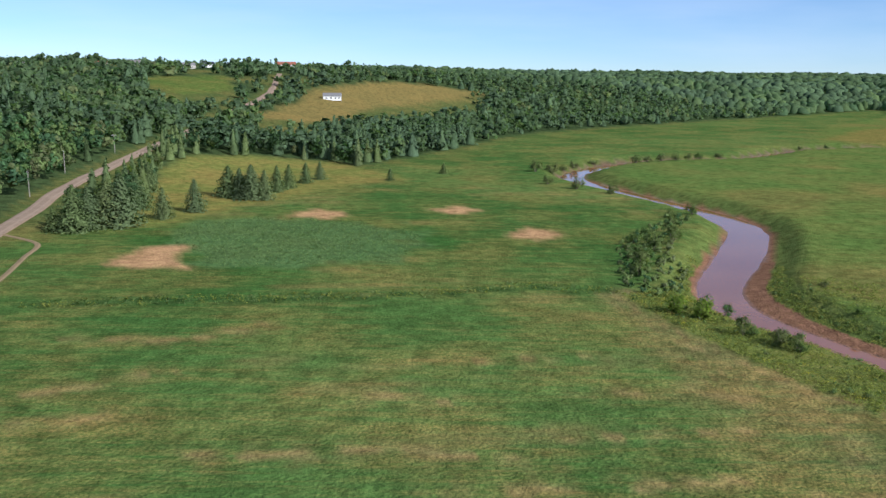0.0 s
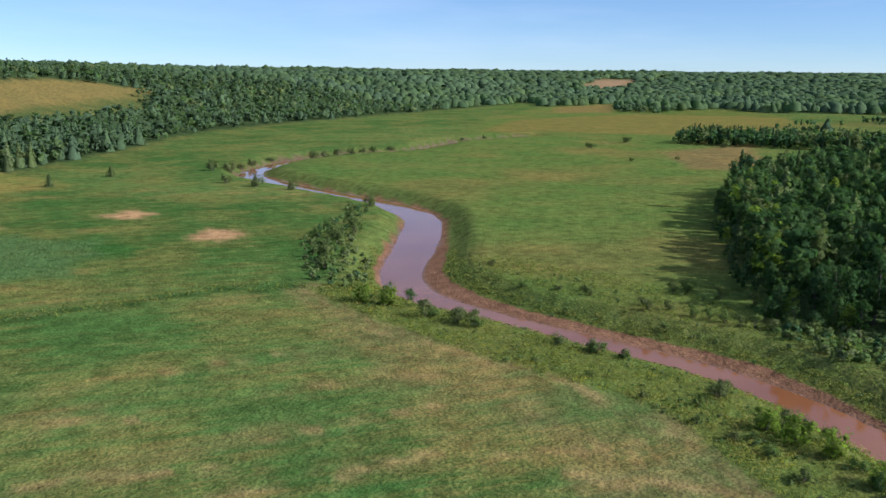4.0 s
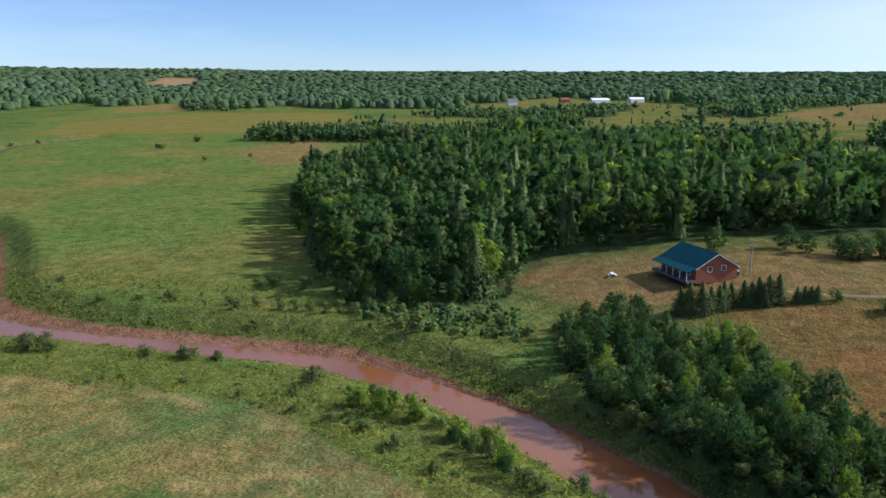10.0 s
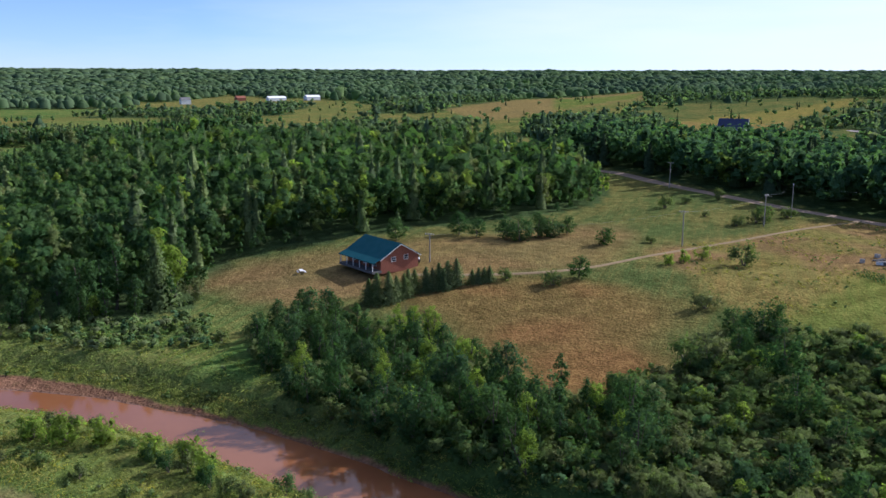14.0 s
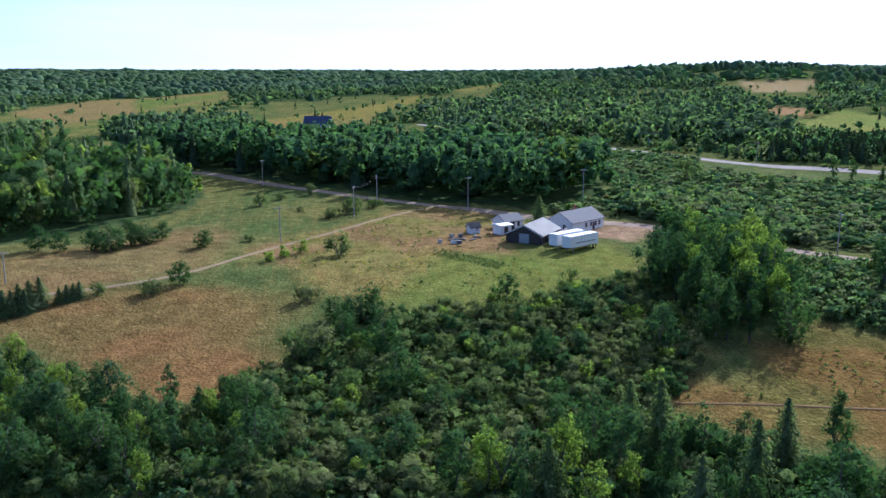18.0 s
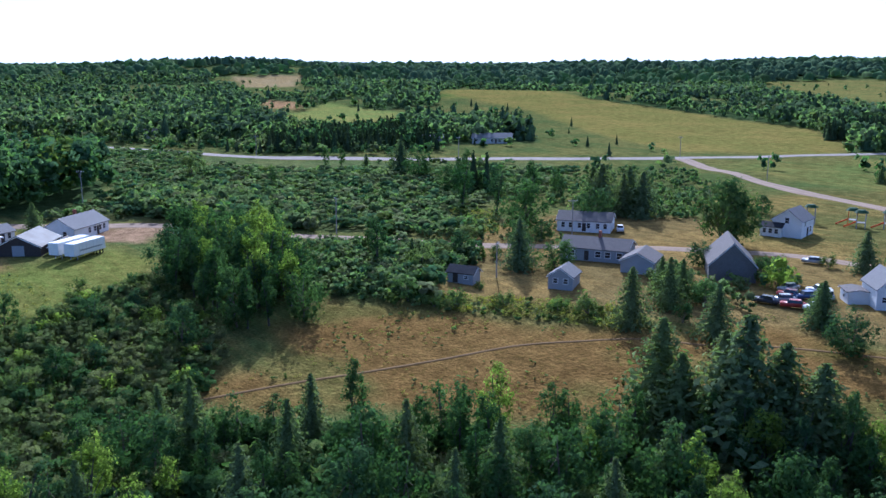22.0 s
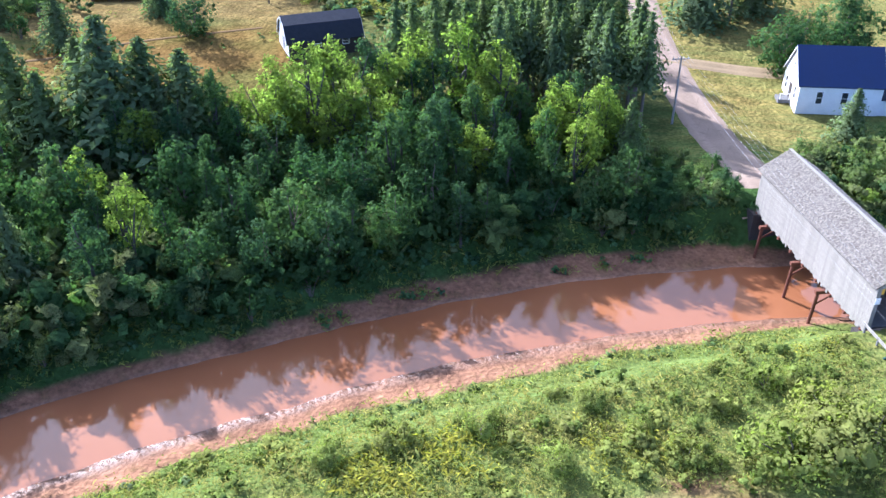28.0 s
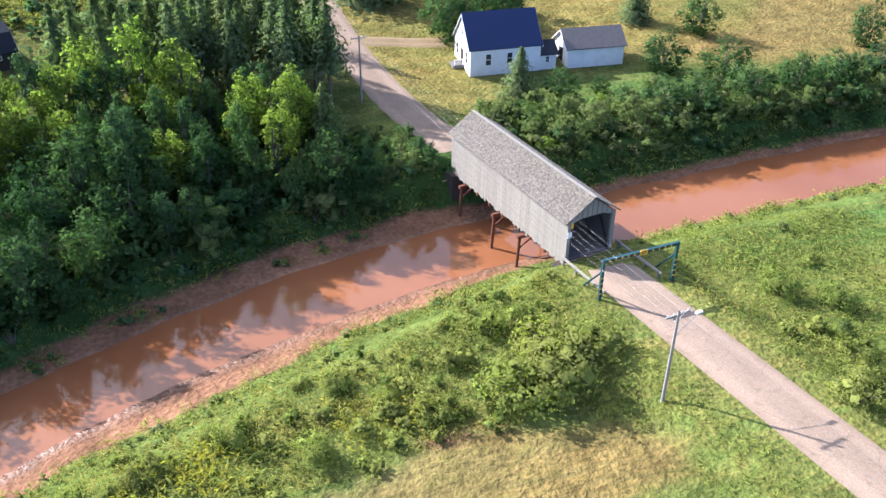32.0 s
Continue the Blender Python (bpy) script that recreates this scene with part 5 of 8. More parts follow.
trees("bushes by the drive", [("bush", 163, 45, 2.3), ("bush", 161, 35, 3.3), ("maple", 166, 31, 5.0), ("maple", 198, 31, 4.9), ("bush", 204, 21, 2.0), ("bush", 154, 6, 3.5), ("willow", 182, 15, 2.8), ("willow", 186, 12, 2.9),
      ("willow", 190, 9, 3.3), ("bush", 186, 0, 4.6), ("bush", 253, 23, 3.7), ("alder", 275, 9, 3.8), ("bush", 233, 3, 2.8), ("bush", 239, -2, 3.5), ("bush", 243, 11, 1.8), ("bush", 249, -10, 3.5), ("alder", 235, 2, 3.5), ("alder", 239, -4, 5.0), ("bush", 267, 18, 2.8), ("bush", 284, 9, 2.5)])
trees("trees at the field edge", [("maple", 144, 1, 4.8), ("maple", 140, -3, 7.1), ("alder", 126, 7, 5.7), ("alder", 127, 4, 6.6), ("alder", 117, 15, 2.9), ("alder", 153, -43, 3.5)])
trees("farmyard trees", [("spruce", 222, -53, 7.8), ("aspen", 174, -93, 4.8), ("aspen", 138, -96, 11.2), ("spruce", 137, -104, 5.3), ("alder", 136, -110, 4.8), ("alder", 142, -124, 4.9), ("alder", 286, -121, 9.1)])
trees("conifers at the south field", [("spruce", 61, -85, 14.6), ("spruce", 60, -82, 7.4), ("spruce", 49, -84, 18.5), ("spruce", 46, -87, 15.2), ("spruce", 53, -86, 15), ("spruce", 42, -88, 13.8), ("spruce", 56, -82, 12.5), ("aspen", 38, -86, 13), ("aspen", 41, -82, 12), ("aspen", 35, -84, 11), ("aspen", 46, -80, 12), ("pine", 44, -86, 11.5), ("spruce", 83.7, -107.7, 10.1), ("spruce", 90, -124, 7.2),
      ("spruce", 87, -126, 7.1), ("spruce", 84.9, -119.3, 9.1), ("spruce", 71.7, -113.5, 8.9), ("spruce", 63, -129, 7.8)])
trees("light green trees on the bank", [("birch", 28.5, -90, 15), ("birch", 36, -89, 10), ("birch", 31.5, -89, 11.5), ("birch", 23, -90, 12.5), ("birch", 19, -89, 11), ("birch", 25.5, -88, 10), ("birch", 33, -92, 12.4), ("birch", 26, -95, 14.5), ("aspen", 22, -97, 15), ("birch", 17, -98, 15), ("birch", 11, -99, 16), ("birch", 28, -94, 13.5), ("birch", 20, -95, 13.5), ("aspen", 14, -96, 14), ("birch", 7, -97, 14)])
trees("village trees", [("maple", 55, -122, 7.8), ("maple", 54, -153, 15.7), ("maple", 57, -155, 14), ("spruce", 74, -167, 8.6), ("old_willow", 106, -169, 16), ("maple", 129, -127, 9.0), ("spruce", 120, -118, 10.8), ("maple", 113.7, -122, 7.6), ("maple", 130, -121, 3.5), ("spruce", 11, -158, 8.5), ("pine", 14, -144, 8.4),
      ("maple", 0, -145, 7.6), ("maple", 84, -147, 5.1), ("bush", 81, -167, 2.7), ("maple", 63, -209, 9.2), ("maple", 51, -201, 9.5), ("maple", 40, -195, 5.1), ("spruce", 7, -195, 9.5), ("spruce", 4, -202, 8.5), ("dead", 48, -137, 6.4), ("maple", 98, -148, 6)])
trees("garden trees along the side road", [("maple", 17, -263, 8.5), ("maple", 6, -258, 7.8), ("maple", 25, -262, 7.5), ("maroon", 90, -290, 8.7), ("maroon", 99, -287, 6.3), ("maroon", 68, -268, 4.8), ("maroon", 55, -275, 4.8), ("maroon", 47, -253, 2.4), ("spruce", 90, -269, 6.5),
      ("spruce", 103, -283, 2.7), ("spruce", 103, -275, 3.0), ("spruce", 103, -267, 3.5), ("spruce", -2, -280, 16), ("spruce", 2, -286, 14), ("spruce", 8, -290, 15)])
trees("trees between the two roads", [("maple", 209, -176, 10.9), ("spruce", 150, -178, 14.3), ("spruce", 146, -182, 12), ("spruce", 155, -180, 13), ("spruce", 141, -184, 12.5), ("spruce", 148, -187, 13), ("aspen", 182, -194, 11.0), ("aspen", 176, -190, 9), ("aspen", 168, -200, 10), ("maple", 141, -164, 12)])
trees("bushes at the village edge", [("bush", 104, -99, 2.7), ("bush", 109, -92, 3.4), ("bush", 112, -90, 3.0), ("bush", 96, -104, 3.0), ("bush", 92, -107, 3.6), ("bush", 114, -102, 1.5), ("bush", 41, -160, 3.9), ("bush", 31, -166, 2.6), ("bush", 23, -167, 2.6), ("alder", 116, -92, 3), ("alder", 121, -95, 3.2), ("alder", 126, -99, 3.4), ("alder", 130, -106, 3)])
trees("spruces by the west road", [("spruce", -114, 247, 7.5), ("spruce", -108, 247, 14.2), ("spruce", -106, 253, 12.7), ("spruce", -102, 257, 14.3), ("spruce", -98, 258, 16.4), ("spruce", -106, 292, 13.5), ("spruce", -114, 330, 11.9), ("spruce", -84, 287, 11.6), ("spruce", -90, 272, 10.5), ("birch", -118, 321, 11.6),
      ("spruce", -104, 264, 13), ("spruce", -110, 262, 12), ("spruce", -108, 300, 12), ("spruce", -113, 312, 11), ("birch", -122, 345, 10), ("birch", -124, 360, 10)])
trees("spruces on the rough meadow", [("spruce", -82, 325, 12.4), ("spruce", -77, 322, 11.9), ("spruce", -72, 319, 13.5), ("spruce", -67, 319, 11.5), ("spruce", -74, 327, 12), ("spruce", -79, 330, 11), ("spruce", -67, 343, 10.8), ("spruce", -64, 353, 10.3), ("spruce", -60, 372, 9.3), ("spruce", -56, 387, 8.5), ("spruce", -24, 385, 5.8), ("spruce", 0, 416, 5.6)])
trees("bushes on the marsh", [("bush", 298, 497, 5.1), ("bush", 349, 534, 5.6), ("bush", 272, 410, 2.5), ("bush", 269, 606, 3.0), ("bush", 257, 622, 2.8), ("bush", 385, 471, 5.7), ("bush", 303, 410, 2.3), ("bush", 316, 369, 3.4), ("spruce", 185, 105, 4.6)])
trees("shrubs along the north reach", [("willow", 50, 159, 4.6), ("willow", 46, 163, 4.2), ("alder", 54, 148, 3.6), ("alder", 58, 142, 3.4), ("alder", 60, 139, 3.3), ("bush", 70, 124, 1.7), ("bush", 73, 118, 2.6), ("bush", 76, 114, 1.3), ("alder", 64, 236, 6.0), ("alder", 57, 227, 5.6), ("alder", 49, 208, 5.6), ("bush", 86, 293, 3.5), ("bush", 54, 238, 3.1),
      ("alder", 52, 216, 4), ("alder", 46, 196, 4), ("bush", 68, 345, 3.6), ("bush", 56, 360, 4.9), ("bush", 46, 377, 3.8), ("alder", 60, 250, 3), ("bush", 72, 268, 3), ("bush", 76, 285, 3)])
trees("shrubs along the far bend", [("bush", 46, 430, 5.7), ("bush", 56, 439, 5.5), ("bush", 72, 475, 4.0), ("bush", 87, 497, 3.6), ("bush", 108, 483, 5.2), ("bush", 116, 489, 3.8), ("bush", 135, 499, 4.2), ("bush", 151, 508, 4.3), ("bush", 175, 546, 4.0), ("bush", 125, 494, 4), ("bush", 143, 503, 4), ("bush", 64, 460, 4)])
trees("willow shrubs on the near bank", [("willow", 78, 78, 4.6), ("willow", 77, 82, 3.8), ("willow", 79, 73, 4.0), ("willow", 78, 65, 3.5), ("willow", 79, 60, 3.8), ("willow", 76, 56, 3.6), ("bush", 79, 94, 2.3), ("alder", 95, 129, 1.8), ("alder", 92, 152, 2.6)])
trees("shrubs along the field edge", [("alder", 80.3, 82.5, 2.4), ("alder", 81, 79.5, 2.6), ("alder", 81.8, 76.5, 2.3), ("hazel", 77, 64.5, 2.6), ("hazel", 75.5, 60.5, 2.8), ("alder", 76, 58.4, 2.6), ("hazel", 73.5, 53.5, 3.0), ("alder", 73.2, 51, 2.8), ("alder", 73, 48.7, 2.6), ("alder", 78.5, 60, 2.2),
      ("bush", 79.5, 69, 1.8), ("bush", 81, 95.5, 1.5), ("bush", 68.5, 97.5, 1.2), ("bush", 69.8, 87, 1.4), ("bush", 71, 81, 1.5), ("bush", 72, 76, 1.8), ("bush", 70.6, 69, 1.8), ("bush", 69, 61, 1.7), ("alder", 69.8, 125, 2.1), ("alder", 73.5, 119.3, 2.2), ("bush", 76.2, 114, 1.6), ("bush", 83, 97.3, 1.6),
      ("bush", 61.5, 117, 1.2), ("bush", 66.5, 108, 1.2), ("bush", 74, 92, 1.5), ("hazel", 51.5, 164, 3.6), ("hazel", 55, 161.5, 3.2), ("bush", 55.5, 148, 2.0), ("bush", 59, 143.2, 2.2), ("bush", 60.5, 138.3, 2.0), ("alder", 80, 62, 2.6), ("hazel", 76.5, 46, 2.8), ("alder", 74, 42, 2.6)])
trees("alders on the marsh bank", [("alder", 98, 141, 2.4), ("alder", 101, 136.5, 2.5), ("alder", 102.5, 130.5, 2.6), ("alder", 105.5, 125.3, 2.8), ("alder", 108.5, 120.8, 2.8), ("alder", 113, 116.5, 3.0), ("alder", 115, 113.5, 3.0), ("bush", 121, 89.5, 2.2), ("bush", 120.5, 84, 2.0), ("alder", 114, 148, 3.2), ("alder", 111, 149, 2.8),
      ("bush", 88, 158.5, 1.6), ("bush", 93, 155.5, 1.6), ("alder", 97, 137.5, 2.2), ("alder", 104, 128, 2.6), ("alder", 106.5, 122.3, 2.5), ("alder", 110, 118, 2.8), ("bush", 109, 112.8, 2.2), ("bush", 83, 164.5, 1.5), ("bush", 85, 186, 1.6), ("alder", 116, 140, 3.4), ("alder", 118, 132, 3.6), ("alder", 119, 124, 3.4)])
trees("shrub mounds by the mown field", [("mound", -20.6, -53.5, 1.5), ("mound", -10, -46.4, 1.2), ("mound", -7.7, -47.8, 1.3), ("mound", -4.5, -51.2, 1.1), ("mound", -1.5, -52.1, 1.0), ("mound", 8.6, -45.5, 1.2), ("mound", 14, -42.4, 1.4), ("mound", 3, -48.6, 1.0), ("mound", 5.5, -48.2, 0.9), ("mound", -20.2, -55.7, 1.1), ("mound", -13.2, -45.7, 1.0), ("mound", -14.2, -57, 0.8),
      ("mound", 2.2, -45.2, 0.8), ("mound", 11, -47.3, 1.0), ("mound", -46, -57.8, 1.0), ("mound", -49.6, -53.3, 1.0), ("mound", -47, -48, 1.1), ("mound", -45.3, -42.5, 1.4), ("mound", -51, -58.6, 1.0)])
trees("shrubs on the bank by the bridge", [("mound", -22, -51, 3.3), ("mound", -18.5, -46.5, 3.6), ("mound", -24, -49, 3.4), ("mound", -21, -47.5, 3.6), ("mound", -8, -49, 1.0), ("mound", -11, -46, 1.8), ("mound", -4, -51, 1.4), ("mound", -2, -44, 1.7), ("mound", -45, -55, 2.2), ("mound", -49, -52, 2.0),
      ("mound", -46, -45, 1.7), ("mound", -42, -39, 2.4), ("mound", -18, -55, 1.7), ("mound", -21, -56, 1.5), ("mound", 4, -47, 1.6), ("mound", 10, -45, 1.7), ("mound", 14, -43, 1.5), ("mound", -14, -52, 1.5)])
trees("trees beyond the bridge", [("spruce", -37, -106, 6.9), ("maple", -42, -103, 5.0), ("maple", -48, -104, 3.0), ("alder", -29, -97.5, 3.8), ("alder", -32, -97, 3.8), ("alder", -35, -93, 4.6), ("alder", -38, -89, 4.8), ("alder", -42, -91, 4.1), ("alder", -47, -92, 5.0), ("maple", -60, -109, 7.0), ("maple", -67, -104, 7.0), ("maple", -53, -95, 6.0),
      ("maple", -58, -95, 6.0), ("maple", -66, -96, 6.6), ("maple", -74, -97, 6.6), ("maple", -81, -98, 6.8), ("maple", -31.5, -124.5, 9.5), ("maple", -42, -132, 11), ("alder", -44, -95, 4), ("alder", -50, -92, 4), ("alder", -39, -95, 4), ("maple", -90, -100, 7), ("maple", -98, -102, 7.5), ("alder", -62, -92, 3.6), ("alder", -71, -92, 3.5)])

trees("garden trees and hedges of the village", [
      ("alder", 130, -101, 5.7), ("maple", 135, -116, 6.5), ("hazel", 117, -88, 5.0), ("hazel", 79, -115, 3.5), ("hazel", 81, -124, 5.1), ("willow", 80, -146, 6.4), ("spruce", 65, -132, 6.4), ("maple", 107, -171, 16.4), ("spruce", 11, -162, 7.6),
      ("hazel", 46, -156, 3.7), ("hazel", 40, -154, 3.5), ("hazel", 30, -160, 3.4), ("maple", 24, -257, 7.7), ("maple", 19, -257, 8.6), ("maple", 6, -254, 8.1), ("aspen", 181, -155, 17.9), ("aspen", 172, -160, 14.9), ("aspen", 165, -166, 15.1),
      ("maple", 145, -144, 12.8), ("maple", 112, -323, 8.5), ("hazel", 116, -305, 5.1), ("maple", 124, -214, 5.6), ("maple", 137, -142, 5.0), ("spruce", 257, -190, 12.6), ("maple", 241, -186, 11.3), ("hazel", 88, -156, 2.4), ("maple", 73, -324, 10.1),
      ("spruce", 129, -306, 6.3), ("spruce", 124, -309, 6.8), ("spruce", 132, -303, 6.4), ("aspen", 284, -174, 9.3), ("aspen", 282, -180, 9.9), ("spruce", 271, -184, 6.7), ("aspen", 264, -191, 5.6), ("spruce", 254, -198, 6.3), ("aspen", 252, -134, 8.5),
      ("aspen", 230, -199, 12.3), ("maple", 484, -183, 13.8), ("aspen", 147, -101, 9.6)])


def grow(group, poly, spacing, seed, kinds, low, high, keep=None):
    """Single trees and shrubs scattered in an outline."""
    x, y = scattered(poly, spacing, seed, keep)
    pick = random.Random(seed)
    for px, py in zip(x, y):
        kind = pick.choice(kinds)
        k = 0.5 if kind in ("alder", "bush", "mound", "willow", "hazel") else 1.0
        tree(kind, float(px), float(py), pick.uniform(low, high) * k, group)


def river_gap(low, high):
    return lambda x, y: (along(RIVER_LINE, x, y)[0] > 0) & (rim(x, y)[0] > low) & (along(RIVER_LINE, x, y)[0] < high)


BANK_WOOD = [(124, 80), (134, 78), (138, 70), (134, 58), (124, 38), (114, 30), (114, 17), (100, 6), (86, 2), (86, 20), (94, 44), (102, 60), (111, 71)]
FARM_COPSE = [(164, -64), (180, -76), (160, -84), (136, -78), (121, -70), (117, -60), (132, -55), (150, -56)]
SOUTH_BANK = [(96, -34), (90, -48), (76, -63), (64, -74), (50, -84), (38, -93), (28, -104), (5, -101), (-6, -98), (-11, -94), (-13, -86), (-14, -78), (-8, -73), (8, -66), (22, -59), (37, -51), (52, -37), (66, -23), (84, -10)]
PINES = [(22, -104), (18, -120), (-2, -124), (-11, -118), (-12, -103), (5, -102)]
grow("trees on the bank below the cottage", BANK_WOOD, 4.2, 101, ["aspen", "maple", "birch", "alder", "alder", "maple", "aspen"], 5.0, 8.5, river_gap(2.3, 90))
grow("copse behind the south field", FARM_COPSE, 4.6, 102, ["maple", "aspen", "aspen", "maple", "birch"], 8.5, 14)
grow("trees on the south bank", SOUTH_BANK, 5.8, 103, ["aspen", "maple", "aspen", "maple", "aspen", "spruce", "birch"], 7.0, 11.5, lambda x, y: river_gap(4.8, 80)(x, y) & ((x > 33) | (x < -8)))
grow("young trees on the south bank", SOUTH_BANK, 3.6, 260, ["hazel", "hazel", "maple", "aspen"], 6.0, 9.0, lambda x, y: river_gap(2.0, 80)(x, y) & (x < 34) & (y > -86))
grow("tall trees above the south bank", [(18, -80), (20, -94), (5, -99), (-5, -99), (-8, -92), (-4, -84), (8, -78)], 3.8, 160, ["aspen", "aspen", "birch", "aspen"], 8.5, 13.0, river_gap(3.8, 80))
grow("shrubs on the south bank", SOUTH_BANK, 3.9, 104, ["alder", "hazel", "hazel"], 4.0, 8.5, river_gap(0.8, 60))
LOW_BANK = [(-10, -74), (-14, -76), (-22, -78), (-22, -84), (-18, -94), (-12, -98), (-8, -96)]
grow("low shrubs beside the bridge", LOW_BANK, 2.4, 174, ["alder", "hazel", "hazel"], 3.0, 6.0, river_gap(0.6, 60))
grow("tall conifers by the road", PINES, 3.5, 105, ["pine"], 12.5, 15.5)
grow("thicket shrubs below the farm", NEAR_THICKET, 6.6, 106, ["alder", "hazel", "willow", "alder", "maple"], 5.0, 9.0, river_gap(2.3, 200))
x, y = scattered(NEAR_THICKET, 2.3, 107, river_gap(1.3, 200))
wood("thicket", "tangled grey-green alder and willow thicket on a slope", x, y, heights(len(x), 1.6, 3.8, 108), NEAR_THICKET_MIX, 70, 109, 1.25, "thicket")
x, y = scattered([(150, -56), (162, -62), (185, -78), (168, -96), (136, -122), (118, -98), (128, -78)], 2.3, 110)
wood("scrub", "low green scrub and weeds beside the village road", x, y, heights(len(x), 1.0, 3.0, 111), THICKET, 50, 112, 1.2, "scrub")
x, y = scattered([(38, -132), (44, -140), (30, -172), (-6, -174), (-12, -130), (14, -124)], 3.2, 113)
wood("scrub", "weedy green scrub between road and wood", x, y, heights(len(x), 0.8, 2.6, 114), THICKET, 40, 115, 1.2, "scrub")
EAST_EDGE = [(118, 122), (108, 118), (108, 98), (116, 84), (124, 84), (134, 98), (122, 106)]
x, y = scattered(EAST_EDGE, 2.6, 116)
wood("marsh_scrub", "low willow scrub at the foot of the wood", x, y, heights(len(x), 0.9, 2.6, 117), THICKET, 60, 118, 1.2, "scrub")
x, y = scattered([(60, 205), (52, 182), (44, 175), (40, 190), (44, 215), (52, 245), (66, 268), (78, 290), (84, 285), (70, 255), (62, 232)], 3.4, 119)
wood("bank_scrub", "dull green scrub along the river bank", x, y, heights(len(x), 0.9, 2.4, 120), THICKET, 40, 121, 1.2, "scrub")
WEEDS = [(REED, "blade", 0.45), (LUSH, "blade", 0.42), (SHRUB, "low", 0.08), (GOLD, "blade", 0.04)]
x, y = scattered(WEST_STRIP, 1.1, 122, lambda x, y: (rim(x, y)[0] > 0.5) & (np.abs(along(np.array(ROAD_BRIDGE, float), x, y)[0]) > 5.5) & ~((y < -20) & (np.hypot(x, y) < 84)))
wood("tall_weeds", "tall green grass and goldenrod on the river bank", x, y, heights(len(x), 0.35, 0.8, 123) * (1 + 0.35 * waves(x, y, 9, 30)), WEEDS, 18, 124, 1.35, "weeds")
x, y = scattered([(104, 104), (96, 118), (80, 156), (70, 180), (78, 200), (96, 190), (112, 150), (116, 122), (120, 84), (104, 62), (98, 70), (104, 90)], 1.8, 125, river_gap(0.8, 60))
wood("bank_grass", "lush tall grass along the marsh bank", x, y, heights(len(x), 0.5, 1.1, 126), [(LUSH, "blade", 0.85), (REED, "blade", 0.1), (SHRUB, "low", 0.05)], 14, 127, 1.3, "grass")
x, y = scattered(CORN, 1.7, 128)
ok = inside(CORN, x + waves(x, y, 12, 41) * 7, y + waves(x, y, 12, 42) * 7) > 0.5
x, y = x[ok], y[ok]
wood("corn", "dull green stand of corn in a hay field", x, y, heights(len(x), 0.6, 1.2, 129), [(CORN_LEAF, "blade", 1.0)], 12, 130, 0.8, "corn")
x, y = scattered([(-84, 161), (-60, 165), (-20, 170), (20, 180), (38, 177), (38, 184), (18, 188), (0, 181), (-20, 177), (-60, 172), (-84, 167)], 1.6, 131)
wood("ditch_weeds", "band of reeds along a field ditch", x, y, heights(len(x), 0.4, 1.1, 132), [(SHRUB, "tuft", 0.5), (REED, "tuft", 0.5)], 8, 133, 1.0, "reeds")


x, y = scattered([(100, -142), (96, -156), (84, -158), (76, -150), (78, -132), (70, -126), (84, -124), (98, -128)], 3.0, 141, lambda x, y: (np.hypot(x - 91, y + 147) > 8) & (np.hypot(x - 103, y + 135) > 6) & (np.hypot(x - 72, y + 139) > 9))
wood("yard_scrub", "overgrown green shrubs round an old barn", x, y, heights(len(x), 1.2, 3.6, 142), THICKET, 60, 143, 1.1, "scrub")
x, y = scattered([(150, -126), (160, -140), (150, -160), (140, -150), (128, -146), (140, -134)], 3.0, 144)
wood("hedge_scrub", "weedy green patch beside a lawn", x, y, heights(len(x), 0.7, 2.0, 145), THICKET, 40, 146, 1.1, "scrub")

x, y = scattered([(200, -212), (186, -172), (165, -182), (150, -202), (132, -215), (150, -235), (190, -276), (222, -262)], 4.2, 151, off_roads)
wood("roadside_scrub", "patchy green shrubs between two roads", x, y, heights(len(x), 0.9, 3.6, 152), THICKET, 34, 153, 1.2, "scrub")
trees("conifers behind the chapel", [("spruce", -22, -141, 13), ("pine", -27, -143, 14), ("spruce", -31, -147, 13), ("pine", -18, -146, 14), ("pine", -24, -149, 13), ("maple", -40, -128, 9.5), ("maple", -35, -131, 8), ("spruce", -64, -128, 8), ("maple", -72, -121, 7), ("maple", -96, -112, 8), ("pine", 2, -128, 15), ("pine", -4, -130, 14)])
x, y = scattered([(-28, -83), (-40, -84), (-60, -86), (-86, -89), (-110, -90), (-110, -104), (-80, -103), (-60, -101), (-45, -99), (-34, -99), (-27, -95)], 2.3, 254, river_gap(0.5, 26))
wood("bank_shrubs", "dense shrubs hanging down to a mud bank", x, y, heights(len(x), 1.3, 3.2, 255), NEAR_THICKET_MIX, 60, 256, 1.15, "shrubs")
x, y = scattered([(-26, -88), (-34, -88), (-44, -90), (-60, -90), (-80, -92), (-110, -93), (-110, -104), (-80, -103), (-60, -101), (-45, -99), (-34, -99), (-27, -95)], 2.5, 154)
wood("bank_shrubs", "dense shrubs on the far bank beside a chapel lawn", x, y, heights(len(x), 1.5, 3.8, 155), NEAR_THICKET_MIX, 60, 156, 1.1, "shrubs")
x, y = scattered([(-10, -75), (4, -69), (20, -61), (36, -52), (52, -38), (68, -22), (80, -2), (88, 20), (96, 44), (98, 60), (104, 58), (100, 30), (92, 0), (80, -26), (60, -44), (40, -60), (20, -70), (0, -80), (-18, -87), (-22, -80)], 1.9, 157, river_gap(0.4, 16))
wood("bank_weeds", "dark green weeds and ferns along the shaded bank", x, y, heights(len(x), 0.6, 1.6, 158), [(LEAF, "low", 0.6), (SHRUB, "low", 0.4)], 24, 159, 1.3, "weeds")


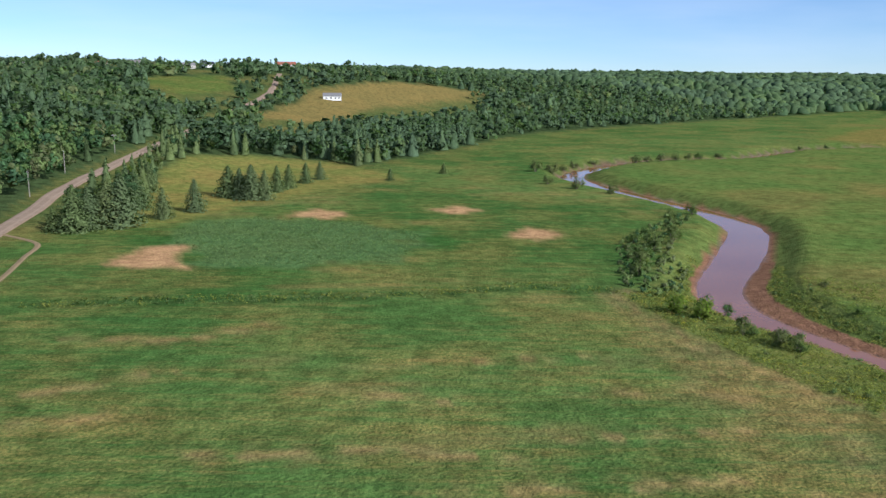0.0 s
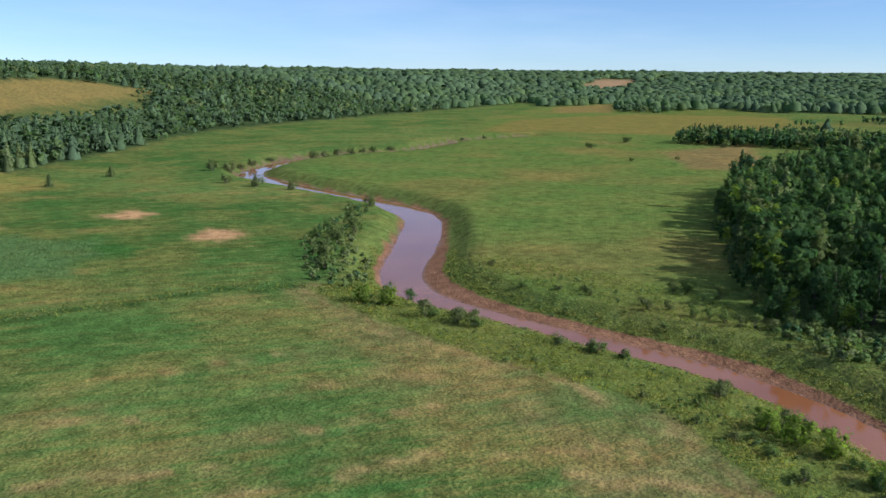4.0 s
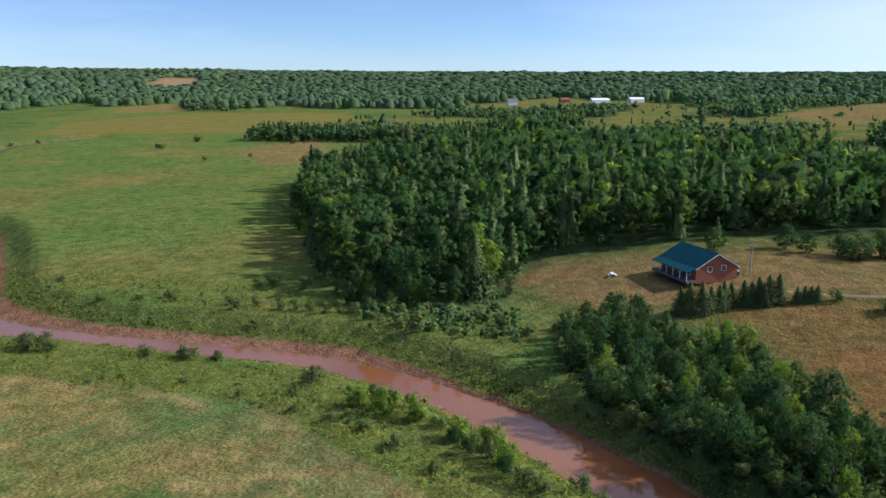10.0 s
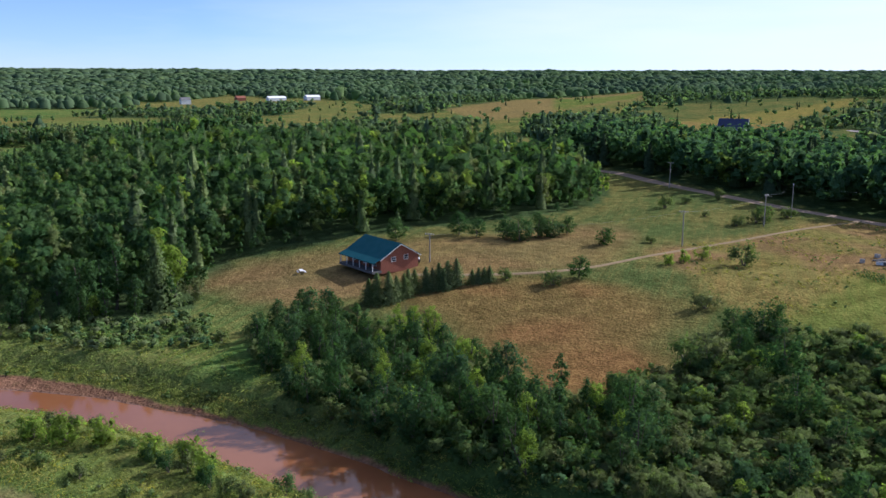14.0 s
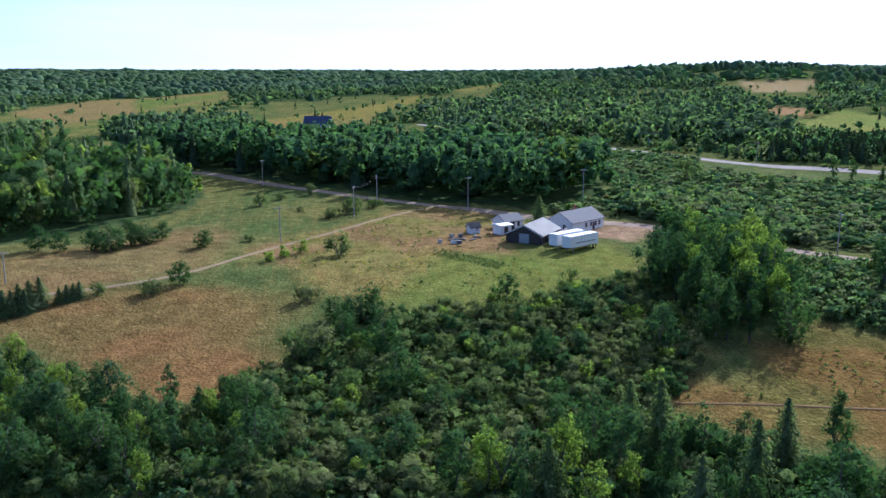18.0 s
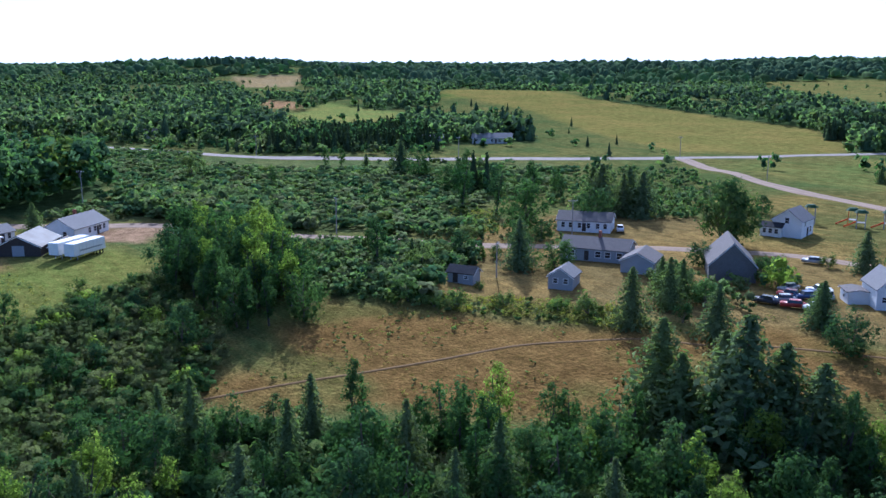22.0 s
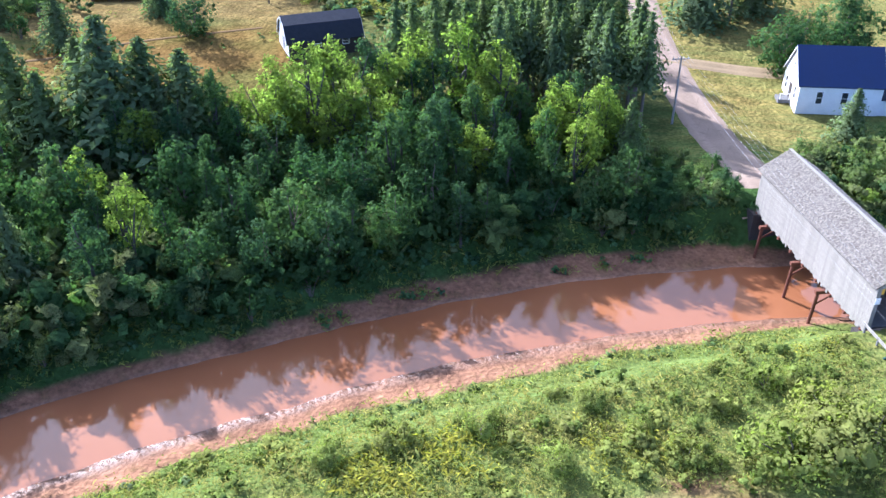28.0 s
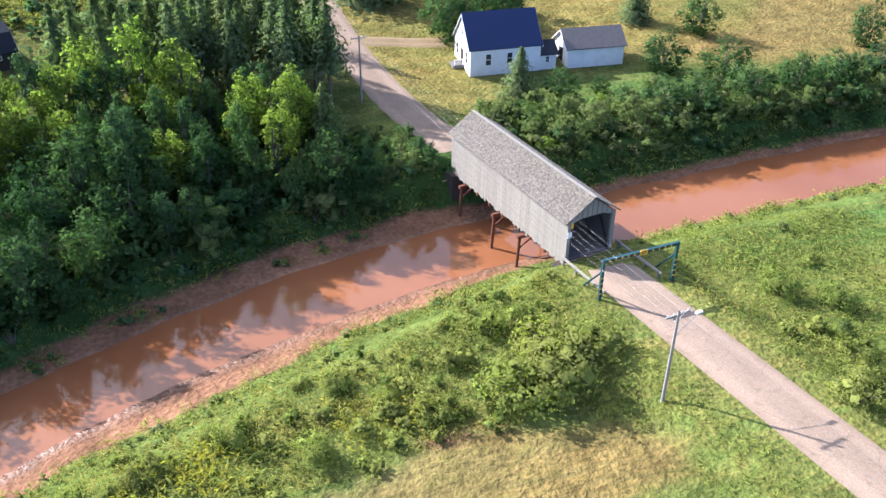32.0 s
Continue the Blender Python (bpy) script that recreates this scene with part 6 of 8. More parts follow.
# hedges, weeds and scrub round the village
LOW_WEEDS = [(REED, "tuft", 0.55), (LEAF_BRIGHT, "low", 0.2), (SHRUB, "low", 0.2), (GOLD, "tuft", 0.05)]
VILLAGE_SCRUB = [("scrub", "bushy green scrub at the village edge", [(178, -126), (170, -133), (155, -139), (129, -115), (124, -101), (111, -90), (119, -82)], 3.0, 1.4, 4.4, THICKET, 40),
                 ("tall_weeds", "yellow-green weeds along a field edge", [(117, -94), (105, -104), (91, -113), (84, -105), (98, -96), (111, -89)], 1.5, 0.5, 1.5, LOW_WEEDS, 22),
                 ("tall_weeds", "yellow-green ferns and weeds beside the road", [(51, -165), (36, -168), (20, -161), (15, -142), (31, -134), (42, -137)], 1.6, 0.5, 1.6, LOW_WEEDS, 22),
                 ("tall_weeds", "rough yellow-green weeds between gardens", [(174, -164), (184, -152), (154, -134), (148, -138)], 1.9, 0.5, 1.6, LOW_WEEDS, 16),
                 ("scrub", "green scrub behind a lawn", [(171, -220), (154, -229), (130, -193), (129, -188), (148, -184)], 3.0, 1.0, 3.6, THICKET, 34),
                 ("hedge", "tall dark shrubs along the village road", [(256, -87), (246, -113), (212, -122), (173, -103), (190, -96), (207, -90), (224, -80)], 3.0, 3.2, 6.2, THICKET, 44),
                 ("scrub", "overgrown shrubs and weeds below the village road", [(168, -101), (158, -112), (138, -123), (129, -118), (128, -102), (117, -85), (131, -78), (145, -83)], 2.6, 0.9, 3.4, THICKET, 44)]
for k, (name, label, poly, gap, low, high, kinds, leaves) in enumerate(VILLAGE_SCRUB):
    x, y = scattered(poly, gap, 180 + k, lambda x, y: off_roads(x, y, 5.0))
    wood(name, label, x, y, heights(len(x), low, high, 190 + k), kinds, leaves, 200 + k, 1.15, "scrub")
x, y = scattered(SOUTH_BANK, 2.2, 161, river_gap(0.8, 60))
wood("undergrowth", "dark dense undergrowth below trees on a river bank", x, y, heights(len(x), 1.6, 4.8, 162), [(NEAR_LEAF, "low", 0.6), (NEAR_SHRUB, "low", 0.4)], 24, 163, 1.15, "undergrowth")
x, y = scattered(BANK_WOOD, 2.4, 164, river_gap(1.3, 90))
wood("undergrowth", "dense shrubs below trees on a river bank", x, y, heights(len(x), 1.4, 3.8, 165), [(NEAR_LEAF, "low", 0.5), (NEAR_SHRUB, "low", 0.5)], 28, 166, 1.15, "undergrowth")
NEAR_BANK = [(52, -30), (40, -38), (24, -44), (6, -50), (-8, -56), (-20, -62), (-26, -60), (-24, -50), (-18, -44), (-8, -42), (4, -40), (18, -36), (34, -26), (46, -14), (60, 10), (68, 36), (76, 34), (70, 8)]
x, y = scattered(NEAR_BANK, 2.3, 167, lambda x, y: (rim(x, y)[0] > 0.5) & (waves(x, y, 7, 65) > -0.1))
wood("bank_shrub_mounds", "rounded yellow-green shrubs and ferns among weeds on a bank", x, y, heights(len(x), 0.5, 1.5, 168), [(MEADOW_BUSH, "low", 0.6), (LUSH, "low", 0.4)], 130, 169, 1.3, "shrubs")
x, y = scattered(NEAR_BANK, 0.9, 170, lambda x, y: (rim(x, y)[0] > 0.5) & (waves(x, y, 9, 66) > 0.35))
wood("goldenrod", "patches of yellow goldenrod in bloom on a bank", x, y, heights(len(x), 0.5, 0.9, 171), [(GOLD, "blade", 0.4), (REED, "blade", 0.6)], 14, 172, 1.2, "flowers")
x, y = scattered([(14, -40), (4, -41), (-1, -43.5), (0, -46), (6, -47), (13, -43.5)], 0.7, 262, lambda x, y: waves(x, y, 3, 66) > -0.1)
wood("goldenrod", "bright yellow goldenrod among bushes on a bank", x, y, heights(len(x), 0.6, 1.1, 263), [(GOLD, "blade", 0.6), (LUSH, "blade", 0.4)], 14, 264, 1.2, "flowers")
mud = np.random.default_rng(265)
cx, cy = np.array([20.0, 18.6, 13.4, 11.2, 27.6, -2.0, -9.8, -5.9]), np.array([-63.4, -63.9, -68.0, -68.9, -59.8, -74.9, -78.0, -76.6])
x, y = np.repeat(cx, 9) + mud.normal(0, 0.55, 72), np.repeat(cy, 9) + mud.normal(0, 0.3, 72)
wood("mud_grass", "dark grass clumps growing on a mud bank", x, y, heights(len(x), 0.4, 0.9, 266), [(LUSH, "blade", 0.6), (LEAF, "low", 0.4)], 18, 267, 1.2, "grass")
x, y = scattered([(-38, -60), (-44, -70), (-62, -70), (-64, -40), (-54, -26), (-42, -36)], 2.5, 220, lambda x, y: (rim(x, y)[0] > 0.5) & (np.abs(along(np.array(ROAD_BRIDGE, float), x, y)[0]) > 7) & (waves(x, y, 6, 67) > 0.8))
wood("bank_shrub_mounds", "rounded green shrubs in tall grass beside the road", x, y, heights(len(x), 0.6, 1.7, 221), [(NEAR_SHRUB, "low", 0.4), (LUSH, "low", 0.6)], 130, 222, 1.2, "shrubs")
p = curve_through(RIVER, 120)
where_along = np.linspace(0, 1, len(p))
close = np.hypot(p[:, 0], p[:, 1]) < 235
p, where_along = p[close], where_along[close]
edge = np.random.default_rng(230)
t = unit_rows(np.gradient(p, axis=0) + 1e-9)
xs, ys = [], []
for side in (-1, 1):
    rims = channel(where_along, p[:, 0], p[:, 1])
    off = (rims[3] if side > 0 else rims[0]) + side * edge.uniform(-0.25, 3.4, len(p))
    xs.append(p[:, 0] - t[:, 1] * off + edge.normal(0, 0.4, len(p)))
    ys.append(p[:, 1] + t[:, 0] * off + edge.normal(0, 0.4, len(p)))
x, y = np.concatenate(xs), np.concatenate(ys)
ok = (np.abs(along(np.array(ROAD_BRIDGE, float), x, y)[0]) > 4.5) & (land(x, y) > -4.8)
ok &= rim(x, y)[0] > -0.3
x, y = x[ok], y[ok]
wood("brink_grass", "ragged grass and weeds hanging over the river brink", x, y, heights(len(x), 0.35, 1.0, 231), [(LUSH, "blade", 0.7), (REED, "blade", 0.2), (SHRUB, "low", 0.1)], 12, 232, 1.25, "grass")
x, y = scattered(SOUTH_FIELD, 1.8, 240, lambda x, y: (waves(x, y, 8, 68) + 0.5 * waves(x, y, 22, 69) > 0.15) & (np.abs(along(np.array(PATH_FIELD, float), x, y)[0]) > 1.2))
wood("field_weeds", "sparse dry weeds and seedlings in a mown field", x, y, heights(len(x), 0.25, 0.75, 241), [(REED, "tuft", 0.5), (SHRUB, "low", 0.35), (LEAF_BRIGHT, "low", 0.15)], 9, 242, 1.2, "weeds")
x, y = scattered(FARM_FIELD, 1.7, 243, lambda x, y: waves(x, y, 10, 70) > 0.1)
wood("field_weeds", "patches of tall yellow-green weeds in a farm field", x, y, heights(len(x), 0.25, 0.8, 244), [(REED, "tuft", 0.7), (GOLD, "tuft", 0.1), (SHRUB, "low", 0.2)], 9, 245, 1.2, "weeds")
VERGE = [(-23, -62), (-28, -60), (-31, -46), (-34.5, -33), (-29, -32), (-27, -38), (-22.5, -43.5), (-22, -52)]
for seed, poly, lush in ((250, NEAR_BANK, 0.4), (251, [(-36, -60), (-44, -70), (-62, -70), (-64, -40), (-54, -26), (-41, -36)], 0.75), (252, VERGE, 0.75)):
    x, y = scattered(poly, 0.6, seed, lambda x, y: (rim(x, y)[0] > 0.5) & (np.abs(along(np.array(ROAD_BRIDGE, float), x, y)[0]) > 4.6) & (inside(STRAW, x, y) < 0.5) & (np.hypot(x, y) < 90))
    wood("bank_grass", "long yellow-green grass on the bank beside a bridge", x, y, heights(len(x), 0.3, 0.75, seed) * (1 + 0.3 * waves(x, y, 5, 71)), [(REED, "blade", 1 - lush), (LUSH, "blade", lush)], 12, seed + 5, 1.2, "grass")
# ---- buildings ----
def part_bm(name, bm, mat, parent, label="", smooth=False):
    """Links a bmesh as one mesh object under a thing or a part."""
    me = bpy.data.meshes.new(name)
    bm.to_mesh(me)
    bm.free()
    me.materials.append(mat)
    for p in me.polygons:
        p.use_smooth = smooth
    return part(name, me, parent, label)


def box(bm, x0, x1, y0, y1, z0, z1, m=None):
    v = [bm.verts.new((x, y, z)) for z in (z0, z1) for x, y in ((x0, y0), (x1, y0), (x1, y1), (x0, y1))]
    for f in ((3, 2, 1, 0), (4, 5, 6, 7), (0, 1, 5, 4), (1, 2, 6, 5), (2, 3, 7, 6), (3, 0, 4, 7)):
        bm.faces.new([v[i] for i in f])
    if m is not None:
        for q in v:
            q.co = m @ q.co
    return v


def prism(bm, outline, x0, x1):
    """An outline in y and z, drawn out along x."""
    a = [bm.verts.new((x0, y, z)) for y, z in outline]
    b = [bm.verts.new((x1, y, z)) for y, z in outline]
    n = len(outline)
    bm.faces.new(a[::-1])
    bm.faces.new(b)
    for i in range(n):
        bm.faces.new((a[i], a[(i + 1) % n], b[(i + 1) % n], b[i]))


def boxed(name, size, mat, parent, at, label="", turn=0.0, bevel=0.0):
    bm = bmesh.new()
    sx, sy, sz = (s / 2 for s in size)
    box(bm, -sx, sx, -sy, sy, -sz, sz)
    if bevel:
        bmesh.ops.bevel(bm, geom=bm.edges[:], offset=bevel, segments=2, affect="EDGES")
    ob = part_bm(name, bm, mat, parent, label)
    ob.matrix_basis = pose(*at, 0, 0, turn)
    return ob


def rod(name, a, b, r, mat, parent, label="", sides=8, r2=None):
    ob = part(name, mesh_of(name, *tube([a, (np.array(a) + np.array(b)) / 2, b], [r, (r + (r2 or r)) / 2, r2 or r], sides), mat, True), parent, label)
    return ob


GLASS = plain("dark_window_glass", (0.03, 0.035, 0.045), 0.08, grain=0.5, amount=0.2)
WHITE_WALL = plain("white_clapboard", (0.78, 0.78, 0.77), 0.6, grain=2, amount=0.1, stain=(0.55, 0.56, 0.55))
WHITE_TRIM = plain("white_trim", (0.78, 0.78, 0.78), 0.5, grain=2, amount=0.08)
BRICK = plain("red_brick", (0.30, 0.115, 0.075), 0.85, grain=8, amount=0.35)
BLUE_ROOF = plain("dark_blue_metal_roof", (0.016, 0.028, 0.085), 0.42, grain=1.5, amount=0.15)
TEAL_ROOF = plain("teal_metal_roof", (0.006, 0.075, 0.092), 0.68, grain=1.5, amount=0.15)
GREY_ROOF = plain("grey_shingles", (0.20, 0.195, 0.195), 0.9, grain=5, amount=0.25, bump=0.02)
DARK_ROOF = plain("black_shingles", (0.035, 0.038, 0.048), 0.8, grain=5, amount=0.3, bump=0.02)
ROOF_BROWN = plain("brown_grey_shingles", (0.15, 0.135, 0.13), 0.9, grain=5, amount=0.3)
TIN_ROOF = plain("weathered_tin_roof", (0.16, 0.155, 0.148), 0.7, 0.0, 2, 0.25, stain=(0.2, 0.17, 0.145))
GREY_WOOD = plain("weathered_grey_boards", (0.17, 0.165, 0.16), 0.9, grain=4, amount=0.4, bump=0.02)
GREY_SIDING = plain("grey_blue_siding", (0.32, 0.33, 0.345), 0.7, grain=3, amount=0.15)
BEIGE = plain("beige_siding", (0.50, 0.47, 0.42), 0.7, grain=3, amount=0.15)
DARK_WOOD = plain("dark_boards", (0.07, 0.06, 0.055), 0.85, grain=4, amount=0.4)
CONCRETE = plain("concrete", (0.36, 0.35, 0.33), 0.9, grain=4, amount=0.2)


def window(parent, at, w, h, side):
    """A window with a frame, sill and two panes, set on a wall. side: the way the wall faces, degrees about z."""
    bm = bmesh.new()
    f = 0.09
    for x0, x1, z0, z1 in ((-w / 2 - f, w / 2 + f, h / 2, h / 2 + f), (-w / 2 - f, w / 2 + f, -h / 2 - f, -h / 2), (-w / 2 - f, -w / 2, -h / 2, h / 2), (w / 2, w / 2 + f, -h / 2, h / 2), (-w / 2, w / 2, -0.03, 0.03)):
        box(bm, x0, x1, -0.07, 0.03, z0, z1)
    win = part_bm("window", bm, WHITE_TRIM, parent)
    win.matrix_basis = pose(*at, 0, 0, side)
    for k in (-1, 1):
        boxed("pane", (w, 0.03, h / 2 - 0.03), GLASS, win, (0, -0.025, k * h / 4))
    return win


SIDES = {"f": (0, -1, 0), "b": (0, 1, 180), "l": (-1, 0, -90), "r": (1, 0, 90)}


def building(name, label, category, x, y, angle, length, width, eave, rise, wall, roof, windows=(), doors=(), chimney=None, over=0.35, gambrel=False, base=None, group="", lift=0.0):
    """A gabled building, its long side towards the valley. windows and doors: (side, along, height, w, h)."""
    c, s = math.cos(radians(angle)), math.sin(radians(angle))
    if s * -x + -c * -y < 0:
        angle += 180
    root = new(name)
    tagged(root, label, category, group)
    z = float(np.mean(land([x - 2, x + 2, x], [y, y, y - 2]))) + lift
    root.matrix_basis = pose(x, y, z, 0, 0, angle)
    L, W = length / 2, width / 2
    if gambrel:
        outline = [(-W, -0.6), (W, -0.6), (W, eave), (W * 0.62, eave + rise * 0.68), (0, eave + rise), (-W * 0.62, eave + rise * 0.68), (-W, eave)]
    else:
        outline = [(-W, -0.6), (W, -0.6), (W, eave), (0, eave + rise), (-W, eave)]
    bm = bmesh.new()
    prism(bm, outline, -L, L)
    bmesh.ops.recalc_face_normals(bm, faces=bm.faces)
    part_bm("wall", bm, wall, root)
    if base:
        bm = bmesh.new()
        box(bm, -L - 0.05, L + 0.05, -W - 0.05, W + 0.05, -0.7, base)
        part_bm("foundation", bm, CONCRETE, root)
    edge = [(p, q) for p, q in outline[2:]]
    for side in (1, -1):
        pts = [p for p in edge if p[0] * side >= -1e-6]
        pts.sort(key=lambda p: abs(p[0]))
        d = Vector((pts[-1][0] - pts[-2][0], pts[-1][1] - pts[-2][1])).normalized() * over
        pts[-1] = (pts[-1][0] + d.x, pts[-1][1] + d.y)
        top = [(p, q + 0.16) for p, q in pts]
        low = [(p, q + 0.015) for p, q in pts]
        bm = bmesh.new()
        prism(bm, top + low[::-1], -L - over, L + over)
        bmesh.ops.recalc_face_normals(bm, faces=bm.faces)
        part_bm("roof_slope", bm, roof, root)
        for sx in (-1, 1):
            bm = bmesh.new()
            prism(bm, [(p, q - 0.14) for p, q in pts] + [(p, q + 0.012) for p, q in pts[::-1]], sx * (L + over) - 0.06, sx * (L + over) + 0.06)
            bmesh.ops.recalc_face_normals(bm, faces=bm.faces)
            part_bm("bargeboard", bm, WHITE_TRIM, root)
    for side, u, h, w, hh in windows:
        nx, ny, turn = SIDES[side]
        at = (nx * L, u, h) if nx else (u, ny * W, h)
        window(root, at, w, hh, turn)
    for side, u, w, hh in doors:
        nx, ny, turn = SIDES[side]
        at = (nx * (L + 0.03), u, hh / 2 + 0.1) if nx else (u, ny * (W + 0.03), hh / 2 + 0.1)
        door = boxed("door", (w, 0.08, hh), DARK_WOOD if wall != DARK_WOOD else GREY_SIDING, root, at, "", turn)
        boxed("door_knob", (0.06, 0.08, 0.06), TIN_ROOF, door, (w * 0.38, -0.07, -0.05))
    if chimney:
        u, v = chimney
        top = eave + rise * (1 - abs(v) / W)
        boxed("chimney", (0.6, 0.6, 2.0), BRICK, root, (u, v, top + 0.5), "square chimney")
    return root


def rowwin(side, us, h, w=0.9, hh=1.2):
    return [(side, u, h, w, hh) for u in us]


# the brick cottage with its porch
cottage = building("brick_cottage", "red brick cottage with a teal metal roof and long porch", "house", 168.3, 74.6, 57.5, 13, 9.6, 2.7, 2.7, BRICK, TEAL_ROOF,
                   [("r", -1.6, 2.2, 1.0, 0.9), ("r", 1.6, 2.4, 1.0, 0.9), ("f", -4, 1.5, 1.2, 1.2), ("f", 0.5, 1.5, 1.2, 1.2), ("f", 4.2, 1.5, 1.0, 1.2)], [("f", 2.4, 0.9, 2.0), ("f", -1.8, 0.9, 2.0)], None, 0.5, lift=0.5)
bm = bmesh.new()
prism(bm, [(-4.9, 2.62), (-4.9, 2.76), (-7.0, 1.98), (-7.0, 1.86)], -7.0, 7.0)
part_bm("porch_roof", bm, TEAL_ROOF, cottage)
boxed("porch_deck", (13.4, 2.3, 0.5), GREY_WOOD, cottage, (0, -5.9, -0.1))
for k in range(6):
    boxed("porch_post", (0.14, 0.14, 1.9), WHITE_TRIM, cottage, (-6.4 + k * 2.55, -6.8, 1.0))
# the farm
building("farmhouse", "white farmhouse with a grey shingle roof and a chimney", "house", 213.2, -60.6, -50, 14, 8, 2.7, 2.3, WHITE_WALL, GREY_ROOF, rowwin("f", (-1, 1.2, 3.4, 5), 1.6, 1.0, 1.2) + rowwin("l", (-1.5,), 1.5), [("f", 2.4, 0.9, 2.0)], (0.5, 0.6))
building("barn", "old grey board barn with a weathered tin roof", "barn", 195.5, -45.5, -34, 12, 9, 2.1, 2.2, DARK_WOOD, TIN_ROOF, (), [("l", 0, 2.4, 2.2)])
building("lean_to", "low dark lean-to against an old barn", "shed", 191.5, -51, -34, 7, 3, 1.7, 0.9, DARK_WOOD, ROOF_BROWN)
building("white_garage", "small white garage with a grey roof", "garage", 214, -43, -60, 6, 5, 2.4, 1.4, WHITE_WALL, GREY_ROOF, rowwin("f", (1.4,), 1.5), [("f", -1, 2.2, 2.0)])
building("white_shed", "boxy white storage shed with flat roof", "shed", 203.5, -39.5, -60, 3.4, 3, 2.3, 0.25, WHITE_WALL, WHITE_TRIM, (), [("f", 0, 1.2, 1.9)])
building("garden_shed", "tiny white shed with a dark roof among junk", "shed", 204.5, -32.5, -70, 2.6, 2.2, 1.6, 0.9, WHITE_WALL, DARK_ROOF, rowwin("f", (0.4,), 1.0, 0.5, 0.5))
# the village
building("grey_shed", "small grey shed with a dark roof on dry grass", "shed", 119.5, -103, 25, 5.2, 3.4, 2.0, 1.0, GREY_SIDING, DARK_ROOF, rowwin("f", (1.2,), 1.2, 0.7, 0.6), [("f", -1, 1.0, 1.8)])
building("grey_cabin", "little grey-blue cabin with two front windows", "shed", 105.5, -115.5, -62, 5.5, 4.6, 2.3, 1.5, GREY_SIDING, GREY_ROOF, [("r", -1, 1.4, 0.8, 0.9), ("r", 0.9, 1.4, 0.8, 0.9), ("l", -1, 1.4, 0.8, 0.9), ("l", 0.9, 1.4, 0.8, 0.9)])
building("white_bungalow", "long white bungalow with a brown-grey roof", "house", 139.5, -160, 33, 13, 8, 2.6, 1.7, WHITE_WALL, ROOF_BROWN, rowwin("f", (-5, -3.2, -1, 1.2, 3.4, 5.2), 1.5, 0.8, 1.2), [("f", 0.1, 0.9, 2.0)])
building("grey_bungalow", "grey bungalow with a pale brown roof and chimney", "house", 115.5, -136.5, 27, 14, 8, 2.6, 1.7, GREY_SIDING, ROOF_BROWN, rowwin("f", (-4.5, 1.0, 3.0, 5.4), 1.5, 1.1, 1.2), [("f", -1.4, 0.9, 2.0)], (0.4, 0))
building("grey_garage", "grey garage with a pale gabled roof", "garage", 103.2, -135.2, -64, 8, 6.4, 2.4, 1.6, GREY_SIDING, ROOF_BROWN, (), [("b", 0, 1.0, 2.0)])
building("grey_barn", "tall weathered grey barn with a steep roof", "barn", 91.5, -147.5, -52, 13, 8.6, 3.0, 4.2, GREY_WOOD, ROOF_BROWN, (), [("l", 0, 2.6, 2.6)])
building("white_villa", "white two-storey house with a grey roof and porch", "house", 103.5, -193, -80, 8.2, 7, 3.9, 2.5, WHITE_WALL, GREY_ROOF, [("r", -1.8, 3.8, 0.8, 1.2), ("r", 1.6, 3.8, 0.8, 1.2), ("r", -1.8, 1.4, 0.8, 1.2), ("f", -2, 3.1, 0.8, 1.1), ("f", 2, 1.5, 0.9, 1.3), ("l", 0, 3.8, 0.9, 1.3)], [("f", 0, 0.9, 2.0)])
building("porch_wing", "low white porch wing with a dark roof", "house", 106, -188.5, 10, 5, 3, 2.3, 0.9, WHITE_WALL, DARK_ROOF, rowwin("f", (-1.4, 0, 1.4), 1.3, 0.8, 1.1))
building("white_house", "narrow white house with a grey gabled roof", "house", 61.8, -148.2, -47, 7.4, 5.4, 3.5, 2.6, WHITE_WALL, GREY_ROOF, [("l", -1.2, 4.1, 0.6, 0.9), ("l", 1.2, 4.1, 0.6, 0.9), ("l", 1.3, 1.7, 1.0, 0.9), ("r", -1.2, 4.1, 0.6, 0.9), ("r", 1.2, 4.1, 0.6, 0.9), ("r", -1.3, 1.7, 1.0, 0.9)], [("l", -1.4, 1.3, 2.1), ("r", 1.4, 1.3, 2.1)], (1, 0.8))
building("flat_wing", "low white wing with a flat roof", "house", 66.2, -146.6, -47, 4.2, 3.6, 2.1, 0.3, WHITE_WALL, ROOF_BROWN, rowwin("f", (0,), 1.4))
black_barn = building("black_roof_barn", "dark barn with a black gambrel roof and white end", "barn", 35.4, -122.3, 28.5, 11.0, 6.8, 2.0, 3.0, DARK_WOOD, DARK_ROOF, [("f", -1.2, 1.5, 0.9, 0.8), ("f", 3, 1.5, 0.9, 0.8)], [("l", 0, 2.2, 2.2)], None, 0.3, True)
for sx in (-1, 1):
    bm = bmesh.new()
    prism(bm, [(-3.35, 0.0), (3.35, 0.0), (3.35, 1.95), (2.08, 3.98), (0, 4.9), (-2.08, 3.98), (-3.35, 1.95)], sx * 5.54 - 0.03, sx * 5.54 + 0.03)
    bmesh.ops.recalc_face_normals(bm, faces=bm.faces)
    part_bm("end_wall", bm, WHITE_WALL, black_barn, "white painted end wall")
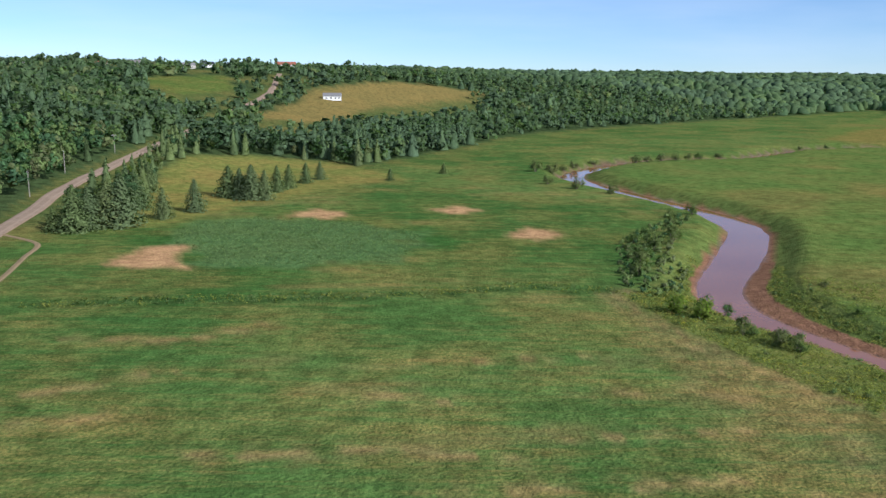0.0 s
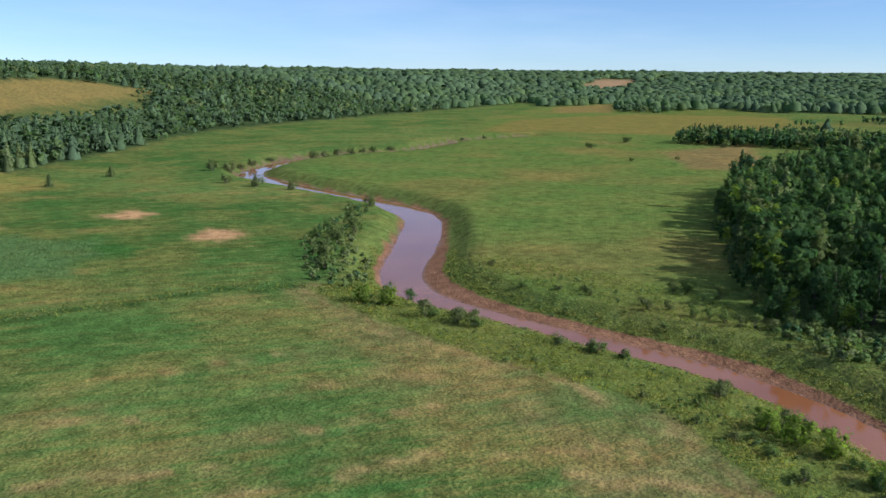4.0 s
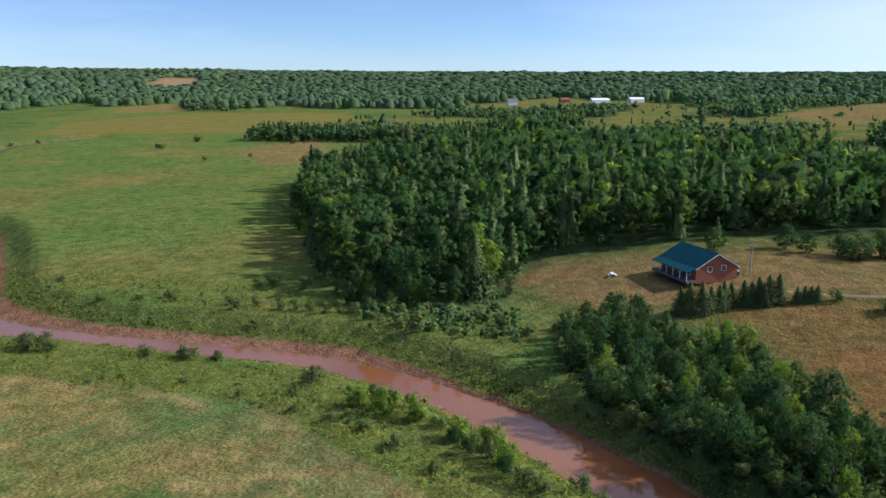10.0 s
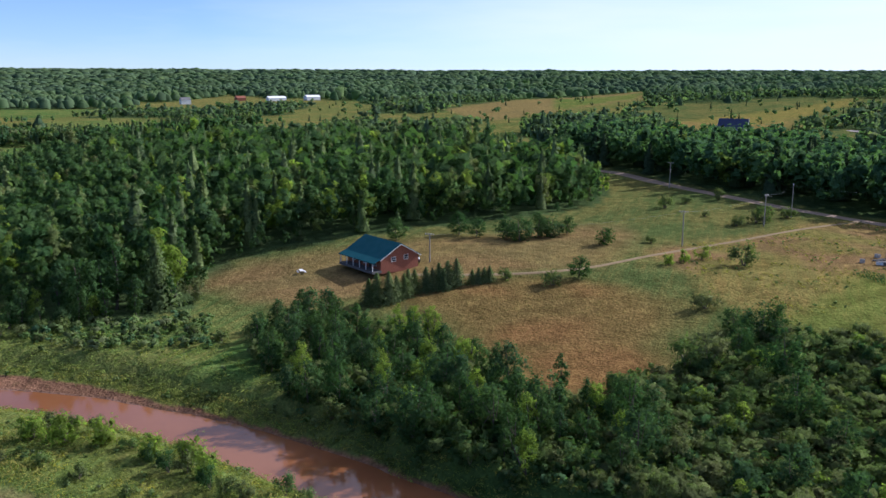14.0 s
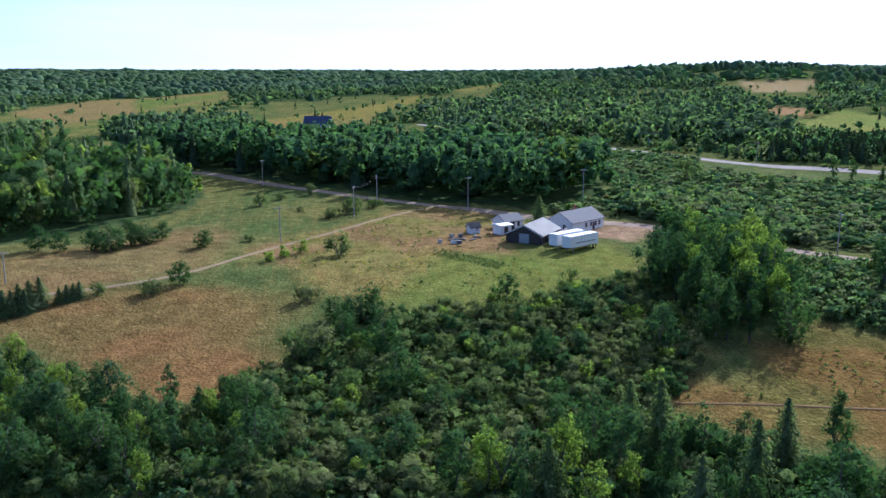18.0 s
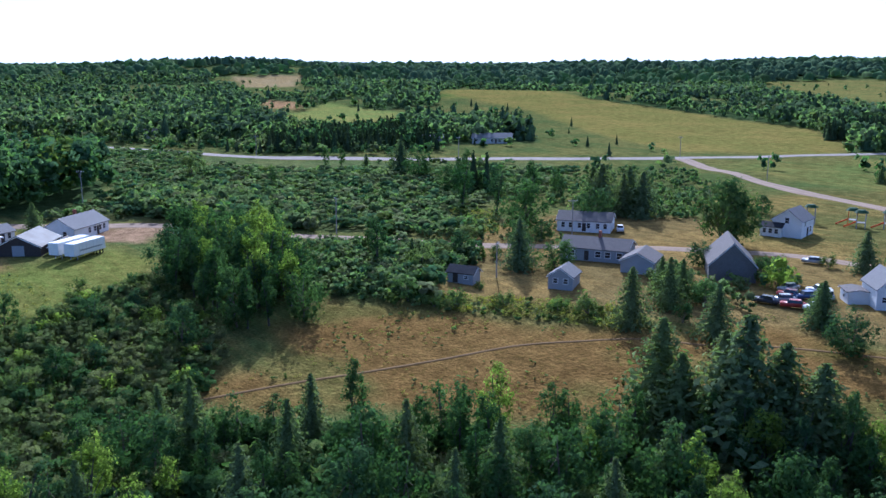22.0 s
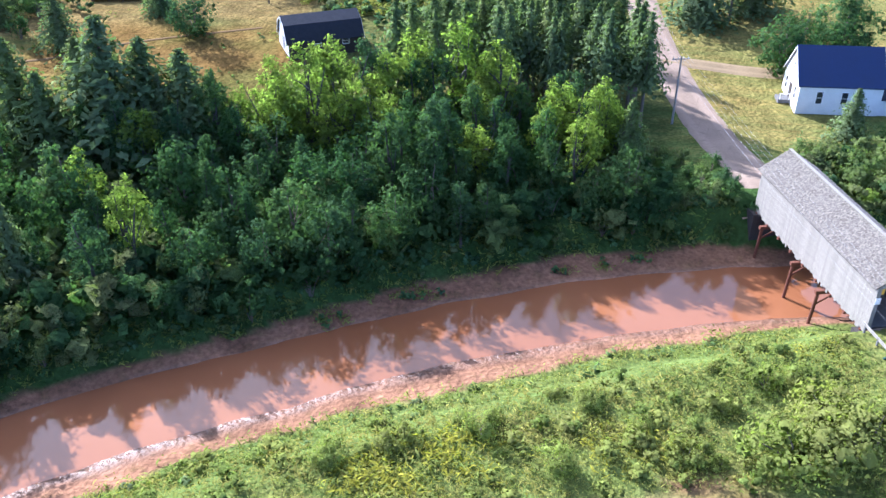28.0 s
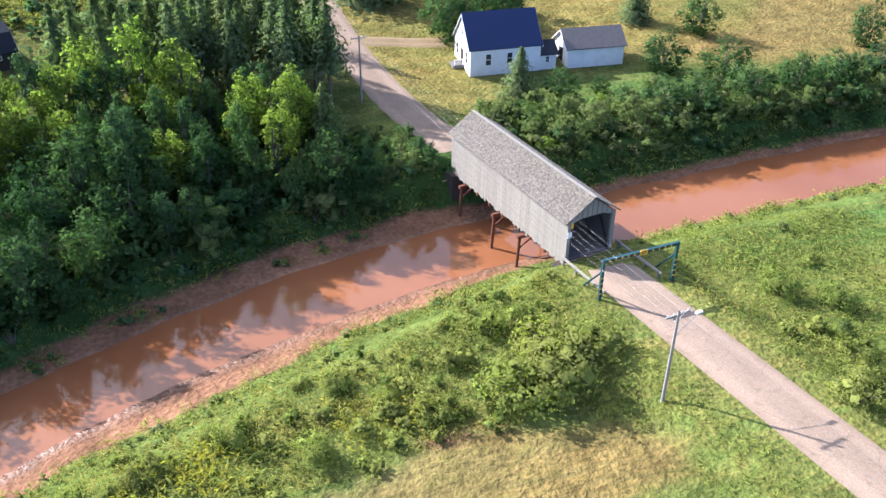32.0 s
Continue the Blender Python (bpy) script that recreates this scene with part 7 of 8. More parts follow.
# by the bridge
church = building("white_chapel", "white clapboard chapel with a dark blue metal roof", "chapel", -36.9, -116.6, 2, 10.6, 7.8, 3.3, 4.1, WHITE_WALL, BLUE_ROOF, rowwin("f", (-2.6, 0.6, 2.6), 1.7, 0.75, 1.6) + [("l", -2.2, 1.7, 0.75, 1.6), ("l", 2.2, 1.7, 0.75, 1.6), ("l", 0, 4.8, 0.5, 0.9)], [("l", 0, 1.2, 2.2)], (4.6, 2.4), 0.25, lift=0.3)
boxed("front_step", (1.6, 2.0, 0.5), GREY_WOOD, church, (-6.1, 0, -0.05))
boxed("hand_rail", (1.5, 0.07, 0.07), WHITE_TRIM, church, (-6.1, -0.95, 1.0))
for k in (-6.7, -5.5):
    boxed("rail_post", (0.07, 0.07, 0.9), WHITE_TRIM, church, (k, -0.95, 0.6))
building("chapel_annex", "low white annex behind a chapel with dark roof", "annex", -43.5, -115.6, 2, 2.8, 4.6, 2.1, 1.2, WHITE_WALL, DARK_ROOF, rowwin("f", (0,), 1.3, 0.5, 0.8))
building("white_hall_shed", "long white shed with a brown-black roof", "shed", -51.0, -115.8, 0, 8.8, 5.6, 2.7, 2.0, WHITE_WALL, ROOF_BROWN, (), [("l", 0, 1.6, 2.0)])
# beyond the side road
building("ranch_house", "white ranch house with a pale grey roof", "house", 80, -288, 22, 17, 9, 2.6, 2.0, WHITE_WALL, GREY_ROOF, rowwin("f", (-6, -3, 0.5, 4, 6.5), 1.5, 1.2, 1.2), [("f", 2.2, 0.9, 2.0)], (2, 0.5))
building("gambrel_house", "white house with a black gambrel roof and dormers", "house", 57.5, -310, 6, 11, 8.5, 2.9, 3.6, WHITE_WALL, DARK_ROOF, rowwin("f", (-3.5, -1, 1.5, 3.8), 1.6, 1.0, 1.2) + rowwin("r", (-1.8, 1.8), 1.6), (), (3, 0), 0.3, True)
building("corner_bungalow", "white bungalow with a grey roof on a lawn", "house", 43, -273.5, 12, 15, 8, 2.6, 1.8, WHITE_WALL, GREY_ROOF, rowwin("f", (-6, -3.5, 1.5, 4.5), 1.5, 1.2, 1.2) + rowwin("r", (0,), 1.5), [("f", -0.8, 0.9, 2.0)])
building("tall_white_house", "tall white house with a blue-grey roof", "house", 27, -313, 10, 11, 8, 5.2, 2.6, WHITE_WALL, GREY_ROOF, rowwin("f", (-3.5, 0, 3.5), 4.2) + rowwin("f", (-3.5, 3.5), 1.6), [("f", 0, 0.9, 2.0)])
building("white_cottage", "small white house among far trees", "house", 62, -298, 15, 8, 6, 2.5, 1.6, WHITE_WALL, WHITE_TRIM, rowwin("f", (-2, 2), 1.5))
# scattered far houses
building("grey_ranch", "long grey house beyond the highway", "house", 328, -301, 48, 20, 9, 2.8, 2.2, BEIGE, GREY_ROOF, rowwin("f", (-8, -5, 0, 4, 8), 1.5, 1.4, 1.2), [("f", 2, 0.9, 2.0)])
building("grey_outbuilding", "low grey outbuilding behind spruces", "shed", 350, -280, 48, 14, 7, 2.6, 1.6, GREY_SIDING, GREY_ROOF)
building("roadside_house", "small white house beside the highway", "house", 452, -170, 68, 12, 8, 3.0, 2.4, WHITE_WALL, GREY_ROOF, rowwin("f", (-4, 0, 4), 1.6, 1.2, 1.2))
building("old_barn", "dark blue-roofed barn with a white gable in a hay field", "barn", 592, 13, 80, 18, 11, 2.2, 6.0, WHITE_WALL, BLUE_ROOF, rowwin("f", (-5, 5), 1.6))
building("grey_lean_house", "small pale house beside a barn", "house", 575, 22, 70, 8, 6, 2.5, 1.6, BEIGE, GREY_ROOF)
for bx, by, ln, wd, ev, label in ((1188, 705, 30, 10, 4, "long white farm building far across the valley"), (1212, 655, 24, 10, 4.5, "second long white farm building in a far field"), (1180, 765, 15, 10, 4.5, "far red-roofed barn at a farm")):
    building("far_farm_building", label, "barn", bx, by, -32, ln, wd, ev, 3, WHITE_WALL if "white" in label else BRICK, WHITE_TRIM if "white" in label else BRICK, group="far farm")
building("far_white_house", "tiny white house in a far meadow", "house", 1080, 795, -36, 14, 10, 6, 4, WHITE_WALL, GREY_ROOF)
building("hill_house", "white house with grey roof on a hill field", "house", -100, 775, 8, 16, 9, 3.2, 2.8, WHITE_WALL, GREY_ROOF, rowwin("f", (-5, -1, 3, 6), 1.6, 1.4, 1.3))
building("hilltop_house", "large white house with a red-brown roof on the hilltop", "house", -178, 980, 10, 22, 12, 4.5, 3.2, WHITE_WALL, BRICK, rowwin("f", (-8, -4, 0, 4, 8), 2.2, 1.6, 1.6), lift=1.0)
for k, (bx, by, roof) in enumerate(((-420, 860, GREY_ROOF), (-350, 890, BRICK), (-330, 930, TIN_ROOF), (-265, 905, GREY_ROOF), (-250, 925, DARK_ROOF), (-232, 960, TIN_ROOF))):
    building("hill_village_house", "small pale house in a hillside village", "house", bx, by, 12 + 7 * k, 13, 8, 3.2, 2.6, WHITE_WALL if k % 3 else BEIGE, roof, rowwin("f", (-3, 0, 3), 1.6), group="hill village houses")
building("far_field_house", "white house among trees across the fields", "house", 205, -520, 20, 12, 8, 3.5, 2.6, WHITE_WALL, GREY_ROOF)
building("far_farmhouse", "long pale blue farmhouse far across the fields", "house", 224, -667, 22, 20, 9, 3.2, 2.4, WHITE_WALL, GREY_ROOF, rowwin("f", (-7, -3, 1, 5, 8), 1.6, 1.3, 1.3))
building("far_grey_barn", "large grey barn on a far rise", "barn", 296, -900, 18, 26, 13, 5, 4.5, GREY_SIDING, ROOF_BROWN)
building("far_grey_bungalow", "long low grey bungalow far beyond the fields", "house", 167, -800, 12, 24, 10, 3, 2.4, GREY_SIDING, GREY_ROOF, rowwin("f", (-8, -4, 0, 4, 8), 1.6, 1.3, 1.2))
building("far_pale_house", "tall pale house among spruces in a field", "house", 226, -560, 20, 11, 9, 5.2, 2.8, BEIGE, GREY_ROOF, rowwin("f", (-3, 0, 3), 4.0) + rowwin("f", (-3, 3), 1.6))
building("far_dark_house", "dark-roofed house far across the fields", "house", 178, -470, 20, 12, 8, 3.5, 2.6, GREY_SIDING, DARK_ROOF)


def trailer(x, y, angle, label):
    """A box trailer on its wheels and legs."""
    root = new("box_trailer")
    tagged(root, label, "trailer", "parked trailers")
    root.matrix_basis = pose(x, y, float(land(x, y)), 0, 0, angle)
    bm = bmesh.new()
    box(bm, -4.9, 4.9, -1.2, 1.2, 0.95, 3.45)
    bmesh.ops.bevel(bm, geom=bm.edges[:], offset=0.05, segments=2, affect="EDGES")
    part_bm("body", bm, WHITE_WALL, root)
    boxed("roof_panel", (9.6, 2.25, 0.05), WHITE_TRIM, root, (0, 0, 3.475))
    boxed("side_stripe", (7, 0.02, 0.3), GREY_SIDING, root, (0.4, -1.22, 1.9), "faded grey stripe")
    for k in range(9):
        boxed("rib", (0.05, 0.04, 2.4), WHITE_TRIM, root, (-4.4 + k * 1.1, -1.22, 2.2))
    for sx in (2.7, 3.8):
        for sy in (-1.0, 1.0):
            rod("wheel", (sx, sy - 0.15, 0.5), (sx, sy + 0.15, 0.5), 0.5, DARK_ROOF, root, "black tyre", 14)
    for sy in (-0.8, 0.8):
        boxed("landing_leg", (0.15, 0.15, 0.95), GREY_SIDING, root, (-3.5, sy, 0.47))
    boxed("chassis", (9.2, 0.9, 0.22), DARK_WOOD, root, (0, 0, 0.83))


trailer(182.6, -53.2, -55, "long white box trailer with a faded stripe")
trailer(185.6, -51.0, -55, "white box trailer parked beside another")

# ---- the covered bridge ----
SILVER_BOARD = plain("silvered_boards", (0.300, 0.275, 0.235), 0.9, grain=5, amount=0.55, bump=0.01, stain=(0.25, 0.23, 0.20))
def shingle_material():
    m, t, s = material("old_cedar_shingles")
    one = t.nodes.new("ShaderNodeNewGeometry").outputs["Random Per Island"]
    wide, fine = noise_of(t, 0.7, 4), noise_of(t, 9, 4)
    c = mix_of(t, ramp_of(t, one, 0, 1), (0.078, 0.066, 0.052), (0.205, 0.178, 0.144))
    c = mix_of(t, ramp_of(t, wide, 0.45, 0.7, 0, 0.5), c, (0.155, 0.135, 0.115))
    c = mix_of(t, 1.0, c, ramp_grey(t, ramp_of(t, fine, 0.3, 0.7), 0.55, 1.35), "MULTIPLY")
    t.links.new(c, s.inputs["Base Color"])
    s.inputs["Roughness"].default_value = 0.92
    return m


SHINGLE = shingle_material()
DECK = plain("worn_deck_planks", (0.20, 0.175, 0.15), 0.9, grain=4, amount=0.35)
RUST_BEAM = plain("red_brown_beam", (0.17, 0.07, 0.045), 0.85, grain=4, amount=0.4)
GREEN_STEEL = plain("dark_green_painted_steel", (0.012, 0.058, 0.062), 0.45, grain=3, amount=0.2)
YELLOW = plain("yellow_sign", (0.75, 0.42, 0.03), 0.5, grain=3, amount=0.1)
BLACK = plain("black_paint", (0.015, 0.015, 0.015), 0.5, grain=3)
POLE_WOOD = plain("grey_pole_wood", (0.34, 0.31, 0.28), 0.85, grain=5, amount=0.3)
WIRE = plain("pale_cable", (0.30, 0.30, 0.30), 0.4, 0.5)
NEAR_END, FAR_END = Vector((-29.75, -63.1)), Vector((-24.35, -84.2))
mid, axis = (NEAR_END + FAR_END) / 2, FAR_END - NEAR_END
BRIDGE_TURN = math.degrees(math.atan2(axis.y, axis.x))
LB, WB, EB, RB = axis.length / 2, 2.65, 4.0, 2.0
bridge = new("covered_bridge")
tagged(bridge, "weathered grey wooden covered bridge with shingle roof", "bridge")
bridge.matrix_basis = pose(mid.x, mid.y, 0.0, 0, 0, BRIDGE_TURN)
pick = random.Random(9)


def shared_box(name, size, mat):
    bm = bmesh.new()
    sx, sy, sz = (s / 2 for s in size)
    box(bm, -sx, sx, -sy, sy, -sz, sz)
    me = bpy.data.meshes.new(name)
    bm.to_mesh(me)
    bm.free()
    me.materials.append(mat)
    return me


# side walls: upright boards with ragged feet
boards = [shared_box("board", (0.285, 0.035, h), SILVER_BOARD) for h in (4.75, 4.6, 4.85, 4.5)]
for side in (-1, 1):
    wall = new("side_wall", shared_box("side_wall", (2 * LB, 0.05, 4.0), GREY_WOOD))
    wall.parent = bridge
    wall.matrix_basis = pose(0, side * (WB - 0.06), 1.9)
    n = int(2 * LB / 0.3)
    for k in range(n):
        b = part("board", pick.choice(boards), wall)
        b.matrix_basis = pose(-LB + 0.15 + k * 0.3, side * (0.05 + pick.uniform(0, 0.012)), 4.0 - 1.9 - b.data.vertices[6].co.z + pick.uniform(-0.04, 0.02), 0, pick.uniform(-0.25, 0.25), 0)
# roof: courses of shingles on two slopes
pitch = math.degrees(math.atan2(RB, WB + 0.3))
run = math.hypot(RB, WB + 0.3) + 0.15
for side in (-1, 1):
    slope = new("roof_slope", shared_box("roof_slope", (2 * LB + 0.7, run, 0.08), SHINGLE))
    slope.parent = bridge
    slope.matrix_basis = pose(0, side * (WB + 0.45) / 2, EB + RB / 2 + 0.02, -side * pitch, 0, 0)
    v, f = [], []
    for row in range(27):
        y0 = side * (run / 2 - row * run / 27)
        y1 = y0 - side * (run / 27 + 0.03)
        x = -LB - 0.35
        while x < LB + 0.3:
            w = pick.uniform(0.09, 0.19)
            x2 = min(x + w, LB + 0.35)
            lift, drop = 0.065 + pick.uniform(0, 0.03), pick.uniform(-0.03, 0.03)
            i = len(v)
            v += [(x + 0.008, y0 + side * drop, lift), (x2 - 0.008, y0 + side * drop, lift), (x2 - 0.008, y1, 0.045), (x + 0.008, y1, 0.045), (x + 0.008, y0 + side * drop, 0.03), (x2 - 0.008, y0 + side * drop, 0.03)]
            f += [(i, i + 1, i + 2, i + 3), (i + 4, i + 5, i + 1, i)]
            x = x2
    tagged(part("shingles", mesh_of("shingles", np.array(v), np.array(f), SHINGLE), slope, "bleached cedar shingles in courses"), kind="stuff")
boxed("ridge_cap", (2 * LB + 0.75, 0.34, 0.06), SILVER_BOARD, bridge, (0, 0, EB + RB + 0.12))
# gable ends over the portals
for sx in (-1, 1):
    bm = bmesh.new()
    outline = [(-WB, EB), (WB, EB), (0, EB + RB - 0.05)]
    prism(bm, [(-WB, EB - 0.02), (-WB + 0.5, EB - 0.25), (-1.3, EB + 0.05), (1.3, EB + 0.05), (WB - 0.5, EB - 0.25), (WB, EB - 0.02), (0, EB + RB - 0.06)], sx * LB - 0.05, sx * LB + 0.05)
    bmesh.ops.recalc_face_normals(bm, faces=bm.faces)
    gable = part_bm("gable", bm, SILVER_BOARD, bridge)
    for k in range(9):
        b = part("batten", shared_box("batten", (0.03, 0.05, 1.75 * (1 - abs(k - 4) / 5) + 0.05), GREY_WOOD), gable)
        b.matrix_basis = pose(sx * (LB + 0.07), (k - 4) * 0.55, EB + 0.1 + 0.85 * (1 - abs(k - 4) / 5))
    for sy in (-1, 1):
        boxed("portal_post", (0.3, 0.35, 4.1), SILVER_BOARD, bridge, (sx * LB, sy * (WB - 0.15), 2.0))
# deck, trusses and beams inside
boxed("deck_frame", (2 * LB, 2 * WB - 0.3, 0.16), DARK_WOOD, bridge, (0, 0, -0.22))
planks = shared_box("deck_plank", (0.29, 2 * WB - 0.5, 0.07), DECK)
for k in range(int(2 * LB / 0.3)):
    part("deck_plank", planks, bridge).matrix_basis = pose(-LB + 0.15 + 0.3 * k, 0, -0.09 + pick.uniform(-0.006, 0.006))
for sy in (-1, 1):
    boxed("bottom_chord", (2 * LB, 0.35, 0.4), RUST_BEAM, bridge, (0, sy * (WB - 0.25), -0.48))
    for k in range(8):
        x0 = -LB + 1.2 + k * (2 * LB - 2.4) / 7
        rod("truss_brace", (x0 - 1.2, sy * (WB - 0.3), 0.0), (x0 + 1.2, sy * (WB - 0.3), 3.8), 0.1, DARK_WOOD, bridge, "", 4)
for k in range(9):
    boxed("floor_beam", (0.22, 2 * WB + 0.3, 0.28), RUST_BEAM, bridge, (-LB + 0.6 + k * (2 * LB - 1.2) / 8, 0, -0.75))
for k in range(7):
    boxed("tie_beam", (0.2, 2 * WB - 0.1, 0.2), DARK_WOOD, bridge, (-LB + 1 + k * (2 * LB - 2) / 6, 0, EB - 0.1))
# timber bents that carry it
for k, x0 in enumerate((-LB + 6.9, -LB + 11.8, LB - 3.0)):
    bent = boxed("bent_cap", (0.35, 2 * WB + 1.5, 0.35), RUST_BEAM, bridge, (x0, 0, -1.06))
    for sy in (-1, 1):
        for off in (0.35,):
            rod("bridge_post", (0, sy * (WB + 0.45), -0.1), (0, sy * (WB + 0.7), -4.9), 0.17, RUST_BEAM, bent, "", 8)
        rod("knee_brace", (0, sy * (WB + 0.4), -1.3), (0, sy * 1.2, -0.1), 0.1, RUST_BEAM, bent, "", 6)
boxed("abutment_near", (1.6, 6.4, 5.0), DARK_WOOD, bridge, (-LB + 0.2, 0, -3.2), "dark timber crib abutment")
boxed("abutment_far", (1.6, 6.4, 5.0), DARK_WOOD, bridge, (LB - 0.2, 0, -3.2), "dark timber crib abutment")
# warning plates at the portal
boxed("clearance_plate", (0.04, 0.5, 0.5), YELLOW, bridge, (-LB - 0.09, WB - 0.35, 3.55), "small yellow clearance plate", 0)
boxed("sign_plate", (0.04, 0.45, 0.6), WHITE_TRIM, bridge, (-LB - 0.19, WB - 0.2, 2.7), "small pale blue-white plate")
for sy in (-1, 1):
    rail = boxed("approach_rail", (6.5, 0.14, 0.22), SILVER_BOARD, bridge, (-LB - 3.4, sy * 3.15, 0.62), "bleached wooden guard rail")
    for k in range(4):
        boxed("rail_post", (0.14, 0.14, 1.0), GREY_WOOD, rail, (-2.9 + k * 1.9, 0, -0.4))

# ---- the height gate ----
gate = new("height_gate")
tagged(gate, "dark green steel height gate with a striped crossbar", "gate")
GA, GB = Vector((-27.9, -55.8)), Vector((-35.4, -57.1))
gm, gd = (GA + GB) / 2, GB - GA
gate.matrix_basis = pose(gm.x, gm.y, -0.05, 0, 0, math.degrees(math.atan2(gd.y, gd.x)))
GL = gd.length / 2
beam = boxed("crossbar", (2 * GL + 0.3, 0.28, 0.28), GREEN_STEEL, gate, (0, 0, 3.95))
for k in range(22):
    if abs(k - 10.5) > 1.6:
        boxed("stripe", (0.14, 0.012, 0.2), BLACK if k % 2 else YELLOW, beam, (-GL + 0.5 + k * (2 * GL - 1.0) / 21, -0.147, 0), "", 0)
boxed("clearance_sign", (0.75, 0.05, 0.5), YELLOW, beam, (0.1, -0.18, 0.05), "yellow clearance sign with dark bars")
for k in range(2):
    boxed("sign_bar", (0.5, 0.012, 0.08), BLACK, beam, (0.1, -0.21, 0.12 - 0.16 * k))
for sx in (-1, 1):
    post = boxed("post", (0.24, 0.24, 4.6), GREEN_STEEL, gate, (sx * GL, 0, 1.6))
    for k in range(8):
        boxed("stripe", (0.26, 0.012, 0.12), YELLOW if k % 2 else BLACK, post, (0, -0.127, -1.2 + k * 0.27))
    rod("brace", (sx * GL, 0, 2.9), (sx * (GL + 0.1), 2.6, -0.2), 0.09, GREEN_STEEL, gate, "", 6)

# ---- utility poles and cables ----
def utility_pole(x, y, h, turn, lamp=False, label="grey wooden utility pole with one crossarm", lean=0.0, transformer=False):
    root = new("utility_pole")
    tagged(root, label, "utility pole", "utility poles")
    root.matrix_basis = pose(x, y, float(land(x, y)), 0, lean, turn)
    rod("pole", (0, 0, -1), (0, 0, h), 0.15, POLE_WOOD, root, "", 10, 0.10)
    arm = boxed("crossarm", (2.2, 0.11, 0.12), POLE_WOOD, root, (0, 0.1, h - 0.35))
    for k in (-0.95, -0.35, 0.35, 0.95):
        rod("insulator", (k, 0, 0.06), (k, 0, 0.24), 0.05, WHITE_TRIM, arm, "", 8)
    for sx in (-1, 1):
        rod("arm_brace", (0, 0.1, h - 1.0), (sx * 0.7, 0.1, h - 0.4), 0.02, WIRE, root, "", 5)
    if transformer:
        rod("transformer", (0.32, 0, h - 2.0), (0.32, 0, h - 1.2), 0.22, TIN_ROOF, root, "grey transformer can", 12)
    if lamp:
        rod("lamp_arm", (0, 0, h - 2.2), (2.3, 0.4, h - 1.2), 0.035, WIRE, root, "", 6)
        boxed("lamp_head", (0.6, 0.22, 0.14), WHITE_TRIM, root, (2.5, 0.45, h - 1.2))
    return root


road_turn = math.degrees(math.atan2(axis.y, axis.x)) + 90
utility_pole(-27.9, -43.3, 8.4, road_turn + 180, True, "grey wooden utility pole with a street lamp arm")
utility_pole(-15.2, -106.5, 9.0, road_turn + 180)
for px, py, ph, tr in ((-1, -182, 9, False), (-6.5, -156, 9, True), (-13, -207, 10, False), (-12, -250, 10, False), (30, -206, 9, False), (60, -224, 9, False), (249, -11, 9.5, False), (243, -37, 9.5, False), (246, -72, 11, True), (203, 14, 8.5, False), (192, -76, 5.5, False),
                       (234, -4, 8.5, False), (300, 26, 9, False), (404, 109, 10, False), (172, -108, 9, False), (118, -110, 7, False), (135, -150, 9, False), (225, -318, 9, False), (285, -242, 9, False), (345, -176, 9, False), (160, -278, 9, False), (-146, 300, 9, False), (-155, 350, 9, False), (-157, 410, 9, False), (-143, 250, 9, False), (172, 65, 6.5, False)):
    utility_pole(px, py, ph, chance.uniform(0, 180), False, "weathered utility pole beside a road" if not tr else "utility pole with a grey transformer", 0, tr)


def cable(points, r=0.018, sag=0.35, group="overhead cables"):
    v = []
    for a, b in zip(points, points[1:]):
        a, b = np.array(a, float), np.array(b, float)
        for k in range(12):
            t = k / 12
            v.append(a + (b - a) * t - (0, 0, 4 * sag * t * (1 - t)))
    v.append(np.array(points[-1], float))
    tagged(new("overhead_cable", mesh_of("overhead_cable", *tube(v, [r] * len(v), 5), WIRE, True)), "thin pale overhead cable strung between poles", "cable", group)


side = Vector((axis.y, -axis.x)).normalized()
z1, z2 = float(land(-27.9, -43.3)) + 8.3, float(land(-15.2, -106.5)) + 8.9
ahead = -axis.normalized()
for k in (-0.95, -0.35, 0.35, 0.95):
    o = side * k
    cable([(-27.9 + o.x + ahead.x * 45, -43.3 + o.y + ahead.y * 45, z1), (-27.9 + o.x, -43.3 + o.y, z1), (-15.2 + o.x, -106.5 + o.y, z2), (-6.5 + o.x, -156 + o.y, float(land(-6.5, -156)) + 8.9), (-1 + o.x, -182 + o.y, float(land(-1, -182)) + 8.9)], 0.006, 0.7)
cable([(-27.9, -43.3, z1 - 1.6), (-15.2, -106.5, z2 - 1.6)], 0.008, 0.9)
for a, b in (((249, -11, 9), (243, -37, 9)), ((243, -37, 9), (246, -72, 10)), ((249, -11, 9), (234, -4, 8)), ((234, -4, 8), (203, 14, 8)), ((203, 14, 8), (172, 65, 6))):
    cable([(a[0], a[1], float(land(a[0], a[1])) + a[2]), (b[0], b[1], float(land(b[0], b[1])) + b[2])], 0.007, 0.8)

# ---- vehicles, playground and yard things ----
CAR_PAINT = {"red": plain("red_car_paint", (0.32, 0.03, 0.03), 0.3, grain=2, amount=0.1), "white": plain("white_car_paint", (0.70, 0.70, 0.70), 0.3, grain=2, amount=0.06), "dark": plain("dark_car_paint", (0.03, 0.035, 0.05), 0.3, grain=2, amount=0.1),
             "silver": plain("silver_car_paint", (0.40, 0.41, 0.42), 0.3, 0.4, 2, 0.08), "blue": plain("blue_car_paint", (0.06, 0.10, 0.22), 0.3, grain=2, amount=0.1)}


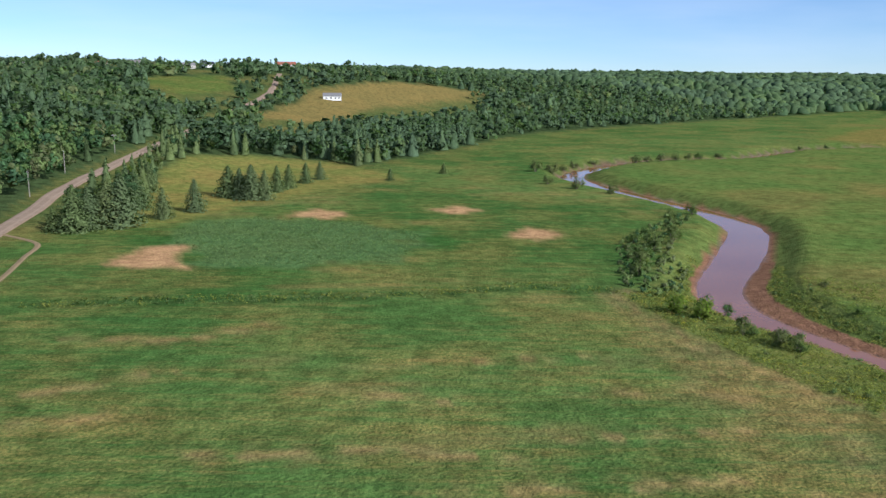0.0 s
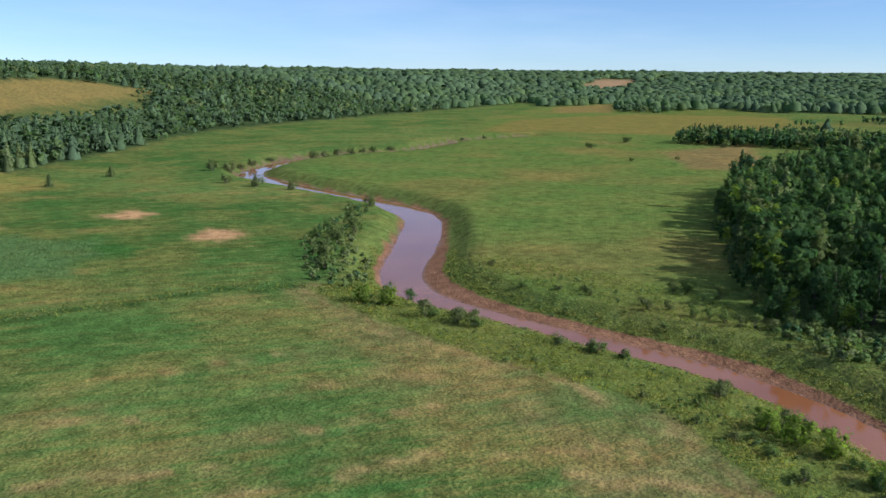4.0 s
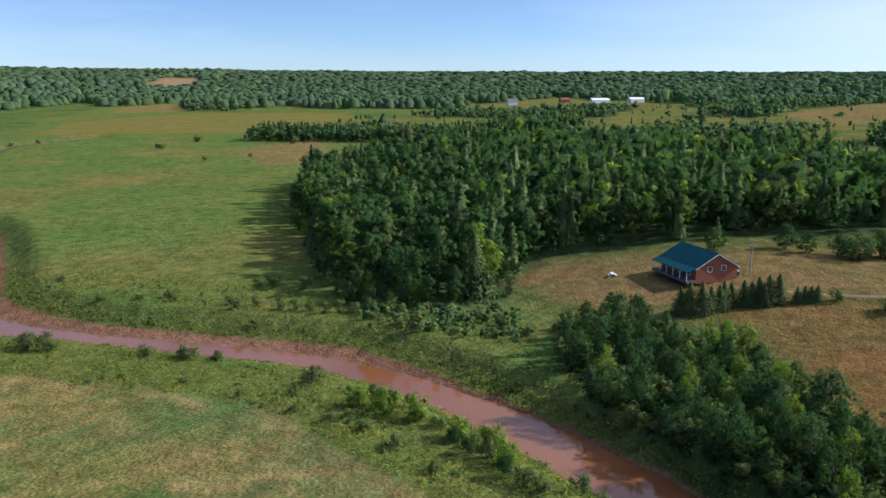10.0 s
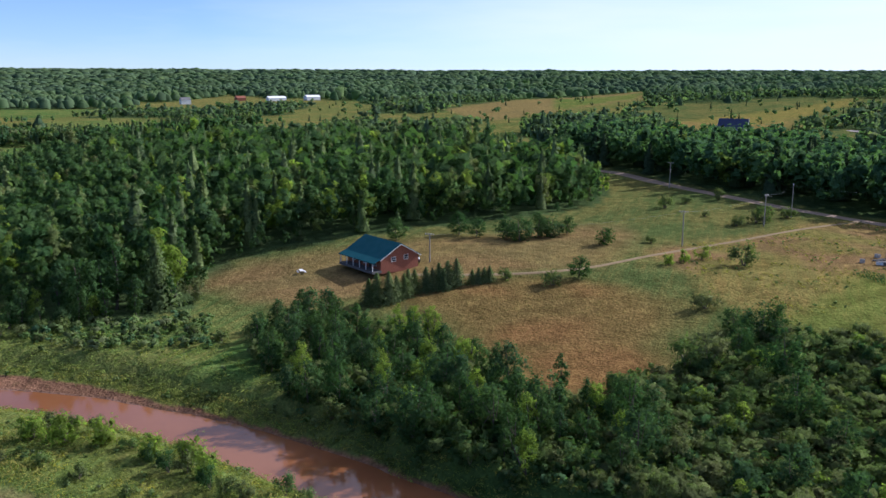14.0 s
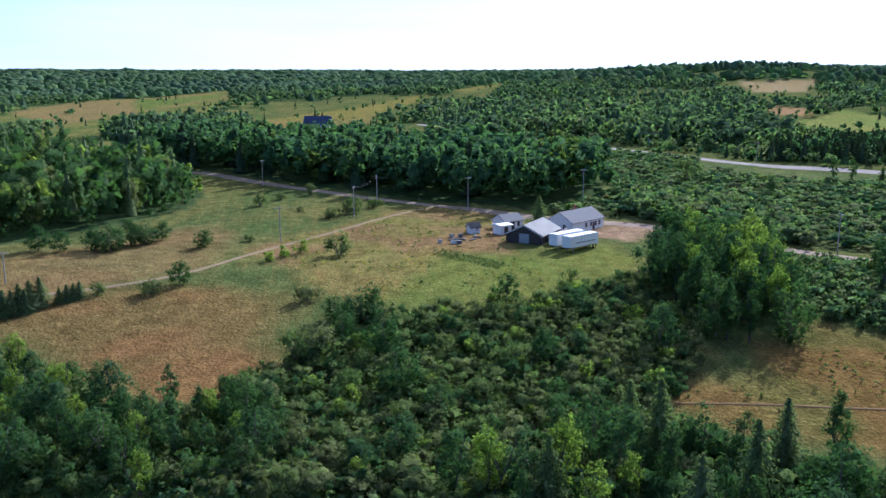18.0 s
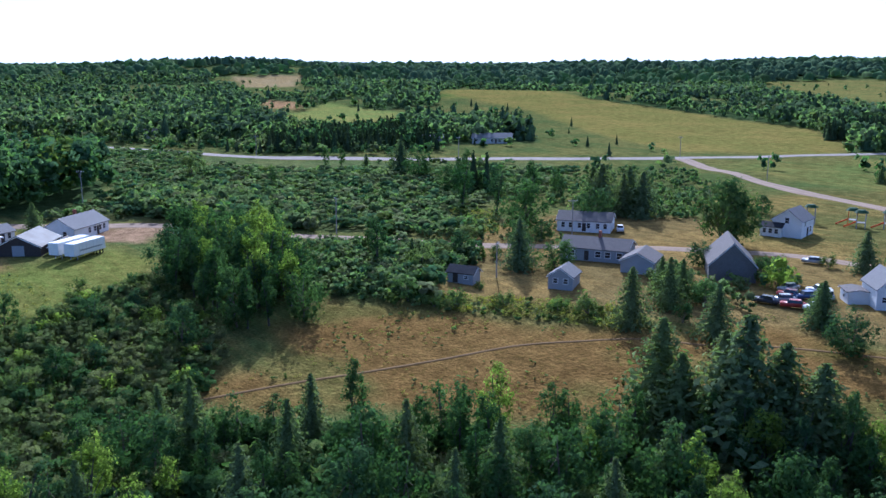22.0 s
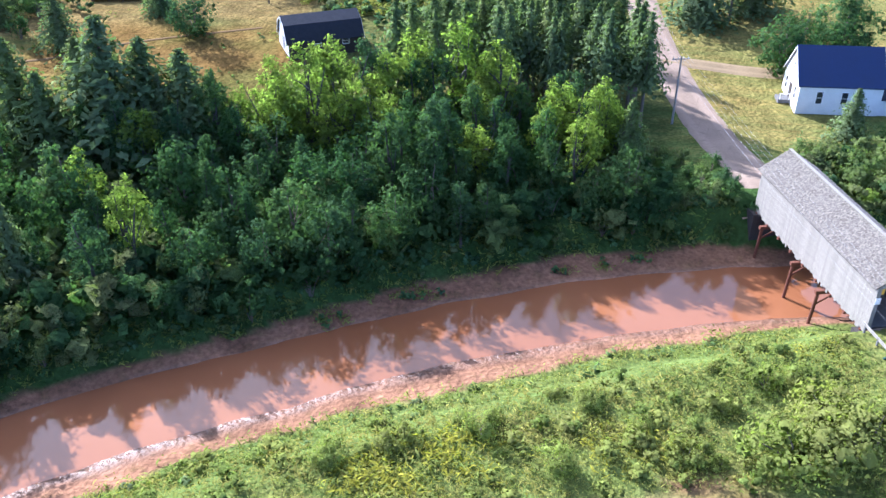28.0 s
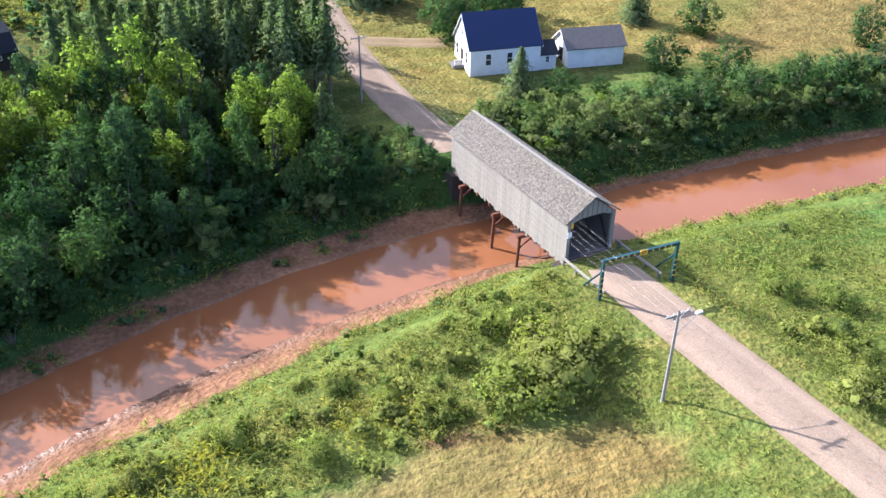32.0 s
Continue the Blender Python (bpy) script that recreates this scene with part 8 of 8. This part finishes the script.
def car(x, y, turn, colour, tall=0.0, group="parked cars"):
    root = new("car")
    tagged(root, f"{colour} car parked on dry grass" if tall == 0 else f"{colour} sport utility car parked by a house", "car", group)
    root.matrix_basis = pose(x, y, float(land(x, y)) + 0.02, 0, 0, turn)
    bm = bmesh.new()
    prism(bm, [(-0.85, 0.3), (0.85, 0.3), (0.88, 0.7), (0.8, 0.95 + tall), (-0.8, 0.95 + tall), (-0.88, 0.7)], -2.2, 2.2)
    bmesh.ops.recalc_face_normals(bm, faces=bm.faces)
    bmesh.ops.bevel(bm, geom=bm.edges[:], offset=0.12, segments=2, affect="EDGES")
    part_bm("body", bm, CAR_PAINT[colour], root, "", True)
    bm = bmesh.new()
    v = box(bm, -1.5, 1.1, -0.75, 0.75, 0.9 + tall, 1.45 + tall)
    for q in v[4:]:
        q.co.x, q.co.y = q.co.x * 0.72 - 0.05, q.co.y * 0.82
    bmesh.ops.bevel(bm, geom=bm.edges[:], offset=0.06, segments=2, affect="EDGES")
    part_bm("cabin", bm, GLASS, root, "dark glazed cabin")
    boxed("roof_panel", (1.75, 1.15, 0.05), CAR_PAINT[colour], root, (-0.2, 0, 1.47 + tall))
    for sx in (-1.35, 1.35):
        for sy in (-0.78, 0.78):
            wheel = rod("wheel", (sx, sy - 0.1, 0.32), (sx, sy + 0.1, 0.32), 0.32, BLACK, root, "black tyre", 14)
            rod("rim", (sx, sy - 0.11, 0.32), (sx, sy + 0.11, 0.32), 0.19, TIN_ROOF, wheel, "grey rim", 10)
    for sy in (-0.6, 0.6):
        boxed("headlight", (0.05, 0.3, 0.14), WHITE_TRIM, root, (2.2, sy, 0.72))
        boxed("tail_light", (0.05, 0.25, 0.14), CAR_PAINT["red"], root, (-2.2, sy, 0.75))


for cx, cy, turn, colour in ((71, -135, 30, "red"), (74, -137, 50, "silver"), (69, -139.5, 100, "dark"), (72.5, -142, 60, "blue"), (70, -145, 120, "white"), (75, -141, 20, "red"), (68, -136.5, 75, "white"), (75.5, -134, 10, "dark"), (66.5, -151, 40, "white"), (77.5, -145, 80, "silver"), (73, -147.5, 45, "white")):
    car(cx, cy, turn, colour, 0, "old cars in the yard")
car(172, 68.5, 30, "dark", 0.25)
car(132, -164, -50, "white", 0.15)
car(85, -168, 20, "silver")
car(72, -284, 30, "white", 0.2)
car(66, -287, 30, "white", 0.3)
car(40, -290, 10, "white")
car(36, -292, 30, "red")
car(80.5, -224, 15, "silver")
ORANGE = plain("orange_plastic", (0.62, 0.13, 0.03), 0.6, grain=3, amount=0.1)
PLAY_GREEN = plain("dark_green_canopy", (0.03, 0.075, 0.035), 0.8, grain=3, amount=0.2)




def play_tower(x, y, top, colour):
    root = new("play_tower")
    tagged(root, "playground tower with posts, platform and green canopy", "playground", "playground towers")
    root.matrix_basis = pose(x, y, float(land(x, y)), 0, 0, 25)
    for sx in (-1, 1):
        for sy in (-1, 1):
            rod("post", (sx, sy, -0.2), (sx, sy, top), 0.1, colour, root, "", 8)
    boxed("platform", (2.1, 2.1, 0.12), GREY_SIDING, root, (0, 0, 1.5))
    bm = bmesh.new()
    bmesh.ops.create_cone(bm, cap_ends=True, segments=8, radius1=1.8, radius2=1.0, depth=0.7)
    for q in bm.verts:
        if q.co.z > 0:
            q.co.z += 0.1 * math.cos(3 * math.atan2(q.co.y, q.co.x))
    canopy = part_bm("canopy", bm, PLAY_GREEN, root)
    canopy.matrix_basis = pose(0, 0, top + 0.4)
    bm = bmesh.new()
    prism(bm, [(-0.4, 0.0), (0.4, 0.0), (0.4, 0.3), (0.34, 0.3), (0.34, 0.06), (-0.34, 0.06), (-0.34, 0.3), (-0.4, 0.3)], 0, 3.2)
    slide = part_bm("slide", bm, ORANGE, root)
    slide.matrix_basis = pose(1.0, 0, 1.5, 0, 28, 0)
    boxed("panel", (0.08, 1.8, 0.8), ORANGE, root, (-1.0, 0, 2.0))


for tx, ty, th, tc in ((109, -212, 4.2, GREY_SIDING), (101, -218, 3.8, ORANGE), (97, -214, 3.9, GREY_SIDING), (92, -218, 4.0, GREY_SIDING)):
    play_tower(tx, ty, th, tc)


def picnic_set(x, y):
    root = new("picnic_table")
    tagged(root, "pale picnic table with two benches on dry grass", "table")
    root.matrix_basis = pose(x, y, float(land(x, y)), 0, 0, 40)
    boxed("tabletop", (2.0, 0.8, 0.06), WHITE_TRIM, root, (0, 0, 0.75))
    for sy in (-0.75, 0.75):
        boxed("bench", (2.0, 0.3, 0.05), WHITE_TRIM, root, (0, sy, 0.45))
    for sx in (-0.8, 0.8):
        boxed("trestle", (0.08, 1.6, 0.08), GREY_WOOD, root, (sx, 0, 0.4))
        boxed("leg", (0.08, 0.1, 0.75), GREY_WOOD, root, (sx, 0.3, 0.37))
        boxed("leg", (0.08, 0.1, 0.75), GREY_WOOD, root, (sx, -0.3, 0.37))


picnic_set(160.5, 90.5)

# garden rows and odds and ends at the farm
x, y = [], []
for row in range(7):
    for k in range(22):
        t, u = k / 21, row / 6
        x.append(186 - 15 * t - 3.5 * u)
        y.append(-23.5 - 11 * t + 3.0 * u)
wood("garden_rows", "rows of low green vegetables in a farm garden", np.array(x), np.array(y), heights(len(x), 0.3, 0.6, 301), [(LEAF, "low", 1.0)], 12, 302, 1.0, "vegetables")
odd = random.Random(12)
for k in range(12):
    ox, oy = 197 + odd.uniform(-4.5, 4.5), -28 + odd.uniform(-5, 5)
    crate = new("crate" if k % 2 else "board_stack")
    tagged(crate, "old wooden crate lying on farm grass" if k % 2 else "stack of weathered boards on farm grass", "crate" if k % 2 else "boards", "odds and ends at the farm")
    crate.matrix_basis = pose(ox, oy, float(land(ox, oy)), 0, 0, odd.uniform(0, 180))
    if k % 2:
        boxed("body", (1.0, 0.8, 0.7), odd.choice((GREY_WOOD, WHITE_WALL, BEIGE)), crate, (0, 0, 0.33), bevel=0.03)
        boxed("lid", (1.06, 0.86, 0.05), GREY_WOOD, crate, (0, 0, 0.71))
    else:
        for q in range(5):
            boxed("board", (2.6, 0.2, 0.06), GREY_WOOD, crate, (odd.uniform(-0.1, 0.1), odd.uniform(-0.2, 0.2), 0.03 + 0.065 * q), "", odd.uniform(-12, 12))
